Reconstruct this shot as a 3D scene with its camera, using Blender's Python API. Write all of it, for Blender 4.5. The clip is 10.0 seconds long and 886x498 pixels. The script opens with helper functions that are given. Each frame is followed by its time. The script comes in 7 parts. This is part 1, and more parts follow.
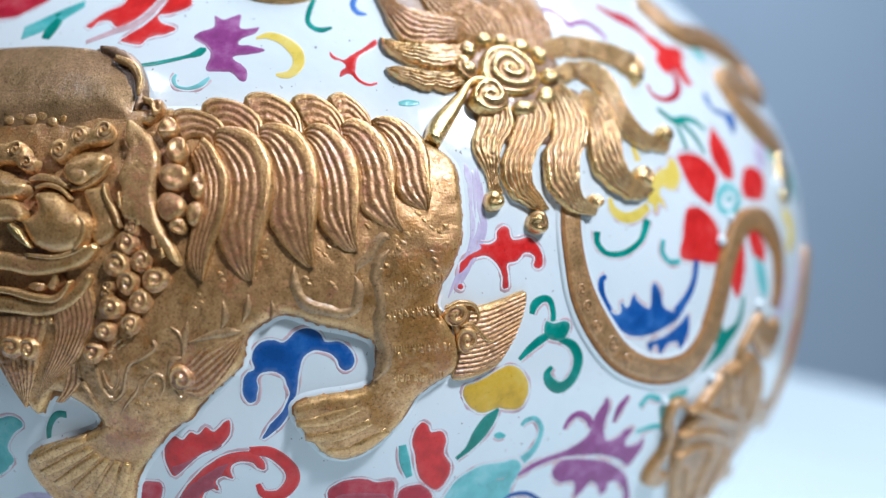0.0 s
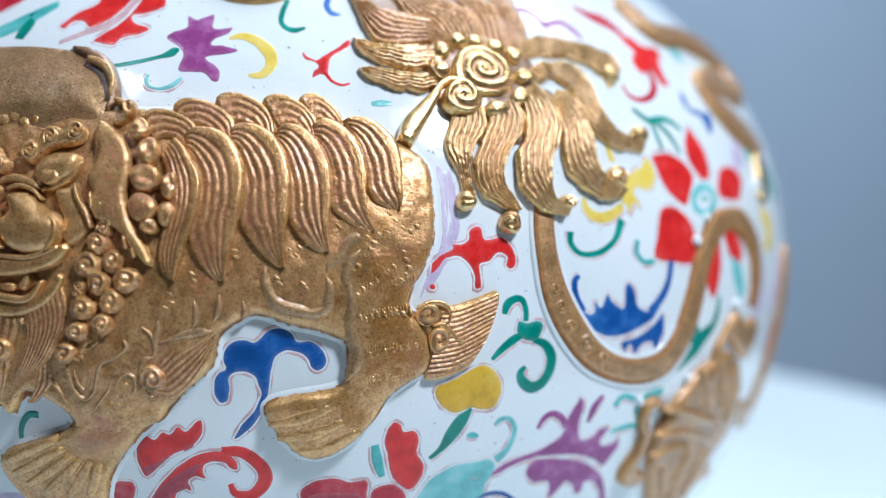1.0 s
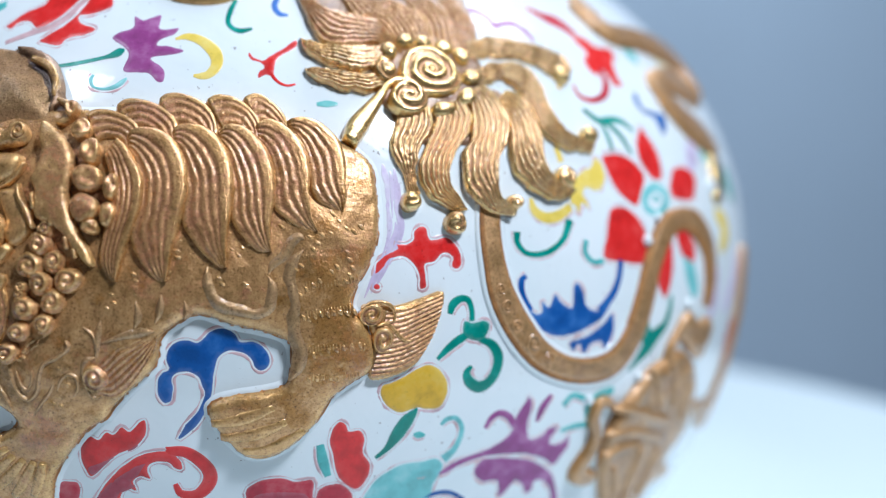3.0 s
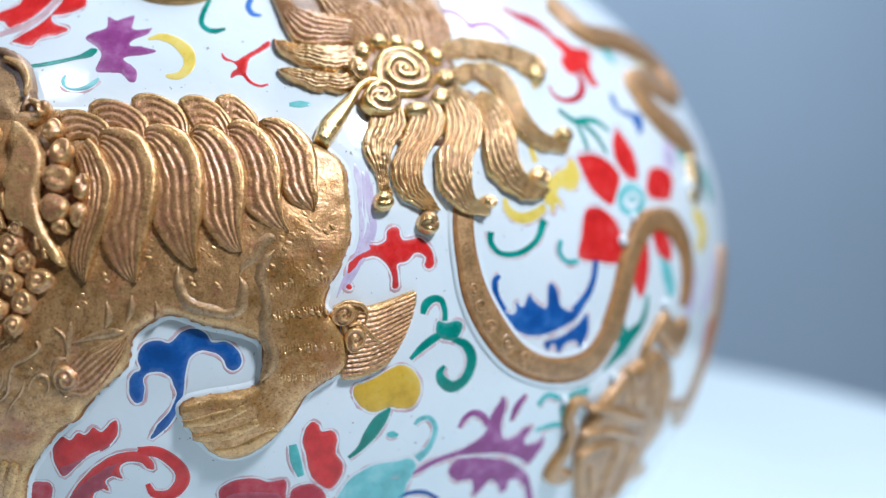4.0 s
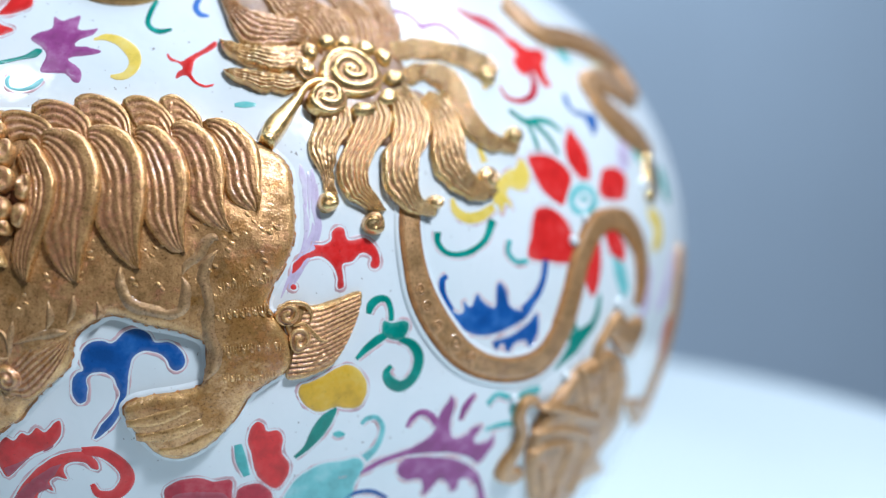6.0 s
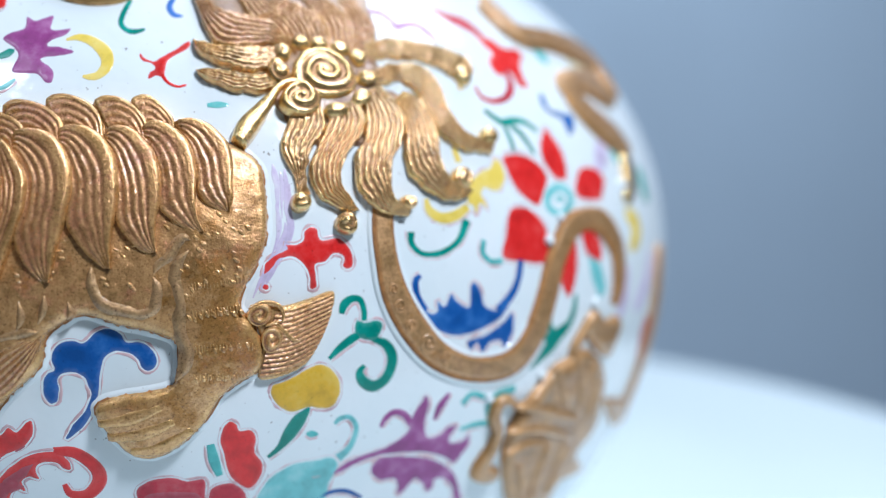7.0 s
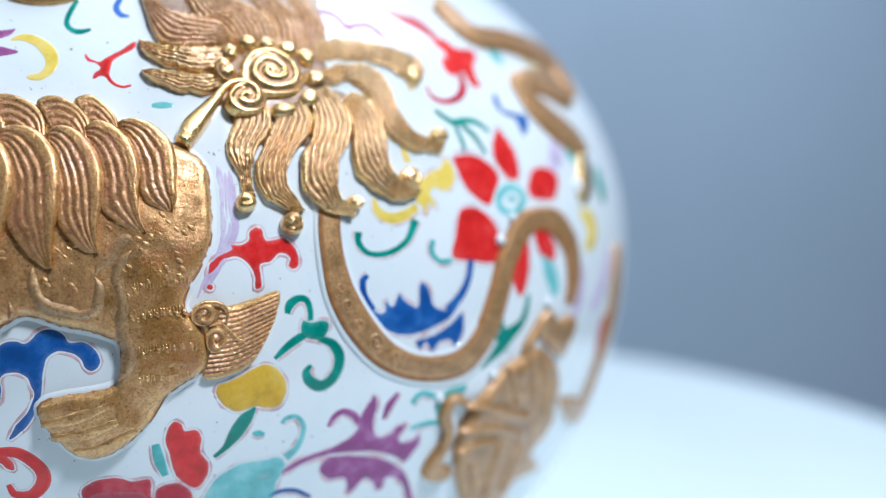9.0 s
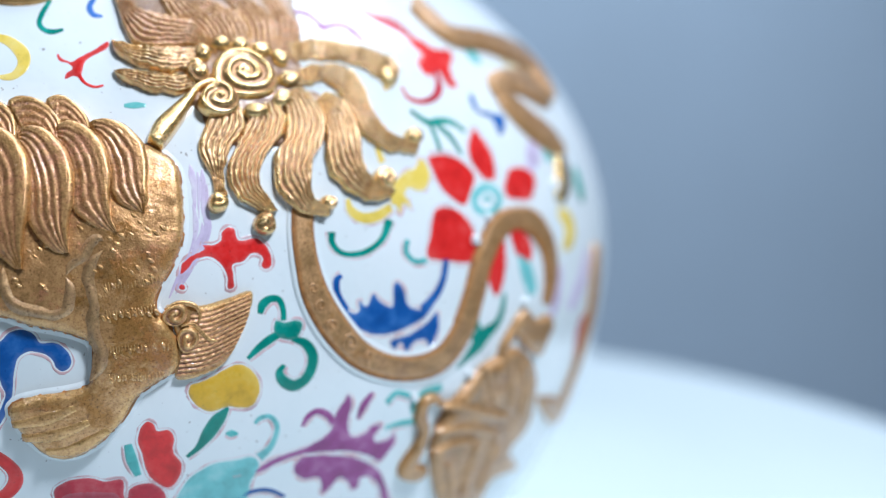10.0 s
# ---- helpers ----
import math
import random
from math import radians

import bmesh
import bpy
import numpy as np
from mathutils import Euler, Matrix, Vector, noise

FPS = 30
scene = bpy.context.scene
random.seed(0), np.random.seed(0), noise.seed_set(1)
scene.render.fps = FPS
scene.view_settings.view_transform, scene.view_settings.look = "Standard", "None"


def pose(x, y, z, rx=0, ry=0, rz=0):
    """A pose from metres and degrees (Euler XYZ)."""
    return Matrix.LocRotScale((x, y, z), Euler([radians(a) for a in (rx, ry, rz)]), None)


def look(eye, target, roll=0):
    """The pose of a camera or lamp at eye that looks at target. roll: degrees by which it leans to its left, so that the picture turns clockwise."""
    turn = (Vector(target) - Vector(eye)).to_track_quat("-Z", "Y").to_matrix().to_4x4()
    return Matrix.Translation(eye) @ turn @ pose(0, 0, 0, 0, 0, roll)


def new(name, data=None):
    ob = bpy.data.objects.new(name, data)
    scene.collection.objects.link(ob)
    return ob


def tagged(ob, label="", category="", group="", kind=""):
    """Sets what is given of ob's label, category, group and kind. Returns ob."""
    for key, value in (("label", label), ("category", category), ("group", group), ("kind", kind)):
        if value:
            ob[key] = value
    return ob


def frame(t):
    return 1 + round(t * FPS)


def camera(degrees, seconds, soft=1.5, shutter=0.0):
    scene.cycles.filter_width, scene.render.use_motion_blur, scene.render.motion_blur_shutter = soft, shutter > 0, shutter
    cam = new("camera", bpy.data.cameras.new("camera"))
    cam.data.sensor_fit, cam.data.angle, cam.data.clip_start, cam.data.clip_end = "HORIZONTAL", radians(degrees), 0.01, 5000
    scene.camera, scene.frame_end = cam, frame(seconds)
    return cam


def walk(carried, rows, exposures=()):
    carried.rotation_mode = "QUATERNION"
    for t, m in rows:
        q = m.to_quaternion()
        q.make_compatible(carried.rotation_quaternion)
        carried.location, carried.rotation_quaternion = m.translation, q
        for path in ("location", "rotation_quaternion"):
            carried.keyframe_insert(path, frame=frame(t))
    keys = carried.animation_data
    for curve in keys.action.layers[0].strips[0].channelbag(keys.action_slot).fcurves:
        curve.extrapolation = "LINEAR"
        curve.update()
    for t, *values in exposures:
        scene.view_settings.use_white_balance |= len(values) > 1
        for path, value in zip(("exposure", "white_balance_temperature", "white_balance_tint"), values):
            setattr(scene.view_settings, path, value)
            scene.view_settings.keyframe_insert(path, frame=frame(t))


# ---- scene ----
from mathutils.geometry import delaunay_2d_cdt

# The camera slides to the right in front of the jar.
cam = camera(50.0, 10.0, soft=1.2)
cam.data.dof.use_dof = True
cam.data.dof.focus_distance = 0.1692
cam.data.dof.aperture_fstop = 5.0
WIDEST = 0.115          # height of the jar's widest ring above the table top
ROWS = [
    (0.0, 0.04089, -0.31081, 0.15442, 82.399, -0.229, 0.031),
    (0.5, 0.04311, -0.31093, 0.15449, 82.389, -0.235, -0.066),
    (1.0, 0.04532, -0.31106, 0.15456, 82.377, -0.241, -0.167),
    (1.5, 0.04752, -0.31120, 0.15463, 82.365, -0.248, -0.271),
    (2.0, 0.04971, -0.31134, 0.15471, 82.353, -0.255, -0.378),
    (2.5, 0.05189, -0.31149, 0.15479, 82.339, -0.262, -0.488),
    (3.0, 0.05407, -0.31165, 0.15487, 82.325, -0.269, -0.602),
    (3.5, 0.05624, -0.31181, 0.15495, 82.311, -0.277, -0.719),
    (4.0, 0.05840, -0.31198, 0.15503, 82.296, -0.285, -0.839),
    (4.5, 0.06055, -0.31216, 0.15512, 82.280, -0.293, -0.963),
    (5.0, 0.06269, -0.31235, 0.15521, 82.263, -0.301, -1.090),
    (5.5, 0.06482, -0.31254, 0.15530, 82.246, -0.310, -1.221),
    (6.0, 0.06695, -0.31273, 0.15540, 82.228, -0.319, -1.354),
    (6.5, 0.06907, -0.31294, 0.15549, 82.210, -0.328, -1.492),
    (7.0, 0.07118, -0.31315, 0.15559, 82.190, -0.337, -1.632),
    (7.5, 0.07328, -0.31337, 0.15569, 82.171, -0.347, -1.776),
    (8.0, 0.07537, -0.31359, 0.15579, 82.150, -0.356, -1.923),
    (8.5, 0.07746, -0.31382, 0.15590, 82.129, -0.366, -2.074),
    (9.0, 0.07953, -0.31406, 0.15600, 82.108, -0.377, -2.228),
    (9.5, 0.08160, -0.31430, 0.15611, 82.086, -0.387, -2.385),
    (10.0, 0.08366, -0.31455, 0.15622, 82.063, -0.398, -2.546),
]
walk(cam, [(t, pose(x, y, z, rx, ry, rz)) for t, x, y, z, rx, ry, rz in ROWS])

# ---- world, lamps, exposure ----
world = bpy.data.worlds.new("studio_air")
scene.world = world
world.use_nodes = True
world.node_tree.nodes["Background"].inputs[0].default_value = (0.5, 0.62, 0.78, 1)
world.node_tree.nodes["Background"].inputs[1].default_value = 0.15
scene.view_settings.exposure = -0.14


def lamp(name, eye, target, wide, high, watts, colour):
    data = bpy.data.lights.new(name, "AREA")
    data.shape, data.size, data.size_y, data.energy, data.color = "RECTANGLE", wide, high, watts, colour
    ob = new(name, data)
    ob.matrix_world = look(eye, target)
    return ob


JAR_MIDDLE = (0.0, 0.0, WIDEST)
lamp("spot_lamp", (0.56, -0.58, 0.97), JAR_MIDDLE, 0.14, 0.14, 15.2, (0.77, 0.86, 1.0))
lamp("spot_lamp", (-0.48, -0.48, 1.05), JAR_MIDDLE, 0.13, 0.13, 1.5, (0.77, 0.86, 1.0))
# Unseen fill panel, added overhead to lift the backdrop and table.
lamp("fill_panel", (0.40, 0.68, 1.78), (0.35, 0.60, 0), 1.4, 0.9, 35, (0.74, 0.84, 1.0))


# ---- materials ----
def material(name):
    mat = bpy.data.materials.new(name)
    mat.use_nodes = True
    tree = mat.node_tree
    return mat, tree, tree.nodes["Principled BSDF"]


def noise_node(tree, scale, detail=3.0, rough=0.55):
    n = tree.nodes.new("ShaderNodeTexNoise")
    n.inputs["Scale"].default_value, n.inputs["Detail"].default_value = scale, detail
    n.inputs["Roughness"].default_value = rough
    coords = tree.nodes.new("ShaderNodeTexCoord")
    tree.links.new(coords.outputs["Object"], n.inputs["Vector"])
    return n


def ramp_node(tree, source, stops):
    n = tree.nodes.new("ShaderNodeValToRGB")
    while len(n.color_ramp.elements) < len(stops):
        n.color_ramp.elements.new(0.5)
    for e, (at, colour) in zip(n.color_ramp.elements, stops):
        e.position, e.color = at, (*colour, 1)
    tree.links.new(source, n.inputs[0])
    return n


def mix_node(tree, fac, a, b, how="MIX"):
    n = tree.nodes.new("ShaderNodeMix")
    n.data_type, n.blend_type = "RGBA", how
    for socket, value in ((n.inputs[0], fac), (n.inputs[6], a), (n.inputs[7], b)):
        if isinstance(value, (int, float)):
            socket.default_value = value
        elif isinstance(value, tuple):
            socket.default_value = (*value, 1)
        else:
            tree.links.new(value, socket)
    return n.outputs[2]


def bump_node(tree, height, strength, distance, shader):
    n = tree.nodes.new("ShaderNodeBump")
    n.inputs["Strength"].default_value, n.inputs["Distance"].default_value = strength, distance
    tree.links.new(height, n.inputs["Height"])
    tree.links.new(n.outputs[0], shader.inputs["Normal"])


def plain(name, colour, rough=0.6, scale=12.0, vary=0.12, relief=0.2):
    mat, tree, sh = material(name)
    n = noise_node(tree, scale)
    dark = tuple(c * (1 - vary) for c in colour)
    lite = tuple(min(1, c * (1 + vary)) for c in colour)
    tree.links.new(ramp_node(tree, n.outputs[0], [(0.3, dark), (0.7, lite)]).outputs[0], sh.inputs["Base Color"])
    sh.inputs["Roughness"].default_value = rough
    fine = noise_node(tree, scale * 14)
    bump_node(tree, fine.outputs[0], relief, 0.002, sh)
    return mat


def glaze(name="porcelain_glaze", grime=False):
    """White porcelain glaze with a faint blue-green cast, orange-peel ripple and specks; grime: brown dirt caught in it."""
    mat, tree, sh = material(name)
    cloud = noise_node(tree, 45, 3)
    tint = ramp_node(tree, cloud.outputs[0], [(0.3, (0.80, 0.88, 0.895)), (0.7, (0.87, 0.915, 0.925))])
    speck = noise_node(tree, 900, 2)
    specks = ramp_node(tree, speck.outputs[0], [(0.24, (0.35, 0.30, 0.28)), (0.29, (1, 1, 1))])
    colour = mix_node(tree, 1.0, tint.outputs[0], specks.outputs[0], "MULTIPLY")
    if grime:
        dirt = noise_node(tree, 650, 6, 0.75)
        caught = ramp_node(tree, dirt.outputs[0], [(0.36, (0.22, 0.16, 0.12)), (0.45, (0.74, 0.71, 0.68)), (0.53, (1, 1, 1))])
        colour = mix_node(tree, 1.0, colour, caught.outputs[0], "MULTIPLY")
    tree.links.new(colour, sh.inputs["Base Color"])
    sh.inputs["Roughness"].default_value = 0.13
    sh.inputs["Coat Weight"].default_value, sh.inputs["Coat Roughness"].default_value = 0.5, 0.05
    ripple = noise_node(tree, 160, 2)
    bump_node(tree, ripple.outputs[0], 0.12, 0.0015, sh)
    return mat


def enamel(name, thick, thin):
    """Hand-laid overglaze enamel: the colour pools, thins out at the brush edge (attribute thin), with streaks and pinholes."""
    mat, tree, sh = material(name)
    pool = noise_node(tree, 190, 4, 0.6)
    base = ramp_node(tree, pool.outputs[0], [(0.30, tuple(c * 0.72 for c in thick)), (0.50, thick), (0.72, thin)])
    fine = noise_node(tree, 1500, 2)
    dots = ramp_node(tree, fine.outputs[0], [(0.24, (0.72, 0.72, 0.72)), (0.36, (1, 1, 1))])
    colour = mix_node(tree, 1.0, base.outputs[0], dots.outputs[0], "MULTIPLY")
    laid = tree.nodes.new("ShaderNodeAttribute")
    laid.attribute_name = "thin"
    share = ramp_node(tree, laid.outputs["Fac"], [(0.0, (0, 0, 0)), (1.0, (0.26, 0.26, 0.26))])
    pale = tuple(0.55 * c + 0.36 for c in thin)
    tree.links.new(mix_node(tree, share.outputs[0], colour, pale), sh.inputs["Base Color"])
    sh.inputs["Roughness"].default_value = 0.24
    bump_node(tree, pool.outputs[0], 0.15, 0.001, sh)
    return mat


def gilding(name, leaf, wash, worn=0.0, metal=0.62, rough=0.34, grain=1.0, orange=0.6, skin=0.8):
    """Old gilding over clay: olive-gold leaf, rubbed to a pinkish brown wash (more of it where the attribute wash is
    set), dark dirt and painted crease shade in the hollows, bright rubbed ridges, orange stains (more where the
    attribute rust is set) and pits. worn: how much of the leaf is gone."""
    mat, tree, sh = material(name)
    geo = tree.nodes.new("ShaderNodeNewGeometry")
    laid = tree.nodes.new("ShaderNodeAttribute")
    laid.attribute_name = "wash"
    broad = noise_node(tree, 85, 5, 0.6)
    blot = noise_node(tree, 480, 5, 0.7)
    patchy = ramp_node(tree, mix_node(tree, 0.45, broad.outputs[0], blot.outputs[0]), [(0.58 - 0.2 * worn, (0, 0, 0)), (0.66 - 0.2 * worn, (0.85,) * 3)])
    share = mix_node(tree, 1.0, patchy.outputs[0], laid.outputs["Color"], "ADD")
    share = ramp_node(tree, share, [(0.0, (0, 0, 0)), (1.0, (0.92,) * 3)]).outputs[0]
    tone = noise_node(tree, 260, 6, 0.8)
    gold = ramp_node(tree, tone.outputs[0], [(0.36, tuple(c * k for c, k in zip(leaf, (0.60, 0.60, 0.50)))), (0.5, leaf), (0.64, tuple(min(1, c * k) for c, k in zip(leaf, (1.28, 1.30, 1.36))))])
    clay = ramp_node(tree, tone.outputs[0], [(0.35, tuple(c * 0.78 for c in wash)), (0.65, tuple(c * 1.12 for c in wash))])
    colour = mix_node(tree, share, gold.outputs[0], clay.outputs[0])
    rust = noise_node(tree, 240, 5, 0.7)
    rusty = tree.nodes.new("ShaderNodeAttribute")
    rusty.attribute_name = "rust"
    stain = ramp_node(tree, mix_node(tree, 1.0, rust.outputs[0], rusty.outputs["Color"], "ADD"), [(orange, (0, 0, 0)), (orange + 0.09, (0.62,) * 3)])
    colour = mix_node(tree, stain.outputs[0], colour, (0.50, 0.215, 0.035))
    # Dirt and crease shade alike are coloured dark into the hollows by pointiness.
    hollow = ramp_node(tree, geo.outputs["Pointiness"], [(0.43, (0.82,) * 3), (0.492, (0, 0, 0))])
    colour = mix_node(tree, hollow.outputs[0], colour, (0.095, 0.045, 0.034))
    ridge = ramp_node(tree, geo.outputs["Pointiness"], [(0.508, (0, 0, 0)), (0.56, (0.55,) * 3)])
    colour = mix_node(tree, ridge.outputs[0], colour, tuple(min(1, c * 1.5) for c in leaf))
    pits = noise_node(tree, 2100, 5, 0.75)
    dust = ramp_node(tree, pits.outputs[0], [(0.33, (0.20, 0.14, 0.11)), (0.43, (0.80, 0.77, 0.75)), (0.56, (1, 1, 1))])
    tree.links.new(mix_node(tree, 1.0, colour, dust.outputs[0], "MULTIPLY"), sh.inputs["Base Color"])
    rr = ramp_node(tree, share, [(0.0, (rough,) * 3), (1.0, (rough + 0.10,) * 3)])
    tree.links.new(rr.outputs[0], sh.inputs["Roughness"])
    mm = ramp_node(tree, share, [(0.0, (metal,) * 3), (1.0, (metal * 0.55,) * 3)])
    tree.links.new(mm.outputs[0], sh.inputs["Metallic"])
    lump = noise_node(tree, 1300, 3, 0.6)
    grit = noise_node(tree, 2300, 4, 0.7)
    bump_node(tree, mix_node(tree, 0.55, lump.outputs[0], grit.outputs[0]), 0.75 * grain, 0.0003, sh)
    # the burnished skin over it takes small sharp glints
    sh.inputs["Coat Weight"].default_value, sh.inputs["Coat Roughness"].default_value = skin, 0.13
    skin_bump = tree.nodes.new("ShaderNodeBump")
    skin_bump.inputs["Strength"].default_value, skin_bump.inputs["Distance"].default_value = 0.7, 0.00022
    tree.links.new(lump.outputs[0], skin_bump.inputs["Height"])
    tree.links.new(skin_bump.outputs[0], sh.inputs["Coat Normal"])
    return mat


GLAZE = glaze()
GLAZE_GRIMY = glaze("grimy_glaze", True)
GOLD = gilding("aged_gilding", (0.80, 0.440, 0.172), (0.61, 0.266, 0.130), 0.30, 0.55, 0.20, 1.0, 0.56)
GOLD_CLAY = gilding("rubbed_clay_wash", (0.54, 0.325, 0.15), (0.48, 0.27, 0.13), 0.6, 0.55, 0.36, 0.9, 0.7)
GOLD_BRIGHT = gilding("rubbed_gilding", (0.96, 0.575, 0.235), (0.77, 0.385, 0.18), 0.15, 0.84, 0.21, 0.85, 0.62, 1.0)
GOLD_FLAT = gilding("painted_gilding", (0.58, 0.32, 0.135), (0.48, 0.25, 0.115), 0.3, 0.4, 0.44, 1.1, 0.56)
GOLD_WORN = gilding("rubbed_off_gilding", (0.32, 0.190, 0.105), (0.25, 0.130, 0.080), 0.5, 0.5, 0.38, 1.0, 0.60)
RUST = plain("bare_orange_clay", (0.42, 0.17, 0.045), 0.6, 500, 0.35, 0.3)
RED = enamel("iron_red_enamel", (0.80, 0.026, 0.024), (0.84, 0.07, 0.065))
BLUE = enamel("cobalt_blue_enamel", (0.010, 0.105, 0.38), (0.04, 0.18, 0.50))
GREEN = enamel("emerald_green_enamel", (0.0, 0.26, 0.20), (0.015, 0.40, 0.33))
TURQUOISE = enamel("turquoise_enamel", (0.09, 0.52, 0.50), (0.22, 0.62, 0.60))
YELLOW = enamel("yellow_enamel", (0.80, 0.46, 0.035), (0.84, 0.57, 0.11))
PURPLE = enamel("manganese_purple_enamel", (0.33, 0.065, 0.25), (0.52, 0.22, 0.44))
LILAC = enamel("lilac_wash", (0.66, 0.56, 0.75), (0.76, 0.72, 0.83))
PINK = enamel("rose_outline_enamel", (0.72, 0.47, 0.49), (0.80, 0.64, 0.66))
TURQUOISE_PALE = enamel("pale_turquoise_enamel", (0.20, 0.62, 0.62), (0.36, 0.72, 0.72))
YELLOW_PALE = enamel("lemon_yellow_enamel", (0.90, 0.66, 0.12), (0.92, 0.74, 0.25))
BLUE_PALE = enamel("thin_cobalt_enamel", (0.06, 0.20, 0.58), (0.14, 0.32, 0.66))
YELLOW_WASH = enamel("straw_wash", (0.74, 0.70, 0.50), (0.80, 0.78, 0.64))
ROSE = enamel("washed_rose_enamel", (0.58, 0.020, 0.045), (0.66, 0.11, 0.13))
ROSE_MILK = enamel("milky_rose_enamel", (0.48, 0.055, 0.085), (0.50, 0.14, 0.17))
TABLE_WHITE = plain("white_laminate", (0.66, 0.755, 0.78), 0.45, 6, 0.02, 0.05)
WALL_GREY = plain("grey_blue_backdrop", (0.60, 0.76, 0.90), 0.85, 1.5, 0.05, 0.2)
WALL_DARK = plain("charcoal_wall_paint", (0.10, 0.11, 0.12), 0.8, 1.5, 0.1, 0.2)
FLOOR_GREY = plain("grey_floor", (0.30, 0.31, 0.33), 0.6, 3, 0.1, 0.2)
CEILING_WHITE = plain("grey_ceiling", (0.30, 0.31, 0.32), 0.8, 3, 0.03, 0.1)


# ---- building helpers ----
def part(name, verts, faces, mat, parent=None, label=""):
    """One mesh object under a thing or a part."""
    mesh = bpy.data.meshes.new(name)
    mesh.from_pydata([tuple(v) for v in verts], [], [tuple(f) for f in faces])
    mesh.polygons.foreach_set("use_smooth", [True] * len(mesh.polygons))
    mesh.materials.append(mat)
    mesh.update()
    ob = new(name, mesh)
    if parent is not None:
        ob.parent = parent
    return tagged(ob, label)


def thinned(ob, values, kind="thin"):
    """Stores at each vertex how thinly the enamel lies, or how far the gilding is washed off."""
    layer = ob.data.attributes.new(kind, "FLOAT", "POINT")
    layer.data.foreach_set("value", np.asarray(values, np.float32).ravel())
    return ob


def box(name, lo, hi, mat):
    bm = bmesh.new()
    bmesh.ops.create_cube(bm, size=1)
    for v in bm.verts:
        v.co = Vector([l + (h - l) * (c + 0.5) for c, l, h in zip(v.co, lo, hi)])
    mesh = bpy.data.meshes.new(name)
    bm.to_mesh(mesh)
    bm.free()
    mesh.materials.append(mat)
    return new(name, mesh)


def lathe(rows, turns=192):
    """Vertices and faces of a turned form from (radius, height) rows."""
    a = np.arange(turns) * 2 * math.pi / turns
    verts = [(r * math.cos(t), r * math.sin(t), z) for r, z in rows for t in a]
    faces = [(i * turns + j, i * turns + (j + 1) % turns, (i + 1) * turns + (j + 1) % turns, (i + 1) * turns + j)
             for i in range(len(rows) - 1) for j in range(turns)]
    return verts, faces


# The jar's belly: radius (m) over height from the widest ring (m).
def belly(z):
    d = z / 0.68993
    return 0.68993 * (0.21741 + -3.6627 * d ** 2 + -7.3372 * d ** 3 + -36.951 * d ** 4) - 0.0002


def on(u, z, h):
    """Places in the room for surface coordinates in cm: u round the belly (as arc at the widest ring, 0 in front),
    z above the widest ring, h out of the glaze along its normal."""
    u, z, h = np.broadcast_arrays(*[np.asarray(c, float) for c in (u, z, h)])
    zz = z * 0.01
    slope = (belly(zz + 1e-4) - belly(zz - 1e-4)) / 2e-4
    n = np.sqrt(1 + slope ** 2)
    r = belly(zz) + 0.01 * h / n
    zo = zz - 0.01 * h * slope / n + WIDEST
    return np.stack([r * np.sin(u / 15), -r * np.cos(u / 15), zo], -1)


def swell(lumps, u, z):
    """Height in cm of broad swellings (u, z, ru, rz, h) at surface coordinates."""
    h = np.zeros(np.broadcast(u, z).shape)
    for u0, z0, ru, rz, hh in lumps:
        h = h + hh * np.exp(-((u - u0) / ru) ** 2 - ((z - z0) / rz) ** 2)
    return h


def spline(points, per=8, closed=False):
    """A smooth curve through the points (any number of columns)."""
    p = np.asarray(points, float)
    p = np.vstack([p[-1:], p, p[:2]]) if closed else np.vstack([2 * p[0] - p[1], p, 2 * p[-1] - p[-2]])
    out = []
    for a, b, c, d in zip(p[:-3], p[1:-2], p[2:-1], p[3:]):
        for s in np.arange(per) / per:
            out.append(0.5 * (2 * b + (c - a) * s + (2 * a - 5 * b + 4 * c - d) * s ** 2 + (3 * b - a - 3 * c + d) * s ** 3))
    if not closed:
        out.append(p[-2])
    return np.array(out)


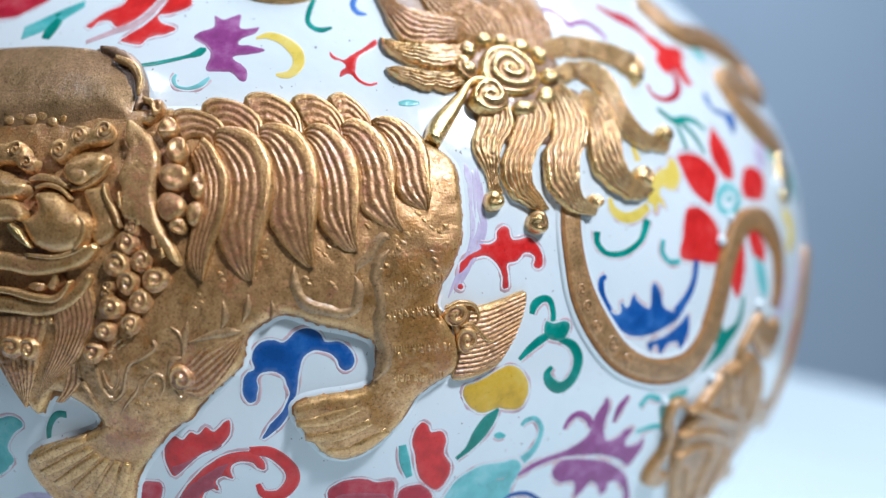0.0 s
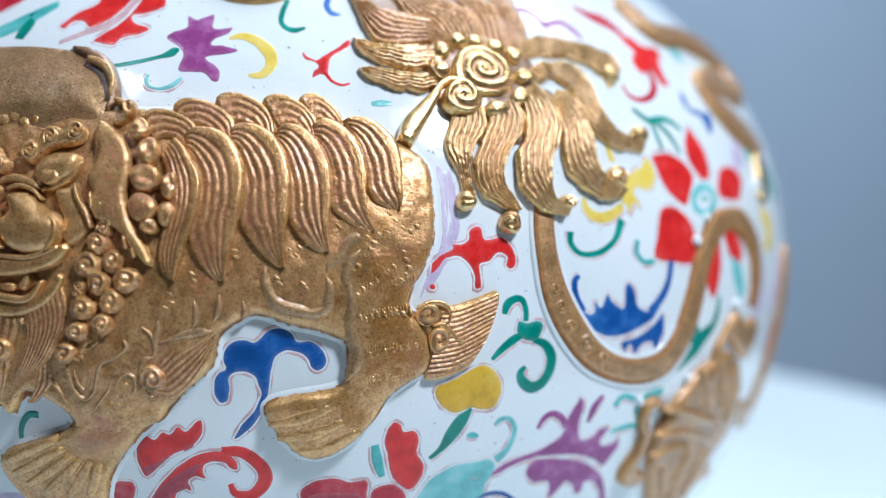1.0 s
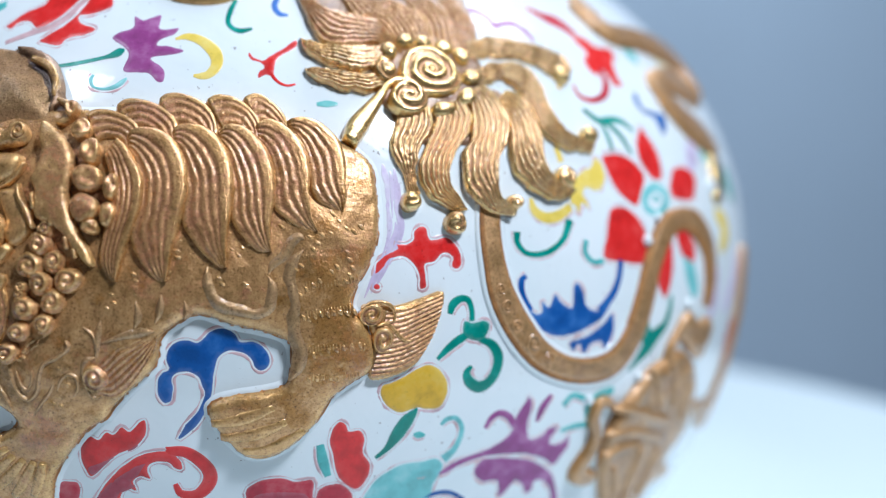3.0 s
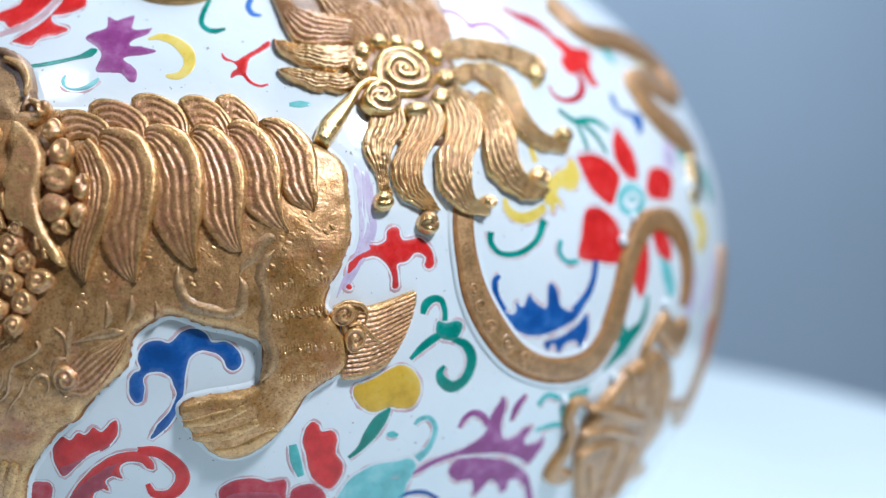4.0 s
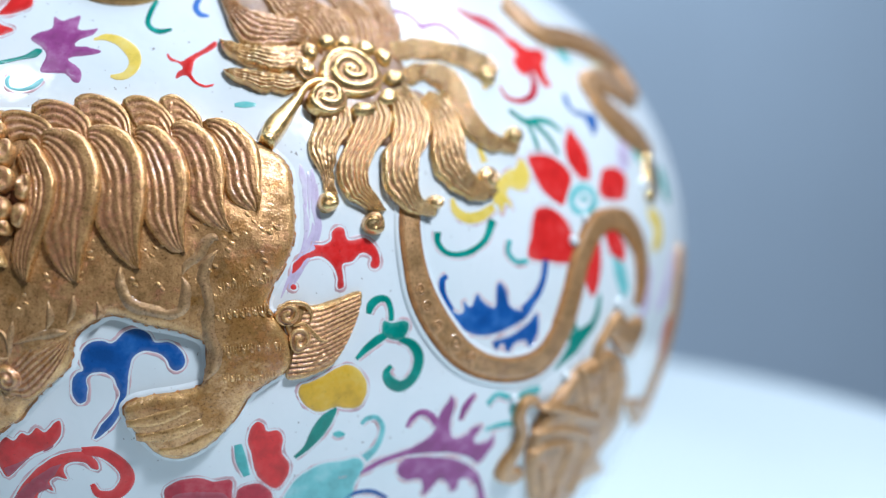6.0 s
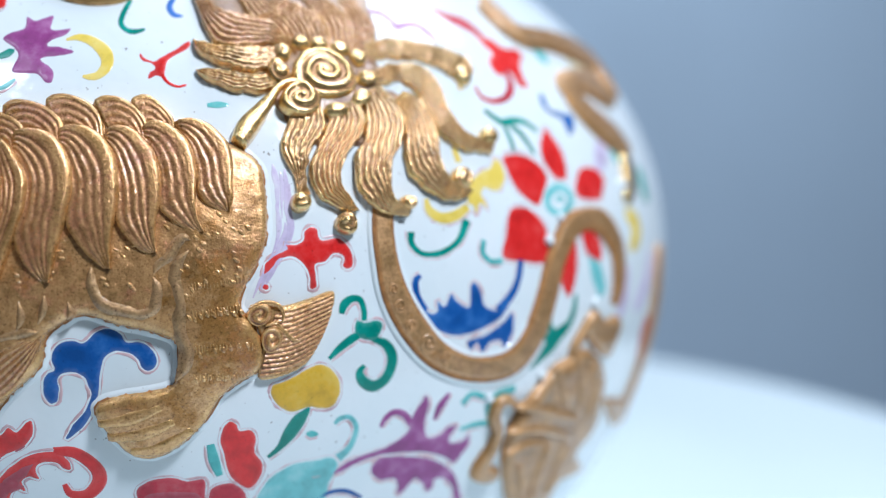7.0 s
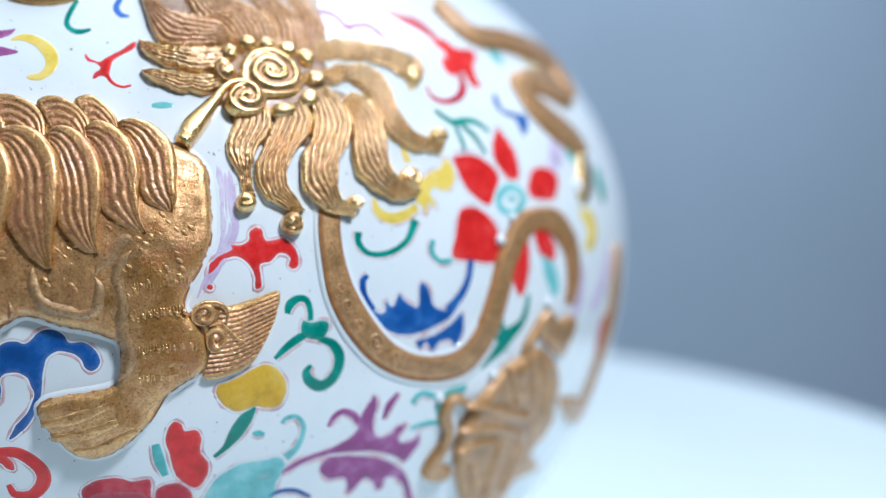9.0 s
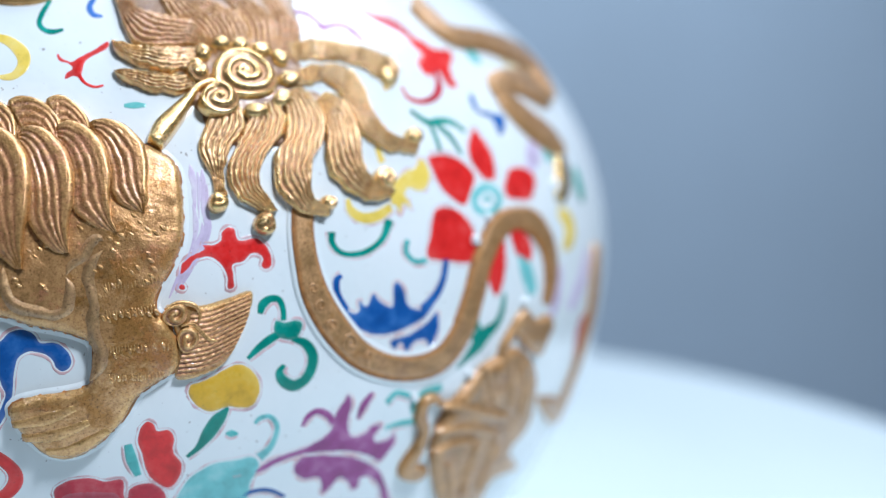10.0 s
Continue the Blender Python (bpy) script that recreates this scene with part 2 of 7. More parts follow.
def ribbon(name, points, mat, parent, base=0.0, high=0.1, ribs=0, rib=0.02, round_=2.0, sides=0, label="", sink=0.06, per=8, over=(), soft=False):
    """A raised band along a curve. points: (u, z, width) in cm. ribs: fine ridges that run along it. soft: the band swells gently."""
    per = 14 if ribs and per == 8 else per
    c = spline(points, per)
    d = np.gradient(c[:, :2], axis=0)
    d /= np.maximum(np.linalg.norm(d, axis=1), 1e-9)[:, None]
    side = np.stack([-d[:, 1], d[:, 0]], 1)
    sides = sides or (10 if not ribs else max(12, 6 * ribs))
    t = np.sin(np.linspace(-1, 1, sides + 1) * math.pi / 2) if not ribs else np.linspace(-1, 1, sides + 1)
    w = np.maximum(c[:, 2], 0.01)[:, None] / 2
    u = c[:, :1] + side[:, :1] * t * w
    z = c[:, 1:2] + side[:, 1:] * t * w
    full = np.cos(t * math.pi / 2) ** 2 if soft else np.maximum(1 - np.abs(t) ** (2 * round_), 0) ** 0.5
    thick = np.minimum(1.0, w / (0.5 * np.max(w)))
    h = base + high * full * (0.35 + 0.65 * thick)
    if ribs:
        waver = np.array([[noise.noise((float(a) * 2.5, float(b) * 2.5, 4.4)) for a, b in zip(p, q)] for p, q in zip(u, z)])
        h = h + rib * (0.9 + 0.9 * waver) * np.cos(math.pi * (t + 0.10 * waver) * ribs) * np.minimum(1, 4 * (1 - np.abs(t))) * np.minimum(1, thick * 1.4)
        h = h + 0.6 * rib * np.array([[noise.noise((float(a) * 11, float(b) * 11, 1.7)) for a, b in zip(p, q)] for p, q in zip(u, z)])
    h = np.where(np.abs(t) > 0.999, base - sink, h)
    h[0], h[-1] = np.minimum(h[0], base), np.minimum(h[-1], base)
    h = h + swell(over, u, z)
    n, m = h.shape
    faces = [(i * m + j + 1, i * m + j, (i + 1) * m + j, (i + 1) * m + j + 1) for i in range(n - 1) for j in range(m - 1)]
    ob = part(name, on(u, z, h).reshape(-1, 3), faces, mat, parent, label)
    if mat is GOLD_FLAT:
        thinned(ob, 0.15 * np.clip((np.abs(t) - 0.72) / 0.2, 0, 1) + 0 * h, "rust")
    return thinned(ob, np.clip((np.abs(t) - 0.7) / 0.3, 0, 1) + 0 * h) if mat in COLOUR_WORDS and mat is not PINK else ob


def resampled(points, n):
    c = spline(points, 10)
    at = np.concatenate([[0], np.cumsum(np.linalg.norm(np.diff(c, axis=0), axis=1))])
    want = np.linspace(0, at[-1], n)
    return np.stack([np.interp(want, at, c[:, k]) for k in (0, 1)], 1)


def blade(name, inner, outer, mat, parent, base=0.0, high=0.1, ribs=6, rib=0.012, band=0.0, lean=0.0, sink=0.06, rows=60, full_ends=False, spread=0.0, bow=0.0, ragged=0.0):
    """A raised lock or petal between two edge curves of (u, z) points in cm, combed along its length into round ridges.
    band: share of the width along the outer edge that stays smooth. spread: pushes both edges apart (cm). bow: how far the far end bulges (cm). ragged: how far the edges waver (cm)."""
    a, b = resampled(inner, rows), resampled(outer, rows)
    if spread:
        d = b - a
        d = d / np.maximum(np.linalg.norm(d, axis=1), 1e-6)[:, None]
        a, b = a - spread * d, b + spread * d
    if ragged:
        d = b - a
        d = d / np.maximum(np.linalg.norm(d, axis=1), 1e-6)[:, None]
        a = a - ragged * d * np.array([[noise.noise((x * 3.5, y * 3.5, 0.4)) + 0.7 * noise.noise((x * 9, y * 9, 2.4))] for x, y in a.tolist()])
        b = b + ragged * d * np.array([[noise.noise((x * 3.5, y * 3.5, 6.4)) + 0.7 * noise.noise((x * 9, y * 9, 8.4))] for x, y in b.tolist()])
    sides = max(10, 8 * ribs)
    t = np.linspace(-1, 1, sides + 1)
    mix = ((t + 1) / 2)[None, :, None]
    p = a[:, None] * (1 - mix) + b[:, None] * mix
    if bow:
        out = p[-1, sides // 2] - p[-4, sides // 2]
        p = p + bow * (np.linspace(0, 1, rows)[:, None, None] ** 2) * (1 - t ** 2)[None, :, None] * out / np.linalg.norm(out)
    u, z = p[..., 0], p[..., 1]
    wide = np.linalg.norm(b - a, axis=1)
    thick = np.minimum(1.0, (wide / (0.55 * wide.max())))[:, None]
    ends = np.minimum(1, np.minimum(np.arange(rows) + (3 if full_ends else 0), 99)[:, None] / 3)
    h = base + high * np.maximum(1 - np.abs(t) ** 5, 0) ** 0.5 * (0.35 + 0.65 * thick) + lean * t * np.minimum(1, 5 * (1 - np.abs(t)))
    wash = np.zeros_like(h)
    if ribs:
        waver = np.array([[noise.noise((x * 1.8, y * 1.8, 4.4)) for x, y in row] for row in p.tolist()])
        beads = np.array([[noise.noise((x * 15, y * 15, 1.7)) for x, y in row] for row in p.tolist()])
        phase = math.pi * ribs * (t + 1) + 1.5 * waver
        fade = np.minimum(1, 5 * (1 - np.abs(t))) * np.minimum(1, thick * 1.3)
        if band:
            fade = fade * np.clip((1 - 2 * band - t) / 0.12, 0, 1)
        groove = (0.5 + 0.5 * np.cos(phase)) ** 1.25
        h = h - 2 * rib * (1 + 0.7 * waver) * groove * fade + 1.2 * rib * beads * (0.3 + 0.7 * fade)
        wash = np.clip(fade, 0, 1) * (0.45 + 0.35 * groove)
    h = np.where(np.abs(t) > 0.999, base - sink, h)
    h = base - sink + (h - base + sink) * np.sqrt(ends)
    n, m = h.shape
    s0, s1, s2 = (p[n // 2, m // 2], p[n // 2 + 1, m // 2], p[n // 2, m // 2 + 1])
    flip = (s1[0] - s0[0]) * (s2[1] - s0[1]) - (s1[1] - s0[1]) * (s2[0] - s0[0]) > 0
    faces = [(i * m + j, (i + 1) * m + j, (i + 1) * m + j + 1, i * m + j + 1) for i in range(n - 1) for j in range(m - 1)]
    ob = part(name, on(u, z, h).reshape(-1, 3), faces if flip else [f[::-1] for f in faces], mat, parent)
    if mat is not GLAZE_GRIMY:
        # orange clay shows along the rubbed edges
        thinned(ob, 0 * h + 0.13 * np.clip((np.abs(t) - 0.80) / 0.15, 0, 1), "rust")
    return thinned(ob, np.clip(wash, 0, 1), "wash")


def petal(inner, outer, base, ribs, mat=None, spread=0.0):
    """A combed gilt petal of the tail blossom with the grimy glaze that runs up to it."""
    blade("slip_edge", inner, outer, GLAZE_GRIMY, blossom, 0, 0.03, ribs=0, spread=0.07 + spread, rows=24, ragged=0.05)
    return blade("petal", inner, outer, mat or GOLD_BRIGHT, blossom, base, 0.12, ribs=round(1.2 * ribs), rib=0.018, lean=0.03, full_ends=True, spread=spread + 0.01, ragged=0.04)


def boss(name, u, z, radius, mat, parent, base=0.0, high=0.12, spiral=0.0, groove=0.02, stretch=1.0, turn=0.0, label="", sink=0.06, plateau=2.6, over=()):
    """A round knob; spiral: turns of a carved curl on it."""
    rings, spokes = (20, 40) if spiral else (9, 22)
    r = np.linspace(0.02, 1, rings)[:, None]
    a = np.linspace(0, 2 * math.pi, spokes, endpoint=False)[None, :]
    h = base + high * np.sqrt(np.maximum(1 - r ** plateau, 0)) + 0 * a
    if spiral:
        h = h + groove * np.cos(2 * math.pi * spiral * r - a) * np.minimum(1, 5 * (1 - r)) * np.minimum(1, 6 * r)
    h[-1] = base - sink
    wob = 1 + 0.05 * np.sin(2 * a + 7 * u) + 0.04 * np.sin(3 * a + 11 * z)
    dent = np.array([[noise.noise((u * 9 + float(p) * 1.4, z * 9 + float(q) * 1.4, 3.1)) for p, q in zip(c, d)] for c, d in zip(r * np.cos(a), r * np.sin(a))])
    h = h + (0.3 if spiral else 0.14) * high * np.minimum(1, 4 * (1 - r)) * dent
    x, y = radius * r * wob * np.cos(a), radius * stretch * r * wob * np.sin(a)
    c, s = math.cos(radians(turn)), math.sin(radians(turn))
    uu, zz = u + x * c - y * s, z + x * s + y * c
    verts = on(uu, zz, h + swell(over, uu, zz)).reshape(-1, 3)
    faces = [(i * spokes + j, (i + 1) * spokes + j, (i + 1) * spokes + (j + 1) % spokes, i * spokes + (j + 1) % spokes)
             for i in range(rings - 1) for j in range(spokes)]
    faces.append(tuple(range(spokes)))
    ob = part(name, verts, faces, mat, parent, label)
    if spiral and mat not in COLOUR_WORDS:
        thinned(ob, np.clip(-0.1 - 0.9 * np.cos(2 * math.pi * spiral * r - a), 0, 1) * np.minimum(1, 6 * r), "wash")
    return ob


def grown(outline, d):
    """The outline pushed outwards by d cm."""
    ring = spline(outline, 3, True)
    tang = np.roll(ring, -1, 0) - np.roll(ring, 1, 0)
    nrm = np.stack([tang[:, 1], -tang[:, 0]], 1) / np.maximum(np.linalg.norm(tang, axis=1), 1e-9)[:, None]
    area = np.sum(ring[:, 0] * np.roll(ring[:, 1], -1) - np.roll(ring[:, 0], -1) * ring[:, 1])
    out = ring + nrm * (d if area > 0 else -d)
    return out[edge_distance(out, ring) > 0.9 * d]


def wavered(outline, size=0.012):
    """The outline as an unsteady brush draws it."""
    ring = spline(outline, 5, True)
    return np.array([(a + size * noise.noise((a * 7, b * 7, 2.0)), b + size * noise.noise((a * 7, b * 7, 6.0))) for a, b in ring.tolist()])


def inside(p, ring):
    a, b = ring, np.roll(ring, -1, 0)
    x, y = p[:, :1], p[:, 1:]
    cross = ((a[:, 1] > y) != (b[:, 1] > y)) & (x < (b[:, 0] - a[:, 0]) * (y - a[:, 1]) / (b[:, 1] - a[:, 1] + 1e-12) + a[:, 0])
    return cross.sum(1) % 2 == 1


def edge_distance(p, ring):
    a, d = ring, np.roll(ring, -1, 0) - ring
    best = np.full(len(p), 9.0)
    for o, e in zip(a, d):
        s = np.clip(((p - o) @ e) / max(e @ e, 1e-12), 0, 1)
        best = np.minimum(best, np.linalg.norm(p - o - s[:, None] * e, axis=1))
    return best


def patch(name, outline, mat, parent, base=0.0, high=0.02, bevel=0.05, step=0.12, lumps=(), rough=0.0, sharp=False, label="", sink=0.05, per=6, soft=False, wash=0.0, rust=()):
    """A raised field with a smooth outline of (u, z) points in cm. lumps: (u, z, ru, rz, h) swellings on it; rust: stained spots, likewise."""
    ring = np.asarray(outline, float) if sharp else spline(outline, per, True)
    keep = [ring[0]]
    for q in ring[1:]:
        if np.linalg.norm(q - keep[-1]) > 0.25 * step:
            keep.append(q)
    ring = np.array(keep)
    lo, hi = ring.min(0), ring.max(0)
    gx, gy = np.meshgrid(np.arange(lo[0], hi[0], step), np.arange(lo[1], hi[1], step * 0.87))
    gx = gx + (np.arange(len(gy)) % 2)[:, None] * step / 2
    g = np.stack([gx.ravel(), gy.ravel()], 1)
    g = g[inside(g, ring)]
    if len(g):
        g = g[edge_distance(g, ring) > 0.3 * step]
    # a second loop just inside the outline keeps the bevel crisp
    tang = np.roll(ring, -1, 0) - np.roll(ring, 1, 0)
    nrm = np.stack([-tang[:, 1], tang[:, 0]], 1) / np.maximum(np.linalg.norm(tang, axis=1), 1e-9)[:, None]
    area = np.sum(ring[:, 0] * np.roll(ring[:, 1], -1) - np.roll(ring[:, 0], -1) * ring[:, 1])
    inner = ring + nrm * (bevel * 0.45 if area > 0 else -bevel * 0.45)
    ok = inside(inner, ring)
    inner = inner[ok]
    if len(inner):
        inner = inner[edge_distance(inner, ring) > 0.3 * bevel]
    pts = np.vstack([ring, inner, g]) if len(g) else np.vstack([ring, inner])
    n = len(ring)
    vs, _, fs, _, _, _ = delaunay_2d_cdt([Vector(q) for q in pts], [(i, (i + 1) % n) for i in range(n)], [], 1, 1e-5)
    v = np.array([tuple(q) for q in vs])
    d = edge_distance(v, ring)
    s = np.clip(d / bevel, 0, 1)
    h = base + high * (s * s * (3 - 2 * s) if soft else np.sqrt(1 - (1 - s) ** 2))
    inn = np.clip(d / (bevel * 1.5), 0, 1)
    h = h + inn * swell(lumps, v[:, 0], v[:, 1])
    if rough:
        h = h + inn * rough * np.array([noise.noise((a * 2.2, b * 2.2, 3.0)) + 0.5 * noise.noise((a * 6, b * 6, 8.0)) for a, b in v])
    h = np.where(d < 1e-4, base - sink, h)
    faces = []
    for f in fs:
        a, b, c = (v[i] for i in f[:3])
        turn = (b[0] - a[0]) * (c[1] - a[1]) - (b[1] - a[1]) * (c[0] - a[0])
        faces.append(f if turn > 0 else f[::-1])
    ob = part(name, on(v[:, 0], v[:, 1], h), faces, mat, parent, label)
    if wash:
        thinned(ob, 0 * d + wash, "wash")
    if rust:
        thinned(ob, swell(rust, v[:, 0], v[:, 1]) + 0.13 * (1 - np.clip(d / 0.12, 0, 1)), "rust")
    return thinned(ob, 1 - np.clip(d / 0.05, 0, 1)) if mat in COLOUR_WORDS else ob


COLOUR_WORDS = {ROSE_MILK: "milky rose", RED: "iron-red", ROSE: "washed rose-red", BLUE: "cobalt-blue", GREEN: "emerald-green", TURQUOISE: "turquoise", YELLOW: "yellow", TURQUOISE_PALE: "pale turquoise", YELLOW_PALE: "lemon-yellow", YELLOW_WASH: "pale straw", BLUE_PALE: "thin cobalt-blue",
                PURPLE: "manganese-purple", LILAC: "pale lilac", PINK: "rose-pink"}


def enamel_label(name, mat):
    return COLOUR_WORDS[mat] + " enamel " + name.split("_")[-1] + " painted on white glaze"


def painted(name, outline, mat, parent, high=0.008, rim=0.035, line=0.05):
    """An enamel field with the thin rose line drawn round it."""
    outline = wavered(outline)
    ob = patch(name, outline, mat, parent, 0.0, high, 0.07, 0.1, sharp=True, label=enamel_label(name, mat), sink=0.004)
    if rim:
        ring = outline[::2]
        tang = np.roll(ring, -1, 0) - np.roll(ring, 1, 0)
        nrm = np.stack([tang[:, 1], -tang[:, 0]], 1) / np.maximum(np.linalg.norm(tang, axis=1), 1e-9)[:, None]
        area = np.sum(ring[:, 0] * np.roll(ring[:, 1], -1) - np.roll(ring[:, 0], -1) * ring[:, 1])
        off = ring + nrm * (rim if area > 0 else -rim)
        width = line * np.array([min(1.3, max(0.04, 0.45 + 2.4 * noise.noise((float(a) * 4, float(b) * 4, 5.0)))) for a, b in off])
        loop = np.vstack([np.column_stack([off, width]), [*off[0], line]])
        ribbon("outline", loop, PINK, ob, 0.0, 0.003, sides=4, per=1, sink=0.003)
    return ob


def stroke(name, points, mat, parent, high=0.008, rim=True):
    """A brushed enamel stroke: (u, z, width) in cm, with its rose line along one side."""
    ob = ribbon(name, points, mat, parent, 0.0, high, round_=1.4, label=enamel_label(name, mat), sink=0.004)
    if rim:
        c = spline(points, 4)
        d = np.gradient(c[:, :2], axis=0)
        d /= np.maximum(np.linalg.norm(d, axis=1), 1e-9)[:, None]
        off = c[:, :2] + np.stack([d[:, 1], -d[:, 0]], 1) * (c[:, 2:] / 2 + 0.035)
        width = 0.045 * np.array([min(1.3, max(0.1, 0.6 + 1.9 * noise.noise((float(a) * 4, float(b) * 4, 9.0)))) for a, b in off])
        ribbon("outline", np.column_stack([off, width]), PINK, ob, 0.0, 0.003, sides=4, per=1, sink=0.003)
    return ob


def tufts(name, path, count, length, width, mat, parent, base=0.2, high=0.04, over=()):
    """Small combed tufts in a row across a curve of (u, z) points."""
    c = spline(path, 12)
    at = np.linspace(0, len(c) - 1.001, count)
    k = at.astype(int)
    mid = c[k] + (c[np.minimum(k + 1, len(c) - 1)] - c[k]) * (at - k)[:, None]
    d = np.gradient(mid, axis=0)
    d /= np.maximum(np.linalg.norm(d, axis=1), 1e-9)[:, None]
    r = np.linspace(0.05, 1, 5)[:, None]
    a = np.linspace(0, 2 * math.pi, 12, endpoint=False)[None, :]
    faces = [(i * 12 + j, (i + 1) * 12 + j, (i + 1) * 12 + (j + 1) % 12, i * 12 + (j + 1) % 12) for i in range(4) for j in range(12)]
    faces.append(tuple(range(12)))
    for (u, z), (du, dz) in zip(mid, d):
        l, w = length * random.uniform(0.75, 1.2), width * random.uniform(0.8, 1.2)
        x, y = w / 2 * r * np.cos(a), l / 2 * r * np.sin(a) + 0.25 * w * (r * np.sin(a)) ** 2
        hh = base + high * np.sqrt(np.maximum(1 - r ** 2.4, 0)) + 0 * a
        hh[-1] = base - 0.03
        uu, zz = u + x * du - y * dz, z + x * dz + y * du
        part(name, on(uu, zz, hh + swell(over, uu, zz)).reshape(-1, 3), faces, mat, parent)


def thing(name, label, category):
    return tagged(new(name), label, category)


# ---- the studio room ----
FLOOR, X0, X1, Y0, Y1, TOP = -0.76, -2.2, 2.2, -2.0, 1.9, 1.85
tagged(box("floor", (X0 - 0.1, Y0 - 0.1, FLOOR - 0.1), (X1 + 0.1, Y1 + 0.1, FLOOR), FLOOR_GREY), "plain grey studio floor under the round table", "floor", kind="structure")
tagged(box("ceiling", (X0 - 0.1, Y0 - 0.1, TOP), (X1 + 0.1, Y1 + 0.1, TOP + 0.1), CEILING_WHITE), "plain grey studio ceiling above the lamps", "ceiling", kind="structure")
# Unseen west, south and east walls: charcoal to keep the gilding's reflections dark.
for name, lo, hi in (("wall_north", (X0 - 0.1, Y1, FLOOR), (X1 + 0.1, Y1 + 0.1, TOP)), ("wall_south", (X0 - 0.1, Y0 - 0.1, FLOOR), (X1 + 0.1, Y0, TOP)),
                     ("wall_west", (X0 - 0.1, Y0, FLOOR), (X0, Y1, TOP)), ("wall_east", (X1, Y0, FLOOR), (X1 + 0.1, Y1, TOP))):
    tagged(box(name, lo, hi, WALL_GREY if name == "wall_north" else WALL_DARK),
           "smooth grey-blue backdrop wall behind the jar" if name == "wall_north" else "unseen charcoal wall, dark for the gilt reflections", "wall", kind="structure")

# ---- the round table ----
TABLE_R = 0.375
table = thing("round_table", "round white display table under the porcelain jar", "table")
tv, tf = lathe([(0.001, -0.022), (TABLE_R - 0.01, -0.022), (TABLE_R - 0.002, -0.018), (TABLE_R, -0.010), (TABLE_R - 0.002, -0.003), (TABLE_R - 0.008, 0.0), (0.001, 0.0)], 160)
part("tabletop", tv, tf, TABLE_WHITE, table)
tv, tf = lathe([(0.20, FLOOR), (0.20, FLOOR + 0.015), (0.035, FLOOR + 0.03), (0.03, -0.05), (0.09, -0.022)], 64)
part("pedestal", tv, tf, TABLE_WHITE, table)

# ---- the jar ----
jar = thing("porcelain_jar", "white porcelain jar with enamel flowers and gilt lion reliefs", "jar")
rows = [(0.06, 0.006), (0.082, 0.0), (0.09, 0.0), (0.092, 0.006)]
rows += [(float(belly(z)), WIDEST + z) for z in np.linspace(-0.104, 0.085, 150)]
rows += [(0.085, WIDEST + 0.094), (0.078, WIDEST + 0.099), (0.075, WIDEST + 0.108), (0.076, WIDEST + 0.120), (0.080, WIDEST + 0.124), (0.078, WIDEST + 0.127),
         (0.072, WIDEST + 0.124), (0.070, WIDEST + 0.105), (0.082, WIDEST + 0.085), (0.12, WIDEST), (0.09, 0.015), (0.001, 0.012)]
tv, tf = lathe(rows, 256)
part("body", tv, tf, GLAZE, jar, "glossy white porcelain body")


# ---- gilt lion in relief ----
LION_OUTLINE = [(-1.16, 4.14), (0.44, 4.1), (2.38, 4.08), (3.03, 3.92), (3.66, 3.65), (4.11, 3.52), (4.47, 3.25), (4.59, 2.9), (4.58, 1.96), (4.38, 1.42), (4.14, 1.03), (4.04, 0.68), (4.24, 0.42), (4.41, -0), (4.38, -0.47), (3.99, -0.72), (3.68, -0.95), (3.38, -1.41), (2.88, -1.88), (2.37, -2.07), (1.92, -1.88), (1.45, -1.16), (1.69, -0.85), (2.72, -0.68), (2.89, -0.38), (2.87, 0.08), (2.48, 0.28), (1.9, 0.43), (1.37, 0.62), (1.04, 0.48), (0.75, 0.25), (0.62, -0.27), (0.1, -0.77), (-0.15, -1.03), (-0.3, -1.24), (-0.66, -1.48), (-1.31, -2.3), (-1.7, -3.12), (-2.91, -3.15), (-3.55, -2.11), (-2.26, -1.53), (-1.96, -1.24), (-2.72, -0.81), (-3.26, -1.16), (-4.5, 1.58), (-5.2, 4.08)]
patch("worn_edge", grown(LION_OUTLINE, 0.022), RUST, jar, 0, 0.07, bevel=0.05, step=0.12, sharp=True, label="bare orange clay edge under the gilding")
patch("slip_edge", grown(LION_OUTLINE, 0.08), GLAZE, jar, 0, 0.04, bevel=0.085, step=0.05, soft=True, per=3, sink=0.002)
LION_LUMPS = [(3.65, 1.74, 0.95, 1.26, 0.09), (2.2, 0.99, 0.74, 0.53, 0.05), (3.62, -0.26, 0.63, 0.95, 0.06), (0.37, 0.63, 1.16, 0.95, 0.05), (-1.32, -0.29, 0.84, 0.95, 0.08), (2.47, -1.47, 0.74, 0.42, 0.05)]
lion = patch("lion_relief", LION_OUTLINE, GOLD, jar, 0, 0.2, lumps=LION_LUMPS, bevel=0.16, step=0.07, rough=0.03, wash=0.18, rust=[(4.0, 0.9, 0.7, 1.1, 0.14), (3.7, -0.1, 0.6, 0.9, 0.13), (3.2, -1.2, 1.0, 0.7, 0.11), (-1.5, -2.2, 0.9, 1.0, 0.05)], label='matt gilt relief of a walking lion')
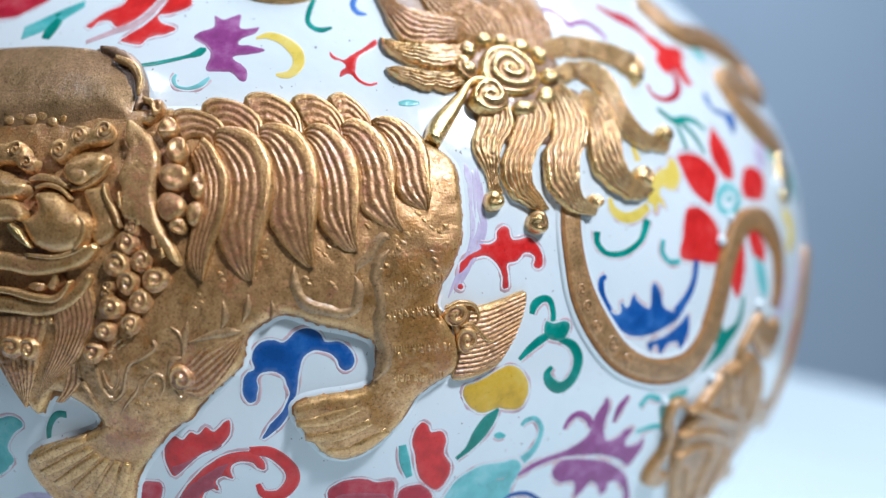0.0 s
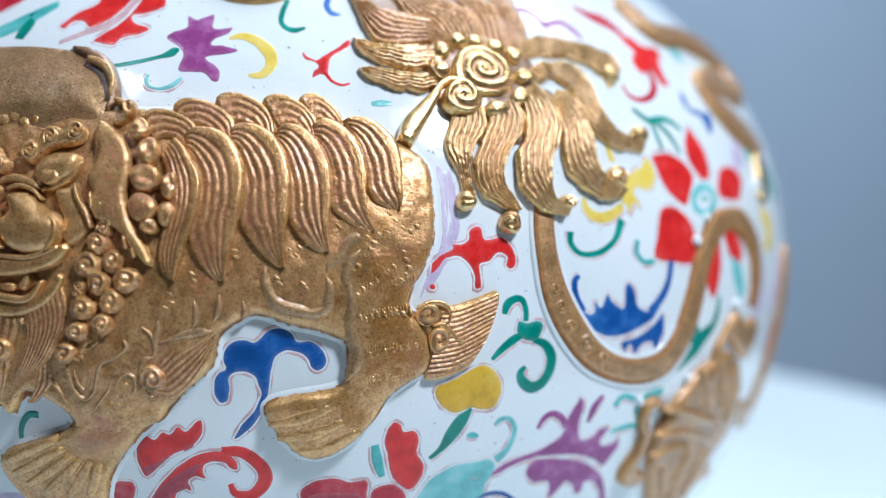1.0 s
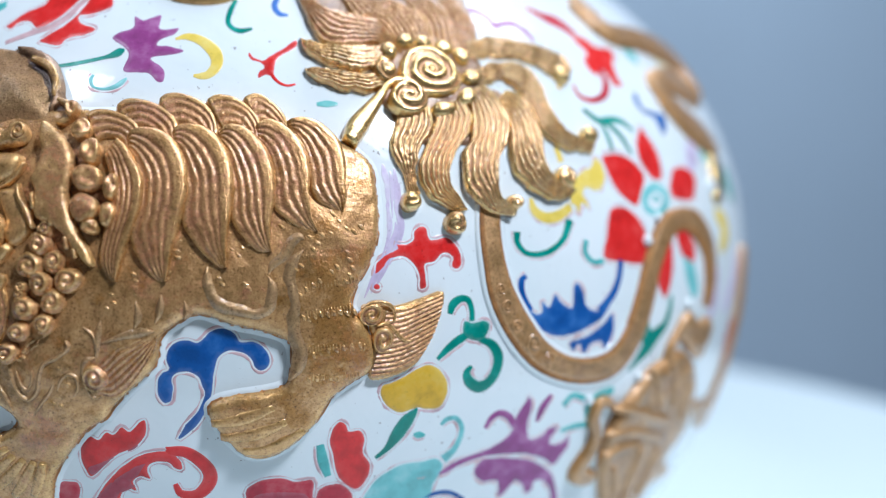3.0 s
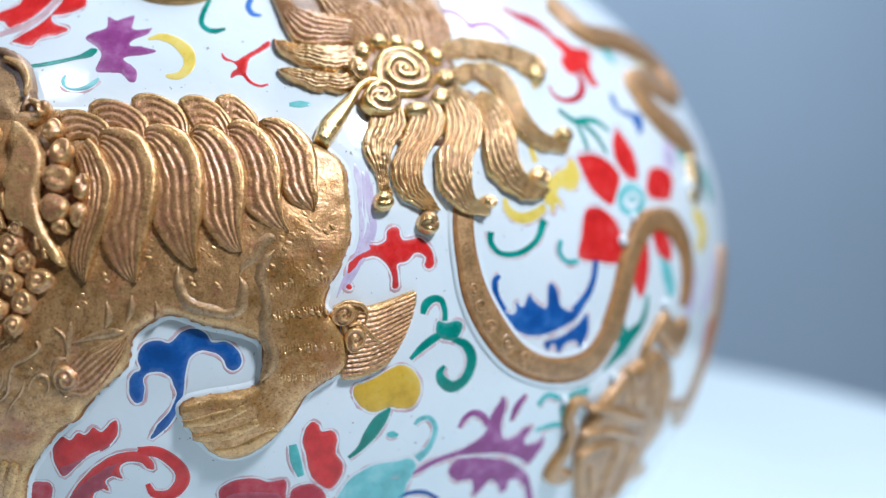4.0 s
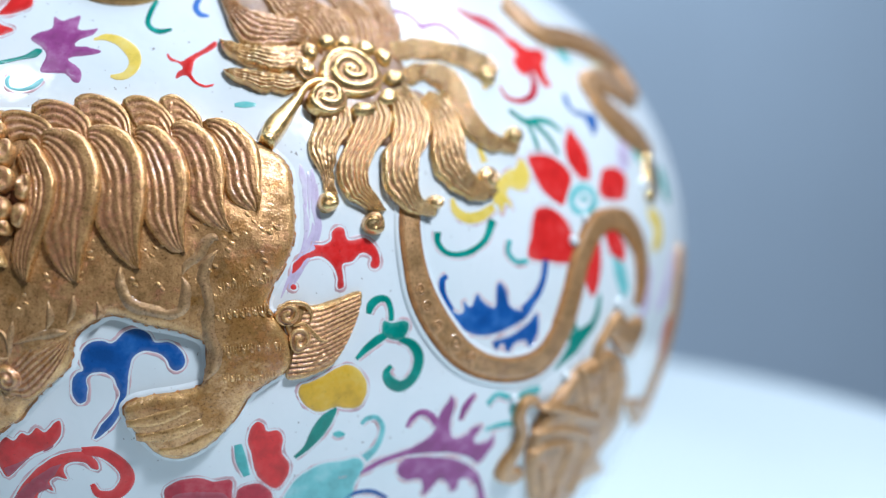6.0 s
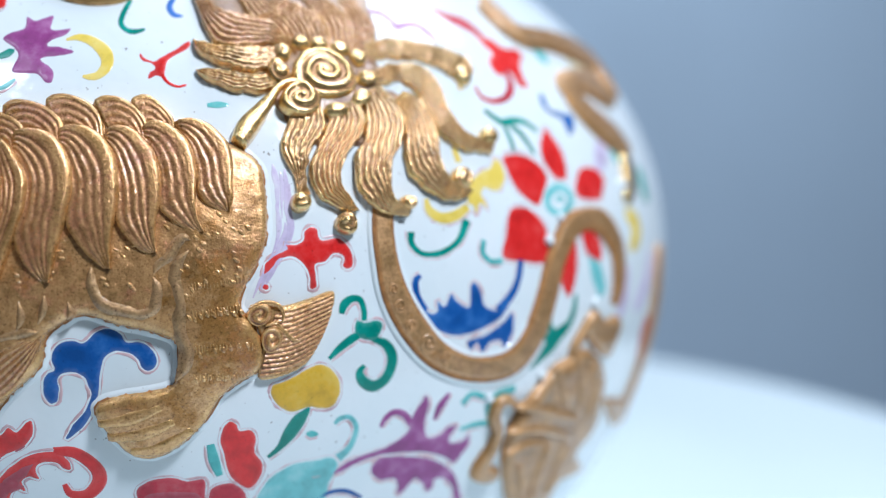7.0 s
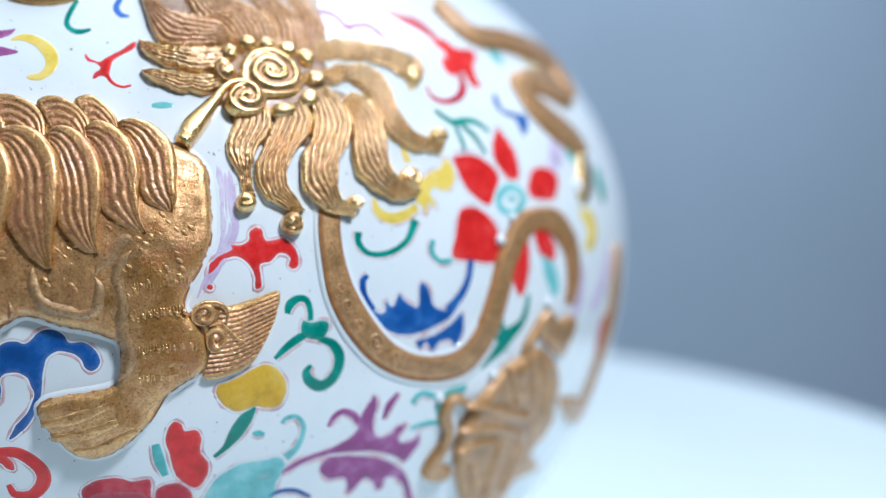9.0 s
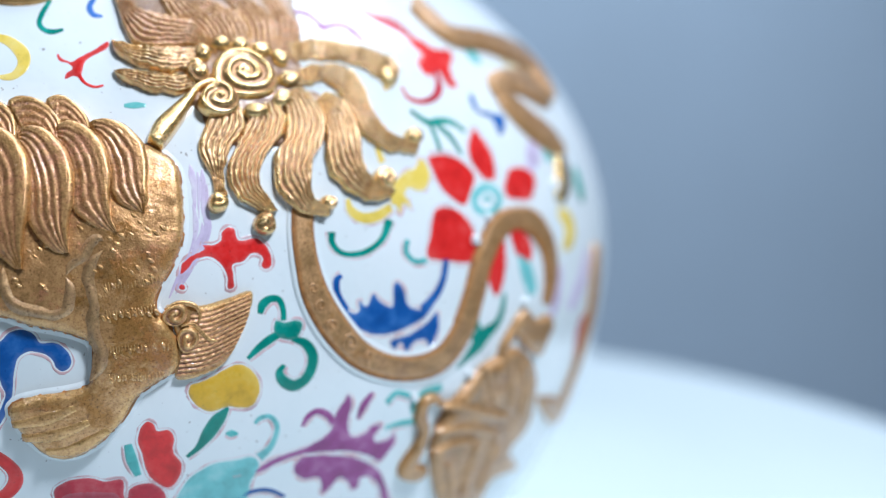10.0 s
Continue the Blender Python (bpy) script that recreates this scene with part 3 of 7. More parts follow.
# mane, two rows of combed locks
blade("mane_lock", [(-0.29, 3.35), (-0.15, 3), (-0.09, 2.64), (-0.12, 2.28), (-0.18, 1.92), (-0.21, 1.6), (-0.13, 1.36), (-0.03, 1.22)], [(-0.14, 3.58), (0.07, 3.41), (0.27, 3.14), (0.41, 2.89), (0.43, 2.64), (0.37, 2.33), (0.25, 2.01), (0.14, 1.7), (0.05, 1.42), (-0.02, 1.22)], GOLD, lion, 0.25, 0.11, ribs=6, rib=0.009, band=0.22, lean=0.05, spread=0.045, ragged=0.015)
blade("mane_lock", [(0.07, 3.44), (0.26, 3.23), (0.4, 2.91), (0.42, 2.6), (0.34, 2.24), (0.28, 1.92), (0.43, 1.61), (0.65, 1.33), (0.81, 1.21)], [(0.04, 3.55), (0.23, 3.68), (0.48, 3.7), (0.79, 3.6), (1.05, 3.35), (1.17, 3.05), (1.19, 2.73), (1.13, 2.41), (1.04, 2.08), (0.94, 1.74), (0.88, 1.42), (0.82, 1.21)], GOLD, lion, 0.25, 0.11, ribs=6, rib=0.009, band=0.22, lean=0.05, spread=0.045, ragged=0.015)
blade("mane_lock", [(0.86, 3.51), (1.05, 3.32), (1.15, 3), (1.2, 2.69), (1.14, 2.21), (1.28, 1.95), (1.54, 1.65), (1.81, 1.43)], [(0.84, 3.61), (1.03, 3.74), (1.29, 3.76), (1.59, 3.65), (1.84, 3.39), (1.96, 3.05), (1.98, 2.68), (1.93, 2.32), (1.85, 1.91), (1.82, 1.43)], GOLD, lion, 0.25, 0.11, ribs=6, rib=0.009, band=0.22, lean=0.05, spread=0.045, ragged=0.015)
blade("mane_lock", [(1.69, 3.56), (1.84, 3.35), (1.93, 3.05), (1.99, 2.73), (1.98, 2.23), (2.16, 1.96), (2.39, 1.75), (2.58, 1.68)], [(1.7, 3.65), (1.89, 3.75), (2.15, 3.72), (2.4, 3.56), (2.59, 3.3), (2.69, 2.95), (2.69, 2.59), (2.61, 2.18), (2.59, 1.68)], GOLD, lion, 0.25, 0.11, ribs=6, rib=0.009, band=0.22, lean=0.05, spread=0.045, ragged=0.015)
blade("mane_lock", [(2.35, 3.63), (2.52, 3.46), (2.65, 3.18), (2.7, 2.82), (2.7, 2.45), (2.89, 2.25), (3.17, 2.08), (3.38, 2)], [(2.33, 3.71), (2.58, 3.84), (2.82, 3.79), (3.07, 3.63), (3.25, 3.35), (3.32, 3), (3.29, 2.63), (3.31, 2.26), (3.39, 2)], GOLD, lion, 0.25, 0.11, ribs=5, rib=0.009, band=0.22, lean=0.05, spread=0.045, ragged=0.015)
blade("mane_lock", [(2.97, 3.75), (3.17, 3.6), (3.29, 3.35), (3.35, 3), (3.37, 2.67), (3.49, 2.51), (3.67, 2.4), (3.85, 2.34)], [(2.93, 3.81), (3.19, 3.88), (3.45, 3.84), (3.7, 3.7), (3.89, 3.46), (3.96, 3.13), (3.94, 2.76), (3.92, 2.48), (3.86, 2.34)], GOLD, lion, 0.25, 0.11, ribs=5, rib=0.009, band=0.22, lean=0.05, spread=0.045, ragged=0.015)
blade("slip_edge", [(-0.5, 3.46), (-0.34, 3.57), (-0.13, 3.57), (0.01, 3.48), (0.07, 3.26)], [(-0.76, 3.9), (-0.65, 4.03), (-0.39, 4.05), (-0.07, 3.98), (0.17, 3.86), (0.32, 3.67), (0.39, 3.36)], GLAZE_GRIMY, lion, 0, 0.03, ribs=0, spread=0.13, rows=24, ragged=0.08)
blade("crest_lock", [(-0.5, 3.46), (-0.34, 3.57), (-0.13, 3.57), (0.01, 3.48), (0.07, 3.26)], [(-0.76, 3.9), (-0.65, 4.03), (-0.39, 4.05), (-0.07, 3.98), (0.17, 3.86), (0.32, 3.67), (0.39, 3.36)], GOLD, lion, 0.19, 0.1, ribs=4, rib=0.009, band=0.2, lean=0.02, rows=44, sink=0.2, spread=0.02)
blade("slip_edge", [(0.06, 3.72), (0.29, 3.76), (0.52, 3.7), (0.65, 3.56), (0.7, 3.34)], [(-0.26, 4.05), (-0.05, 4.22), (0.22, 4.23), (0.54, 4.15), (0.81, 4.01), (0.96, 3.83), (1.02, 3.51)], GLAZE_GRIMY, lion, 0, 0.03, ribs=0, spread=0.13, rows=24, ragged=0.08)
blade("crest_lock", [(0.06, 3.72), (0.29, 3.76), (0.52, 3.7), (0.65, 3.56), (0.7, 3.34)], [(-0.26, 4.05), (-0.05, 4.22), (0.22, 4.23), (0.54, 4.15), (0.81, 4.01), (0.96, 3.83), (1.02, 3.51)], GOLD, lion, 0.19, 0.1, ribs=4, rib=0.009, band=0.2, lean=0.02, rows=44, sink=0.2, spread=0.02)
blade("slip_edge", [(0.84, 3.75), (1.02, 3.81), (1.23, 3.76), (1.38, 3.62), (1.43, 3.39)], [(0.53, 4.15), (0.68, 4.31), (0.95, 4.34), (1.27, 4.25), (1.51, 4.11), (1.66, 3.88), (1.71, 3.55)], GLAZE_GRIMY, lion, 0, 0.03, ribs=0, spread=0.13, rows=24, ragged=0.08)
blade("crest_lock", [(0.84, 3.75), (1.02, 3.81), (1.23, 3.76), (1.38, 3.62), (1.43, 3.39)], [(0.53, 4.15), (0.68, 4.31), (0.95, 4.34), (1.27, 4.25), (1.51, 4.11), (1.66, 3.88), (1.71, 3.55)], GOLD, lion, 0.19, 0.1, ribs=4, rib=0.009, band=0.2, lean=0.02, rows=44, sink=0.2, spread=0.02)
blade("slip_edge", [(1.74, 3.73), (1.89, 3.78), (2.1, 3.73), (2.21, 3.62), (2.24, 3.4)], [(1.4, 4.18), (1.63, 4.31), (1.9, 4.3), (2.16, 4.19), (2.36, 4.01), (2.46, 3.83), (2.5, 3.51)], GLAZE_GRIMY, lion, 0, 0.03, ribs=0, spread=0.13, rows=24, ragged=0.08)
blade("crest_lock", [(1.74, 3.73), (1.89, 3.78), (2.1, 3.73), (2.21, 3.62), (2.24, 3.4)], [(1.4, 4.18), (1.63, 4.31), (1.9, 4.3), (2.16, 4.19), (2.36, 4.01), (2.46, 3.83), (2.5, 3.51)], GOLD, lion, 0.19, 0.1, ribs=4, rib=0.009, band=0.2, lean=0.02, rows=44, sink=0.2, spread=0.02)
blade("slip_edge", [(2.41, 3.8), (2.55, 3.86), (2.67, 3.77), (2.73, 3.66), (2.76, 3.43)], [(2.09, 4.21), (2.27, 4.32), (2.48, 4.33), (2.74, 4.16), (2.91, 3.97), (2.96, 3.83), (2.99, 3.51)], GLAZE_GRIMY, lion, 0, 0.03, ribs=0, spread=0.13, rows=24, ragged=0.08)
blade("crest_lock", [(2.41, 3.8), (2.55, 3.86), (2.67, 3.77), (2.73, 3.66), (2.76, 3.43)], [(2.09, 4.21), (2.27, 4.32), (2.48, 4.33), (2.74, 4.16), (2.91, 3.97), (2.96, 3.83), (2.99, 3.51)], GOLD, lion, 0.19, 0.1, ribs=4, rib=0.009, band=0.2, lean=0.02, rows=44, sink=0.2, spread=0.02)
# head
patch("head", [(-11.69, 4.89), (-7.49, 5.04), (-5.94, 5.15), (-4.14, 5.2), (-2.91, 5.18), (-2.1, 5.11), (-1.57, 4.79), (-1.3, 4.37), (-0.97, 3.98), (-0.8, 3.07), (-2.56, 2.76), (-8.63, 2.6)], GOLD_WORN, lion, 0, 0.18, bevel=0.16, step=0.09, rough=0.03, wash=0.4)
patch("forehead", [(-10.55, 5.05), (-7.53, 5.14), (-5.79, 5.21), (-4.03, 5.26), (-3.08, 5.22), (-2.37, 5.11), (-1.91, 4.88), (-1.59, 4.5), (-1.4, 4.13), (-1.46, 3.78), (-2.02, 3.7), (-2.61, 3.6), (-3.36, 3.62), (-4.1, 3.58), (-5.74, 3.56), (-8.11, 3.45)], GOLD_CLAY, lion, 0.17, 0.15, soft=True, bevel=0.6, step=0.09, lumps=[(-1.67, 4.13, 0.4, 0.35, 0.07)], rough=0.02, wash=0.2)
# Added beads standing in for the row of glints under the forehead.
boss("glint_bead", -3.98, 3.86, 0.131, GOLD, lion, 0.22, 0.045, stretch=0.7, plateau=2.0)
boss("glint_bead", -3.76, 3.96, 0.163, GOLD, lion, 0.22, 0.045, stretch=0.7, plateau=2.0)
boss("glint_bead", -3.5, 3.88, 0.147, GOLD, lion, 0.22, 0.045, stretch=0.7, plateau=2.0)
boss("glint_bead", -3.3, 3.94, 0.147, GOLD, lion, 0.22, 0.045, stretch=0.7, plateau=2.0)
boss("glint_bead", -3.05, 3.83, 0.114, GOLD, lion, 0.22, 0.045, stretch=0.7, plateau=2.0)
boss("glint_bead", -2.84, 3.88, 0.098, GOLD, lion, 0.22, 0.045, stretch=0.7, plateau=2.0)
patch("ear", [(-2.66, 5.2), (-2.16, 5.19), (-1.66, 4.98), (-1.37, 4.61), (-1.28, 4.31), (-1.34, 4.06), (-1.5, 4.01), (-1.5, 4.31), (-1.71, 4.68), (-2.13, 4.94)], GOLD_WORN, lion, 0.14, 0.16, bevel=0.16, step=0.07, rough=0.04)
ribbon("ear_fold", [(-2.07, 4.93, 0.08), (-1.65, 4.78, 0.14), (-1.42, 4.52, 0.13), (-1.4, 4.26, 0.06)], GOLD, lion, 0.28, 0.07)
ribbon("temple_curl", [(-1.3, 4.19, 0.07), (-1.09, 4.11, 0.13), (-0.99, 3.97, 0.14), (-1.08, 3.83, 0.12), (-1.24, 3.79, 0.06)], GOLD, lion, 0.24, 0.12)
patch("cheek_flap", [(-1.49, 3.84), (-1.2, 3.71), (-0.96, 3.49), (-0.8, 3.2), (-0.8, 2.9), (-0.84, 2.63), (-0.76, 2.32), (-0.63, 2.05), (-0.44, 1.76), (-0.33, 1.49), (-0.47, 1.47), (-0.68, 1.68), (-0.92, 1.98), (-1.17, 2.14), (-1.39, 2.22), (-1.46, 2.45), (-1.46, 2.7), (-1.55, 2.84), (-1.48, 3.08), (-1.43, 3.31), (-1.52, 3.56)], GOLD, lion, 0.29, 0.12, bevel=0.13, step=0.06, rough=0.02)
ribbon("flap_comb", [(-1.47, 2.64, 0.06), (-1.41, 2.37, 0.07)], GOLD, lion, 0.36, 0.05)
ribbon("flap_comb", [(-1.37, 2.59, 0.07), (-1.32, 2.28, 0.07)], GOLD, lion, 0.36, 0.05)
ribbon("flap_comb", [(-1.25, 2.51, 0.07), (-1.22, 2.19, 0.08)], GOLD, lion, 0.36, 0.05)
ribbon("flap_comb", [(-1.11, 2.33, 0.06), (-1.08, 2.1, 0.07)], GOLD, lion, 0.36, 0.05)
ribbon("flap_comb", [(-0.83, 1.95, 0.06), (-0.78, 1.73, 0.06)], GOLD, lion, 0.36, 0.05)
ribbon("flap_comb", [(-0.68, 1.75, 0.06), (-0.63, 1.59, 0.06)], GOLD, lion, 0.36, 0.05)
ribbon("cheek_ridge", [(-1.76, 2.78, 0.06), (-1.69, 2.55, 0.09), (-1.52, 2.31, 0.1), (-1.4, 2.06, 0.06)], GOLD, lion, 0.3, 0.1)
patch("cheek", [(-2.16, 2.68), (-1.83, 2.74), (-1.62, 2.47), (-1.47, 2.14), (-1.51, 1.95), (-1.82, 1.75), (-1.98, 1.97), (-1.96, 2.19), (-2.08, 2.43)], GOLD, lion, 0.24, 0.11, bevel=0.2, step=0.06, rough=0.02)
patch("brow", [(-2.91, 3.25), (-2.89, 3.43), (-2.73, 3.51), (-2.58, 3.47), (-2.57, 3.6), (-2.44, 3.73), (-2.21, 3.71), (-2.13, 3.68), (-2.06, 3.79), (-1.86, 3.81), (-1.71, 3.66), (-1.73, 3.49), (-1.9, 3.41), (-2.2, 3.37), (-2.38, 3.29), (-2.52, 3.15), (-2.7, 3.1)], GOLD, lion, 0.28, 0.15, bevel=0.13, step=0.05)
boss("brow_curl", -1.85, 3.61, 0.150, GOLD, lion, 0.42, 0.03, stretch=0.92, spiral=1.5, groove=0.03, plateau=5.0)
boss("brow_curl", -2.31, 3.52, 0.151, GOLD, lion, 0.42, 0.03, stretch=0.91, spiral=1.5, groove=0.03, plateau=5.0)
boss("brow_curl", -2.65, 3.28, 0.151, GOLD, lion, 0.42, 0.03, stretch=0.91, spiral=1.5, groove=0.03, plateau=5.0)
patch("brow", [(-4.43, 3.31), (-4.16, 3.44), (-3.82, 3.43), (-3.59, 3.48), (-3.35, 3.36), (-3.24, 3.23), (-3.06, 3.12), (-3.11, 2.95), (-3.33, 2.93), (-3.54, 3.04), (-3.8, 3.05), (-4.15, 3)], GOLD, lion, 0.28, 0.15, bevel=0.13, step=0.05)
boss("brow_curl", -3.51, 3.28, 0.155, GOLD, lion, 0.42, 0.03, stretch=0.89, spiral=1.5, groove=0.03, plateau=5.0)
boss("brow_curl", -3.23, 3.07, 0.130, GOLD, lion, 0.42, 0.03, stretch=0.90, spiral=1.5, groove=0.03, plateau=5.0)
patch("eye", [(-2.58, 2.97), (-2.51, 3.14), (-2.29, 3.27), (-1.96, 3.31), (-1.74, 3.22), (-1.78, 2.98), (-1.97, 2.83), (-2.27, 2.74), (-2.47, 2.8)], GOLD, lion, 0.26, 0.2, bevel=0.24, step=0.05)
boss("pupil", -2.21, 2.87, 0.177, GOLD, lion, 0.42, 0.05, stretch=0.77, plateau=3.0)
ribbon("eyelid", [(-2.41, 2.66, 0.05), (-2.11, 2.73, 0.08), (-1.84, 2.92, 0.09), (-1.69, 3.14, 0.05)], GOLD, lion, 0.28, 0.07)
patch("nose", [(-5.29, 3.06), (-4.25, 3.05), (-3.75, 2.97), (-3.3, 2.82), (-3.15, 2.68), (-3.33, 2.5), (-3.64, 2.43), (-4.59, 2.45)], GOLD, lion, 0.26, 0.24, bevel=0.3, step=0.06, rough=0.02)
ribbon("snout_fold", [(-3.2, 2.8, 0.06), (-2.97, 2.86, 0.13), (-2.68, 2.81, 0.13), (-2.42, 2.7, 0.06)], GOLD, lion, 0.28, 0.1)
ribbon("snout_fold", [(-3.06, 2.66, 0.05), (-2.83, 2.73, 0.09), (-2.56, 2.67, 0.09), (-2.33, 2.5, 0.05)], GOLD, lion, 0.28, 0.1)
patch("muzzle", [(-3.04, 2.54), (-2.8, 2.65), (-2.51, 2.58), (-2.26, 2.37), (-2.02, 2.29), (-1.89, 2.1), (-1.95, 1.83), (-2.14, 1.65), (-2.48, 1.59), (-2.83, 1.67), (-3.01, 1.81), (-3.16, 2.02), (-3.27, 2.14), (-3.06, 2.22), (-2.93, 2.35)], GOLD, lion, 0.28, 0.28, bevel=0.34, step=0.06, rough=0.02)
ribbon("muzzle_fold", [(-2.09, 2.23, 0.05), (-1.98, 2.08, 0.09), (-2.02, 1.84, 0.08), (-2.13, 1.69, 0.05)], GOLD, lion, 0.46, 0.06)
ribbon("nostril_wing", [(-4.63, 2.29, 0.34), (-3.8, 2.29, 0.39), (-3.42, 2.29, 0.37), (-3.14, 2.18, 0.16)], GOLD, lion, 0.28, 0.2)
ribbon("fang", [(-3.38, 2.06, 0.09), (-3.19, 1.92, 0.16), (-3.03, 1.79, 0.1), (-2.92, 1.7, 0.04)], GOLD_BRIGHT, lion, 0.4, 0.14)
ribbon("lip", [(-4.56, 1.39, 0.3), (-3.53, 1.47, 0.33), (-2.98, 1.41, 0.35), (-2.46, 1.47, 0.33), (-2.06, 1.6, 0.31), (-1.79, 1.77, 0.13)], GOLD, lion, 0.27, 0.15)
ribbon("lip", [(-3.08, 1.59, 0.06), (-2.55, 1.56, 0.08), (-2.2, 1.64, 0.09), (-1.94, 1.75, 0.05)], GOLD, lion, 0.4, 0.05)
patch("mouth", [(-3.17, 1.28), (-2.85, 1.4), (-2.52, 1.36), (-2.36, 1.15), (-2.62, 0.99), (-3.05, 1.06)], RUST, lion, 0.19, 0.05, bevel=0.06, step=0.06)
boss("tooth", -2.91, 1.07, 0.176, GOLD, lion, 0.24, 0.08, stretch=0.50)
ribbon("tooth", [(-2.53, 1.34, 0.05), (-2.56, 1.19, 0.14), (-2.64, 1.04, 0.16)], GOLD, lion, 0.24, 0.1)
ribbon("jaw", [(-4.59, 0.95, 0.1), (-3.55, 0.99, 0.13), (-3, 0.9, 0.15), (-2.6, 0.87, 0.14), (-2.4, 0.97, 0.12), (-2.24, 1.2, 0.06)], GOLD, lion, 0.27, 0.1)
ribbon("jaw", [(-4.64, 0.68, 0.26), (-3.58, 0.74, 0.29), (-2.82, 0.71, 0.29), (-2.32, 0.86, 0.25), (-2, 1.17, 0.19), (-1.94, 1.32, 0.08)], GOLD, lion, 0.22, 0.1)
boss("chin_tuft", -2.94, 0.49, 0.052, GOLD, lion, 0.23, 0.05, stretch=1.32)
boss("chin_tuft", -2.81, 0.5, 0.052, GOLD, lion, 0.23, 0.05, stretch=1.33)
boss("chin_tuft", -2.67, 0.5, 0.051, GOLD, lion, 0.23, 0.05, stretch=1.33)
boss("chin_tuft", -2.48, 0.51, 0.051, GOLD, lion, 0.23, 0.05, stretch=1.34)
blade("beard_lock", [(-2.65, 0.62), (-2.62, 0.2), (-2.8, -0.29), (-3.02, -0.81)], [(-1.94, 1.19), (-1.83, 0.61), (-2.14, -0.07), (-2.58, -0.5), (-2.94, -0.82)], GOLD, lion, 0.19, 0.1, ribs=9, rib=0.009, full_ends=True)
blade("beard_lock", [(-3.98, 0.52), (-3.89, -0.07), (-3.6, -0.65), (-3.32, -1.08)], [(-2.69, 0.58), (-2.88, -0.01), (-3.03, -0.51), (-3.28, -1.08)], GOLD, lion, 0.16, 0.1, ribs=8, rib=0.008, full_ends=True)
blade("beard_lock", [(-2.39, -0.28), (-2.53, -0.69), (-2.69, -0.92)], [(-2.16, -0.17), (-2.17, -0.57), (-2.52, -0.93)], GOLD, lion, 0.16, 0.1, ribs=3, rib=0.008, full_ends=True)
boss("beard_curl", -3.41, 0.02, 0.231, GOLD, lion, 0.25, 0.09, stretch=0.94, spiral=1.5, groove=0.02)
boss("beard_curl", -3.07, -0, 0.197, GOLD, lion, 0.25, 0.09, stretch=1.04, spiral=1.5, groove=0.02)
# beads and curls down the neck
boss("neck_bead", -0.72, 3.67, 0.178, GOLD, lion, 0.3, 0.15, stretch=1.09, spiral=1.0, groove=0.007, plateau=5.0)
boss("neck_bead", -0.51, 3.31, 0.195, GOLD, lion, 0.3, 0.15, stretch=1.19, spiral=1.0, groove=0.007, plateau=5.0)
boss("neck_bead", -0.53, 2.88, 0.272, GOLD, lion, 0.3, 0.15, stretch=0.88, spiral=1.0, groove=0.007, plateau=5.0)
boss("neck_bead", -0.54, 2.4, 0.248, GOLD, lion, 0.3, 0.15, stretch=1.00, spiral=1.0, groove=0.007, plateau=5.0)
boss("neck_bead", -0.1, 2.74, 0.150, GOLD, lion, 0.3, 0.15, stretch=1.47, spiral=1.0, groove=0.007, plateau=5.0)
boss("neck_bead", -0.13, 2.3, 0.157, GOLD, lion, 0.3, 0.15, stretch=1.27, spiral=1.0, groove=0.007, plateau=5.0)
boss("neck_bead", -0.4, 2.09, 0.167, GOLD, lion, 0.3, 0.15, stretch=0.80, spiral=1.0, groove=0.007, plateau=5.0)
boss("neck_bead", -0.96, 4.01, 0.129, GOLD, lion, 0.3, 0.15, stretch=1.07, spiral=1.0, groove=0.007, plateau=5.0)
boss("neck_curl", -1.29, 1.82, 0.209, GOLD, lion, 0.22, 0.16, stretch=0.96, spiral=1.6, groove=0.02, plateau=4.2, over=LION_LUMPS)
boss("neck_curl", -1.45, 1.47, 0.248, GOLD, lion, 0.22, 0.16, stretch=0.97, spiral=1.6, groove=0.02, plateau=4.2, over=LION_LUMPS)
boss("neck_curl", -1.03, 1.53, 0.197, GOLD, lion, 0.22, 0.16, stretch=0.97, spiral=1.6, groove=0.02, plateau=4.2, over=LION_LUMPS)
boss("neck_curl", -0.78, 1.23, 0.234, GOLD, lion, 0.22, 0.16, stretch=0.98, spiral=1.6, groove=0.02, plateau=4.2, over=LION_LUMPS)
boss("neck_curl", -1.25, 1.18, 0.217, GOLD, lion, 0.22, 0.16, stretch=0.97, spiral=1.6, groove=0.02, plateau=4.2, over=LION_LUMPS)
boss("neck_curl", -1.03, 0.88, 0.215, GOLD, lion, 0.22, 0.16, stretch=0.98, spiral=1.6, groove=0.02, plateau=4.2, over=LION_LUMPS)
boss("neck_curl", -1.53, 0.76, 0.227, GOLD, lion, 0.22, 0.16, stretch=0.97, spiral=1.6, groove=0.02, plateau=4.2, over=LION_LUMPS)
boss("neck_curl", -1.18, 0.51, 0.186, GOLD, lion, 0.22, 0.16, stretch=0.98, spiral=1.6, groove=0.02, plateau=4.2, over=LION_LUMPS)
boss("neck_curl", -1.63, 0.37, 0.188, GOLD, lion, 0.22, 0.16, stretch=0.97, spiral=1.6, groove=0.02, plateau=4.2, over=LION_LUMPS)
boss("neck_curl", -1.85, 0.01, 0.200, GOLD, lion, 0.22, 0.16, stretch=0.97, spiral=1.6, groove=0.02, plateau=4.2, over=LION_LUMPS)
boss("neck_curl", -1.57, 1.11, 0.109, GOLD, lion, 0.22, 0.16, stretch=0.97, spiral=1.6, groove=0.02, plateau=4.2, over=LION_LUMPS)
boss("neck_curl", -1.6, 0.98, 0.099, GOLD, lion, 0.22, 0.16, stretch=0.97, spiral=1.6, groove=0.02, plateau=4.2, over=LION_LUMPS)
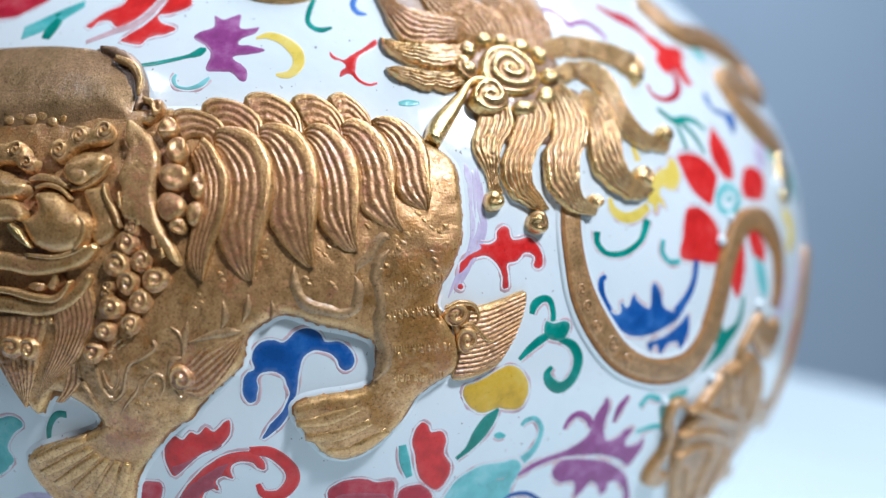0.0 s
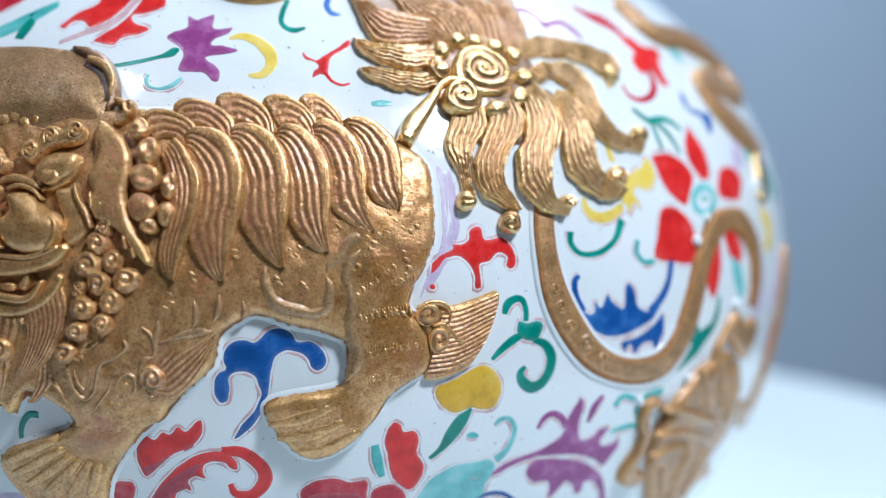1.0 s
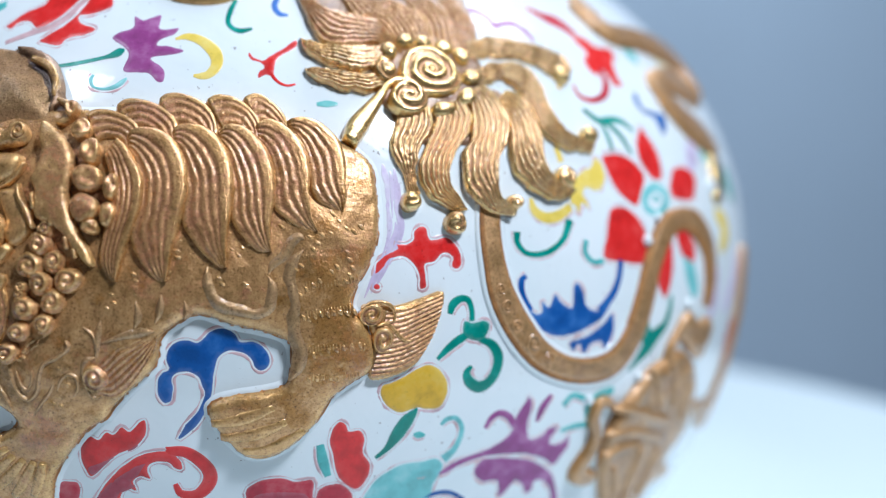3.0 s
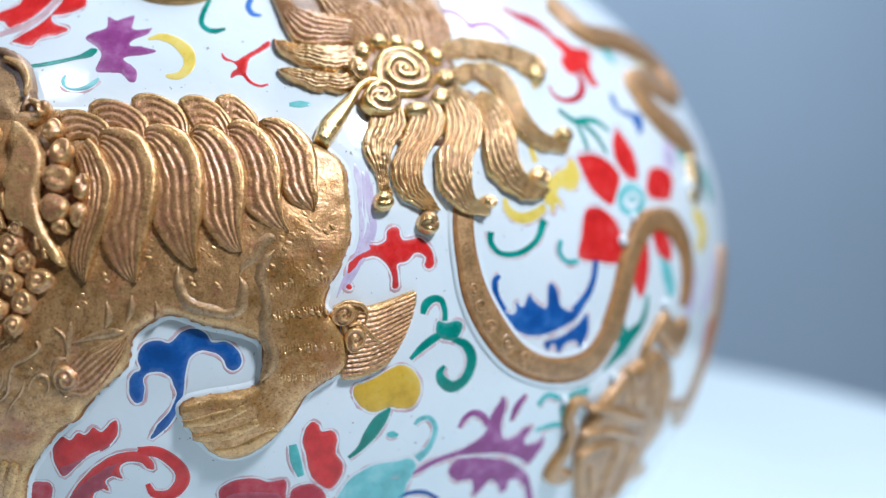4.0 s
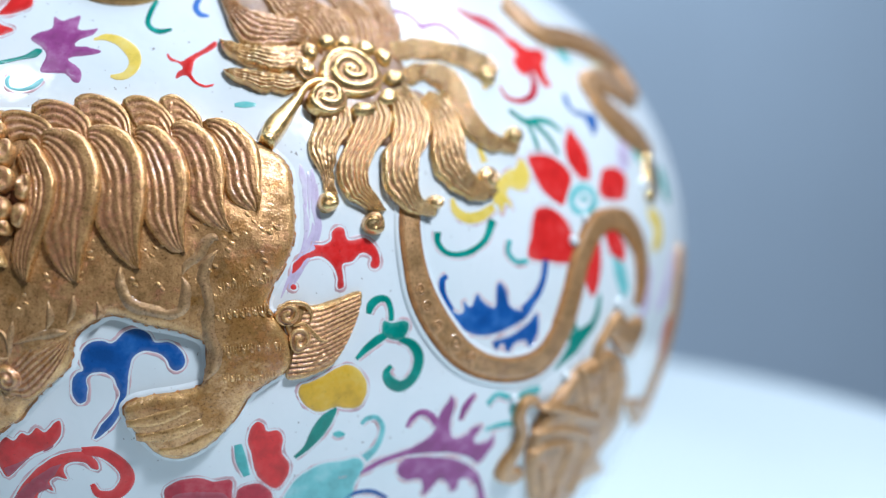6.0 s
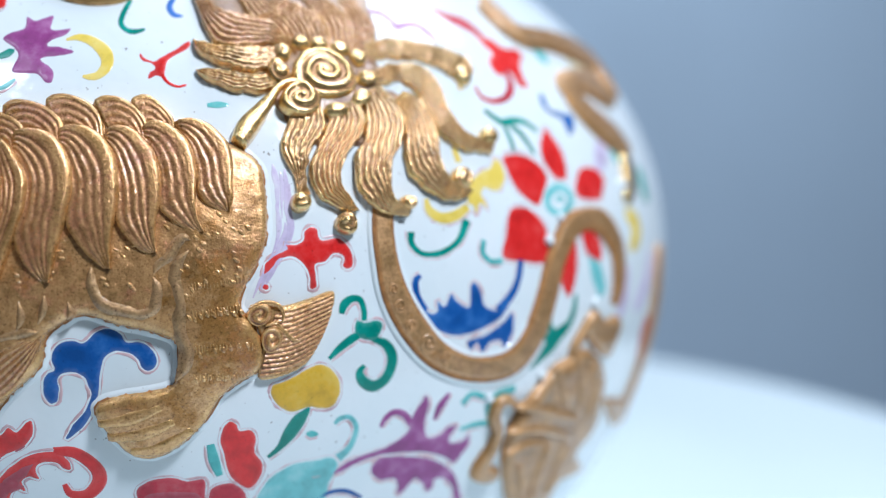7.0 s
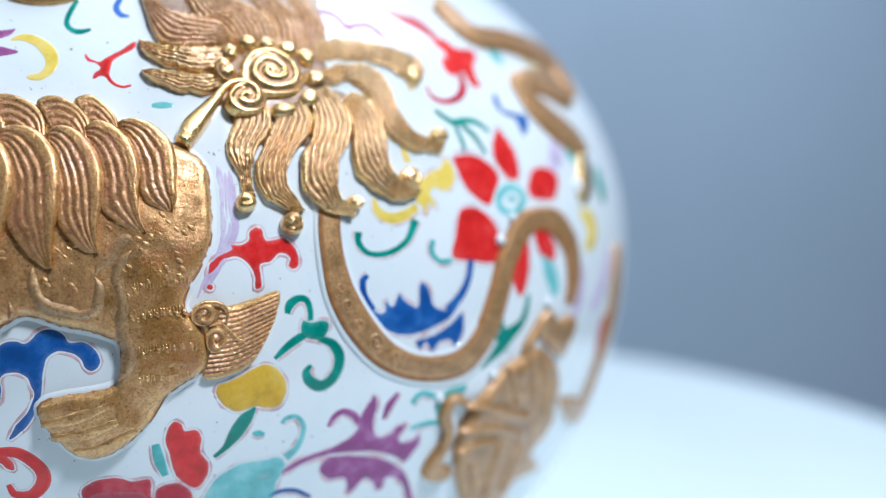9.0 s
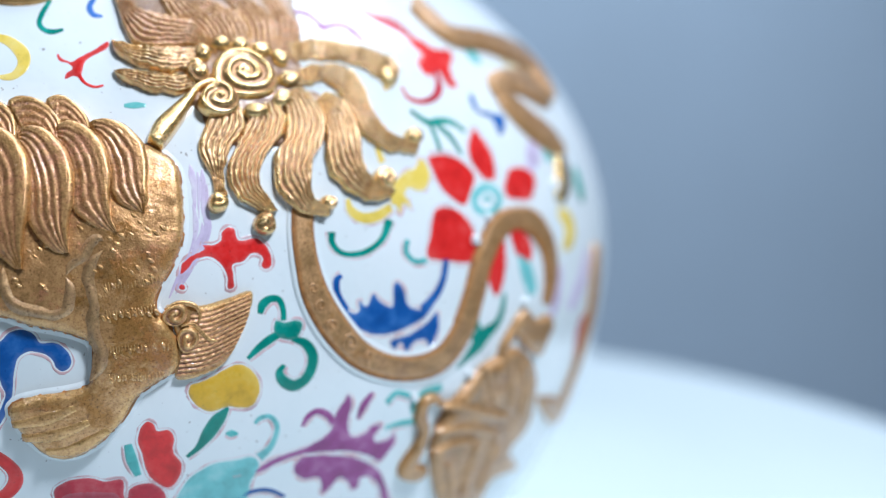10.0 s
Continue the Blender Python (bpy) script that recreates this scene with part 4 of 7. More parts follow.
boss("neck_curl", -1.2, 2.05, 0.150, GOLD, lion, 0.22, 0.16, stretch=0.96, spiral=1.6, groove=0.02, plateau=4.2, over=LION_LUMPS)
# legs
blade("knee_tuft", [(-0.35, -0.15), (-0.09, 0.19), (0.28, 0.31), (0.7, 0.35)], [(-0.37, -0.76), (-0.03, -0.8), (0.35, -0.45), (0.6, -0.03), (0.7, 0.35)], GOLD, lion, 0.17, 0.09, ribs=8, rib=0.009, full_ends=True)
boss("knee_curl", -0.38, -0.42, 0.236, GOLD, lion, 0.2, 0.1, spiral=1.6, groove=0.02, over=LION_LUMPS)
ribbon("muscle_line", [(1.54, 1.48, 0.03), (1.53, 1.19, 0.29), (1.63, 0.94, 0.32), (1.81, 0.79, 0.32), (2.09, 0.7, 0.32), (2.34, 0.65, 0.32), (2.53, 0.72, 0.32), (2.6, 0.9, 0.32), (2.62, 1.09, 0.31), (2.55, 1.3, 0.03)], GOLD_CLAY, lion, 0.175, 0.07, soft=True, over=LION_LUMPS)
ribbon("muscle_line", [(2.56, 1.3, 0.03), (2.64, 1.47, 0.25), (2.84, 1.63, 0.28), (2.96, 1.82, 0.28), (3.09, 1.92, 0.24), (3.2, 1.87, 0.03)], GOLD_CLAY, lion, 0.175, 0.07, soft=True, over=LION_LUMPS)
ribbon("muscle_line", [(3.18, 1.72, 0.03), (2.99, 1.51, 0.25), (2.91, 1.25, 0.31), (2.96, 1.02, 0.32), (3.01, 0.78, 0.32), (2.97, 0.54, 0.32), (3.01, 0.28, 0.32), (3.1, 0, 0.32), (3.06, -0.29, 0.32), (2.87, -0.55, 0.03)], GOLD_CLAY, lion, 0.175, 0.07, soft=True, over=LION_LUMPS)
ribbon("muscle_line", [(-0.25, 0.58, 0.03), (-0.32, 0.25, 0.22), (-0.33, -0.08, 0.03)], GOLD_CLAY, lion, 0.175, 0.062, soft=True, over=LION_LUMPS)
ribbon("muscle_line", [(-0.28, 0.18, 0.03), (0.1, 0.3, 0.22), (0.44, 0.37, 0.25), (0.65, 0.39, 0.03)], GOLD_CLAY, lion, 0.175, 0.07, soft=True, over=LION_LUMPS)
ribbon("muscle_line", [(-1.87, -0.17, 0.04), (-1.84, -0.39, 0.12), (-1.76, -0.65, 0.13), (-1.59, -0.82, 0.13), (-1.4, -0.67, 0.13), (-1.33, -0.4, 0.13), (-1.24, -0.18, 0.12), (-0.99, -0.05, 0.13), (-0.81, 0.11, 0.13), (-0.85, 0.24, 0.04)], GOLD_CLAY, lion, 0.175, 0.075, soft=True, over=LION_LUMPS)
ribbon("muscle_line", [(-1.74, -0.29, 0.03), (-1.68, -0.52, 0.08), (-1.57, -0.64, 0.09), (-1.47, -0.48, 0.08), (-1.44, -0.26, 0.03)], GOLD_CLAY, lion, 0.175, 0.06, soft=True, over=LION_LUMPS)
ribbon("muscle_line", [(-1.04, -0.66, 0.03), (-0.97, -0.46, 0.1), (-0.83, -0.35, 0.11), (-0.7, -0.42, 0.11), (-0.69, -0.6, 0.1), (-0.78, -0.76, 0.03)], GOLD_CLAY, lion, 0.175, 0.06, soft=True, over=LION_LUMPS)
ribbon("muscle_line", [(-2.25, -0.31, 0.04), (-2.14, -0.58, 0.13), (-1.99, -0.81, 0.13), (-1.87, -1.06, 0.04)], GOLD_CLAY, lion, 0.175, 0.06, soft=True, over=LION_LUMPS)
ribbon("muscle_line", [(-0.57, -0.34, 0.03), (-0.54, -0.58, 0.1), (-0.42, -0.77, 0.11), (-0.26, -0.71, 0.03)], GOLD_CLAY, lion, 0.175, 0.06, soft=True, over=LION_LUMPS)
ribbon("muscle_line", [(-1.52, -1.12, 0.03), (-1.34, -0.87, 0.1), (-1.16, -0.65, 0.1), (-1.07, -0.42, 0.03)], GOLD_CLAY, lion, 0.175, 0.06, soft=True, over=LION_LUMPS)
ribbon("muscle_line", [(-0.57, 0.48, 0.03), (-0.4, 0.34, 0.09), (-0.33, 0.13, 0.1), (-0.37, -0.14, 0.03)], GOLD_CLAY, lion, 0.175, 0.06, soft=True, over=LION_LUMPS)
ribbon("muscle_line", [(0.35, 0.92, 0.03), (0.37, 0.63, 0.21), (0.31, 0.4, 0.03)], GOLD_CLAY, lion, 0.175, 0.062, soft=True, over=LION_LUMPS)
ribbon("muscle_line", [(0.77, 1.01, 0.03), (0.75, 0.77, 0.21), (0.65, 0.49, 0.03)], GOLD_CLAY, lion, 0.175, 0.062, soft=True, over=LION_LUMPS)
ribbon("muscle_line", [(1.15, 0.91, 0.03), (1.19, 0.7, 0.18), (1.14, 0.58, 0.03)], GOLD_CLAY, lion, 0.175, 0.058, soft=True, over=LION_LUMPS)
ribbon("muscle_line", [(-0.61, -0.41, 0.03), (-0.53, -0.13, 0.22), (-0.33, -0.05, 0.03)], GOLD_CLAY, lion, 0.175, 0.07, soft=True, over=LION_LUMPS)
boss("fur_tuft", -1.52, 0.14, 0.075, GOLD, lion, 0.178, 0.05, stretch=0.55, turn=40, plateau=2.2, over=LION_LUMPS)
boss("fur_tuft", -1.43, 0.21, 0.075, GOLD, lion, 0.178, 0.05, stretch=0.55, turn=40, plateau=2.2, over=LION_LUMPS)
boss("fur_tuft", -1.36, 0.15, 0.075, GOLD, lion, 0.178, 0.05, stretch=0.55, turn=40, plateau=2.2, over=LION_LUMPS)
boss("fur_tuft", -1.58, 0.04, 0.075, GOLD, lion, 0.178, 0.05, stretch=0.55, turn=40, plateau=2.2, over=LION_LUMPS)
boss("fur_tuft", -1.69, -0.11, 0.075, GOLD, lion, 0.178, 0.05, stretch=0.55, turn=-10, plateau=2.2, over=LION_LUMPS)
boss("fur_tuft", -1.62, -0.07, 0.075, GOLD, lion, 0.178, 0.05, stretch=0.55, turn=-10, plateau=2.2, over=LION_LUMPS)
boss("fur_tuft", -1.76, -0.09, 0.075, GOLD, lion, 0.178, 0.05, stretch=0.55, turn=-10, plateau=2.2, over=LION_LUMPS)
boss("fur_tuft", -1.2, 0.33, 0.075, GOLD, lion, 0.178, 0.05, stretch=0.55, turn=50, plateau=2.2, over=LION_LUMPS)
boss("fur_tuft", -1.13, 0.41, 0.075, GOLD, lion, 0.178, 0.05, stretch=0.55, turn=50, plateau=2.2, over=LION_LUMPS)
boss("fur_tuft", -1.06, 0.47, 0.075, GOLD, lion, 0.178, 0.05, stretch=0.55, turn=50, plateau=2.2, over=LION_LUMPS)
boss("fur_tuft", 0.3, 1.34, 0.064, GOLD, lion, 0.178, 0.04, stretch=0.61, turn=-15, plateau=2.2, over=LION_LUMPS)
boss("fur_tuft", 0.34, 1.23, 0.063, GOLD, lion, 0.178, 0.04, stretch=0.61, turn=-15, plateau=2.2, over=LION_LUMPS)
boss("fur_tuft", 0.36, 1.11, 0.063, GOLD, lion, 0.178, 0.04, stretch=0.61, turn=-15, plateau=2.2, over=LION_LUMPS)
boss("fur_tuft", 0.34, 1.01, 0.063, GOLD, lion, 0.178, 0.04, stretch=0.61, turn=-15, plateau=2.2, over=LION_LUMPS)
boss("fur_tuft", 1.06, 1.89, 0.069, GOLD, lion, 0.178, 0.04, stretch=0.56, turn=-10, plateau=2.2, over=LION_LUMPS)
boss("fur_tuft", 1.02, 1.72, 0.069, GOLD, lion, 0.178, 0.04, stretch=0.56, turn=-10, plateau=2.2, over=LION_LUMPS)
boss("fur_tuft", 1.04, 1.61, 0.068, GOLD, lion, 0.178, 0.04, stretch=0.56, turn=-10, plateau=2.2, over=LION_LUMPS)
boss("fur_tuft", 1.94, 1.74, 0.064, GOLD, lion, 0.178, 0.04, stretch=0.53, turn=-35, plateau=2.2, over=LION_LUMPS)
boss("fur_tuft", 2.06, 1.63, 0.064, GOLD, lion, 0.178, 0.04, stretch=0.53, turn=-35, plateau=2.2, over=LION_LUMPS)
boss("fur_tuft", 2.13, 1.76, 0.064, GOLD, lion, 0.178, 0.04, stretch=0.53, turn=-35, plateau=2.2, over=LION_LUMPS)
boss("fur_tuft", 1.84, 1.63, 0.064, GOLD, lion, 0.178, 0.04, stretch=0.53, turn=-35, plateau=2.2, over=LION_LUMPS)
boss("fur_tuft", 1.73, 1.26, 0.068, GOLD, lion, 0.178, 0.04, stretch=0.57, turn=-30, plateau=2.2, over=LION_LUMPS)
boss("fur_tuft", 1.78, 1.16, 0.068, GOLD, lion, 0.178, 0.04, stretch=0.57, turn=-30, plateau=2.2, over=LION_LUMPS)
boss("fur_tuft", 2.18, 1.15, 0.069, GOLD, lion, 0.178, 0.04, stretch=0.57, turn=-30, plateau=2.2, over=LION_LUMPS)
boss("fur_tuft", 2.23, 1.08, 0.068, GOLD, lion, 0.178, 0.04, stretch=0.57, turn=-30, plateau=2.2, over=LION_LUMPS)
boss("fur_tuft", 3.34, 1.7, 0.075, GOLD, lion, 0.178, 0.04, stretch=0.52, turn=-30, plateau=2.2, over=LION_LUMPS)
boss("fur_tuft", 3.41, 1.81, 0.075, GOLD, lion, 0.178, 0.04, stretch=0.52, turn=-30, plateau=2.2, over=LION_LUMPS)
boss("fur_tuft", 3.29, 1.91, 0.075, GOLD, lion, 0.178, 0.04, stretch=0.52, turn=-30, plateau=2.2, over=LION_LUMPS)
boss("fur_tuft", 3.49, 1.95, 0.076, GOLD, lion, 0.178, 0.04, stretch=0.52, turn=-30, plateau=2.2, over=LION_LUMPS)
boss("fur_tuft", 3.2, 2.05, 0.075, GOLD, lion, 0.178, 0.04, stretch=0.52, turn=-30, plateau=2.2, over=LION_LUMPS)
boss("fur_tuft", 3.65, 1.97, 0.076, GOLD, lion, 0.178, 0.04, stretch=0.52, turn=-30, plateau=2.2, over=LION_LUMPS)
boss("fur_tuft", 3.01, 1.38, 0.064, GOLD, lion, 0.178, 0.04, stretch=0.53, turn=-25, plateau=2.2, over=LION_LUMPS)
boss("fur_tuft", 3.12, 1.44, 0.065, GOLD, lion, 0.178, 0.04, stretch=0.53, turn=-25, plateau=2.2, over=LION_LUMPS)
boss("fur_tuft", 3.1, 0.94, 0.064, GOLD, lion, 0.178, 0.04, stretch=0.61, turn=-50, plateau=2.2, over=LION_LUMPS)
boss("fur_tuft", 3.2, 1.04, 0.064, GOLD, lion, 0.178, 0.04, stretch=0.61, turn=-50, plateau=2.2, over=LION_LUMPS)
boss("fur_tuft", 3.32, 1.11, 0.065, GOLD, lion, 0.178, 0.04, stretch=0.61, turn=-50, plateau=2.2, over=LION_LUMPS)
boss("fur_tuft", 3.43, 1.18, 0.065, GOLD, lion, 0.178, 0.04, stretch=0.61, turn=-50, plateau=2.2, over=LION_LUMPS)
boss("fur_tuft", 3.54, 1.24, 0.065, GOLD, lion, 0.178, 0.04, stretch=0.61, turn=-50, plateau=2.2, over=LION_LUMPS)
boss("fur_tuft", 3.64, 1.32, 0.065, GOLD, lion, 0.178, 0.04, stretch=0.61, turn=-50, plateau=2.2, over=LION_LUMPS)
boss("fur_tuft", 3.74, 1.4, 0.065, GOLD, lion, 0.178, 0.04, stretch=0.61, turn=-50, plateau=2.2, over=LION_LUMPS)
boss("fur_tuft", 3.14, 0.56, 0.040, GOLD, lion, 0.178, 0.04, stretch=1.74, turn=30, plateau=2.2, over=LION_LUMPS)
boss("fur_tuft", 3.23, 0.53, 0.040, GOLD, lion, 0.178, 0.04, stretch=1.74, turn=30, plateau=2.2, over=LION_LUMPS)
boss("fur_tuft", 3.33, 0.58, 0.040, GOLD, lion, 0.178, 0.04, stretch=1.74, turn=30, plateau=2.2, over=LION_LUMPS)
boss("fur_tuft", 3.44, 0.61, 0.040, GOLD, lion, 0.178, 0.04, stretch=1.74, turn=30, plateau=2.2, over=LION_LUMPS)
boss("fur_tuft", 3.56, 0.6, 0.040, GOLD, lion, 0.178, 0.04, stretch=1.74, turn=30, plateau=2.2, over=LION_LUMPS)
boss("fur_tuft", 3.67, 0.62, 0.040, GOLD, lion, 0.178, 0.04, stretch=1.73, turn=30, plateau=2.2, over=LION_LUMPS)
boss("fur_tuft", 3.78, 0.63, 0.040, GOLD, lion, 0.178, 0.04, stretch=1.73, turn=30, plateau=2.2, over=LION_LUMPS)
boss("fur_tuft", 3.9, 0.6, 0.040, GOLD, lion, 0.178, 0.04, stretch=1.73, turn=30, plateau=2.2, over=LION_LUMPS)
boss("fur_tuft", 4.03, 0.62, 0.040, GOLD, lion, 0.178, 0.04, stretch=1.73, turn=30, plateau=2.2, over=LION_LUMPS)
boss("fur_tuft", 3.31, -0.1, 0.045, GOLD, lion, 0.178, 0.04, stretch=1.55, turn=20, plateau=2.2, over=LION_LUMPS)
boss("fur_tuft", 3.43, -0.06, 0.045, GOLD, lion, 0.178, 0.04, stretch=1.55, turn=20, plateau=2.2, over=LION_LUMPS)
boss("fur_tuft", 3.56, -0.04, 0.045, GOLD, lion, 0.178, 0.04, stretch=1.54, turn=20, plateau=2.2, over=LION_LUMPS)
boss("fur_tuft", 3.7, -0.02, 0.045, GOLD, lion, 0.178, 0.04, stretch=1.54, turn=20, plateau=2.2, over=LION_LUMPS)
boss("fur_tuft", 3.83, 0, 0.045, GOLD, lion, 0.178, 0.04, stretch=1.54, turn=20, plateau=2.2, over=LION_LUMPS)
boss("fur_tuft", 3.97, 0.03, 0.045, GOLD, lion, 0.178, 0.04, stretch=1.54, turn=20, plateau=2.2, over=LION_LUMPS)
boss("fur_tuft", 4.12, 0.03, 0.046, GOLD, lion, 0.178, 0.04, stretch=1.54, turn=20, plateau=2.2, over=LION_LUMPS)
boss("fur_tuft", 3.23, -0.54, 0.040, GOLD, lion, 0.178, 0.04, stretch=1.62, turn=10, plateau=2.2, over=LION_LUMPS)
boss("fur_tuft", 3.35, -0.52, 0.040, GOLD, lion, 0.178, 0.04, stretch=1.61, turn=10, plateau=2.2, over=LION_LUMPS)
boss("fur_tuft", 3.47, -0.51, 0.040, GOLD, lion, 0.178, 0.04, stretch=1.61, turn=10, plateau=2.2, over=LION_LUMPS)
boss("fur_tuft", 3.59, -0.52, 0.040, GOLD, lion, 0.178, 0.04, stretch=1.61, turn=10, plateau=2.2, over=LION_LUMPS)
boss("fur_tuft", 3.72, -0.54, 0.040, GOLD, lion, 0.178, 0.04, stretch=1.61, turn=10, plateau=2.2, over=LION_LUMPS)
boss("fur_tuft", 3.86, -0.53, 0.041, GOLD, lion, 0.178, 0.04, stretch=1.61, turn=10, plateau=2.2, over=LION_LUMPS)
boss("fur_tuft", 3.86, 1.78, 0.076, GOLD, lion, 0.178, 0.04, stretch=0.52, turn=-30, plateau=2.2, over=LION_LUMPS)
boss("fur_tuft", 3.93, 1.64, 0.076, GOLD, lion, 0.178, 0.04, stretch=0.52, turn=-30, plateau=2.2, over=LION_LUMPS)
boss("fur_tuft", 3.97, 1.51, 0.076, GOLD, lion, 0.178, 0.04, stretch=0.52, turn=-30, plateau=2.2, over=LION_LUMPS)
boss("fur_tuft", 4.02, 1.37, 0.076, GOLD, lion, 0.178, 0.04, stretch=0.52, turn=-30, plateau=2.2, over=LION_LUMPS)
boss("fur_tuft", 3.97, 1.25, 0.076, GOLD, lion, 0.178, 0.04, stretch=0.52, turn=-30, plateau=2.2, over=LION_LUMPS)
boss("fur_tuft", 3.89, 1.15, 0.076, GOLD, lion, 0.178, 0.04, stretch=0.53, turn=-30, plateau=2.2, over=LION_LUMPS)
boss("fur_tuft", 3.71, 2.28, 0.077, GOLD, lion, 0.178, 0.04, stretch=0.52, turn=-35, plateau=2.2, over=LION_LUMPS)
boss("fur_tuft", 3.81, 2.16, 0.077, GOLD, lion, 0.178, 0.04, stretch=0.52, turn=-35, plateau=2.2, over=LION_LUMPS)
boss("fur_tuft", 3.93, 2.04, 0.077, GOLD, lion, 0.178, 0.04, stretch=0.52, turn=-35, plateau=2.2, over=LION_LUMPS)
boss("fur_tuft", 4.07, 1.98, 0.077, GOLD, lion, 0.178, 0.04, stretch=0.52, turn=-35, plateau=2.2, over=LION_LUMPS)
boss("fur_tuft", 4.2, 2.06, 0.077, GOLD, lion, 0.178, 0.04, stretch=0.52, turn=-35, plateau=2.2, over=LION_LUMPS)
boss("fur_tuft", -1.61, -0.07, 0.035, GOLD, lion, 0.178, 0.04, stretch=2.22, turn=-40, plateau=2.2, over=LION_LUMPS)
boss("fur_tuft", -1.53, 0.03, 0.035, GOLD, lion, 0.178, 0.04, stretch=2.22, turn=-40, plateau=2.2, over=LION_LUMPS)
boss("fur_tuft", -1.43, 0.1, 0.035, GOLD, lion, 0.178, 0.04, stretch=2.22, turn=-40, plateau=2.2, over=LION_LUMPS)
boss("fur_tuft", -1.34, 0.17, 0.035, GOLD, lion, 0.178, 0.04, stretch=2.23, turn=-40, plateau=2.2, over=LION_LUMPS)
boss("fur_tuft", -0.07, 1.01, 0.064, GOLD, lion, 0.178, 0.04, stretch=0.53, turn=-20, plateau=2.2, over=LION_LUMPS)
boss("fur_tuft", -0.03, 0.87, 0.063, GOLD, lion, 0.178, 0.04, stretch=0.53, turn=-20, plateau=2.2, over=LION_LUMPS)
boss("fur_tuft", -0.15, 0.78, 0.063, GOLD, lion, 0.178, 0.04, stretch=0.53, turn=-20, plateau=2.2, over=LION_LUMPS)
boss("fur_tuft", 0.88, 1.38, 0.059, GOLD, lion, 0.178, 0.04, stretch=0.58, turn=-10, plateau=2.2, over=LION_LUMPS)
boss("fur_tuft", 0.85, 1.26, 0.058, GOLD, lion, 0.178, 0.04, stretch=0.58, turn=-10, plateau=2.2, over=LION_LUMPS)
boss("fur_tuft", 2.31, 1.92, 0.064, GOLD, lion, 0.178, 0.04, stretch=0.53, turn=-40, plateau=2.2, over=LION_LUMPS)
boss("fur_tuft", 2.23, 1.81, 0.064, GOLD, lion, 0.178, 0.04, stretch=0.53, turn=-40, plateau=2.2, over=LION_LUMPS)
boss("fur_tuft", 2.41, 2.06, 0.065, GOLD, lion, 0.178, 0.04, stretch=0.53, turn=-40, plateau=2.2, over=LION_LUMPS)
boss("fur_tuft", 2.8, 2.1, 0.070, GOLD, lion, 0.178, 0.04, stretch=0.49, turn=-40, plateau=2.2, over=LION_LUMPS)
boss("fur_tuft", 2.92, 2.18, 0.070, GOLD, lion, 0.178, 0.04, stretch=0.49, turn=-40, plateau=2.2, over=LION_LUMPS)
boss("fur_tuft", 3.05, 2.25, 0.071, GOLD, lion, 0.178, 0.04, stretch=0.49, turn=-40, plateau=2.2, over=LION_LUMPS)
boss("fur_tuft", -0.97, -0.25, 0.065, GOLD, lion, 0.178, 0.04, stretch=0.53, turn=-20, plateau=2.2, over=LION_LUMPS)
boss("fur_tuft", -0.89, -0.38, 0.065, GOLD, lion, 0.178, 0.04, stretch=0.53, turn=-20, plateau=2.2, over=LION_LUMPS)
boss("fur_tuft", -0.86, -0.52, 0.065, GOLD, lion, 0.178, 0.04, stretch=0.53, turn=-20, plateau=2.2, over=LION_LUMPS)
boss("fur_tuft", -1.03, -0.75, 0.060, GOLD, lion, 0.178, 0.04, stretch=0.57, turn=-20, plateau=2.2, over=LION_LUMPS)
boss("fur_tuft", -1.14, -0.87, 0.060, GOLD, lion, 0.178, 0.04, stretch=0.57, turn=-20, plateau=2.2, over=LION_LUMPS)
boss("fur_tuft", -1.01, -0.91, 0.060, GOLD, lion, 0.178, 0.04, stretch=0.57, turn=-20, plateau=2.2, over=LION_LUMPS)
tufts("fur_grain", [(3.2, 0.62), (3.6, 0.64), (4.0, 0.68)], 16, 0.16, 0.035, GOLD, lion, 0.195, 0.012, over=LION_LUMPS)
tufts("fur_grain", [(3.24, 0.0), (3.67, 0.02), (4.2, -0.02)], 18, 0.16, 0.035, GOLD, lion, 0.195, 0.012, over=LION_LUMPS)
tufts("fur_grain", [(3.2, -0.5), (3.6, -0.52), (4.1, -0.5)], 18, 0.16, 0.035, GOLD, lion, 0.195, 0.012, over=LION_LUMPS)
tufts("fur_grain", [(3.2, 1.1), (3.6, 1.12), (4.1, 1.2)], 16, 0.16, 0.035, GOLD, lion, 0.195, 0.012, over=LION_LUMPS)
patch("leg_tuft", [(4.18, 0.66), (4.46, 0.72), (4.83, 0.67), (5.28, 0.77), (5.76, 0.87), (5.7, 0.42), (5.52, 0.02), (5.23, -0.43), (4.82, -0.64), (4.35, -0.69), (4.3, -0.31), (4.36, 0.1)], GOLD, lion, 0.03, 0.08, bevel=0.08, step=0.06)
blade("leg_hair", [(4.65, 0.61), (5.02, 0.65), (5.38, 0.77), (5.7, 0.87)], [(4.32, -0.63), (4.62, -0.63), (4.92, -0.56), (5.18, -0.42)], GOLD, lion, 0.08, 0.09, ribs=14, rib=0.012, full_ends=True, bow=0.16)
boss("tuft_curl", 4.35, 0.54, 0.244, GOLD, lion, 0.14, 0.06, stretch=0.78, spiral=1.5, groove=0.026, plateau=6.0, turn=20)
boss("tuft_curl", 4.56, 0.08, 0.195, GOLD, lion, 0.14, 0.06, stretch=1.29, spiral=1.5, groove=0.026, plateau=6.0)
ribbon("tuft_stem", [(4.17, 0.64, 0.05), (4.4, 0.75, 0.08), (4.67, 0.7, 0.09), (4.78, 0.53, 0.07), (4.75, 0.37, 0.04)], GOLD, lion, 0.13, 0.05)
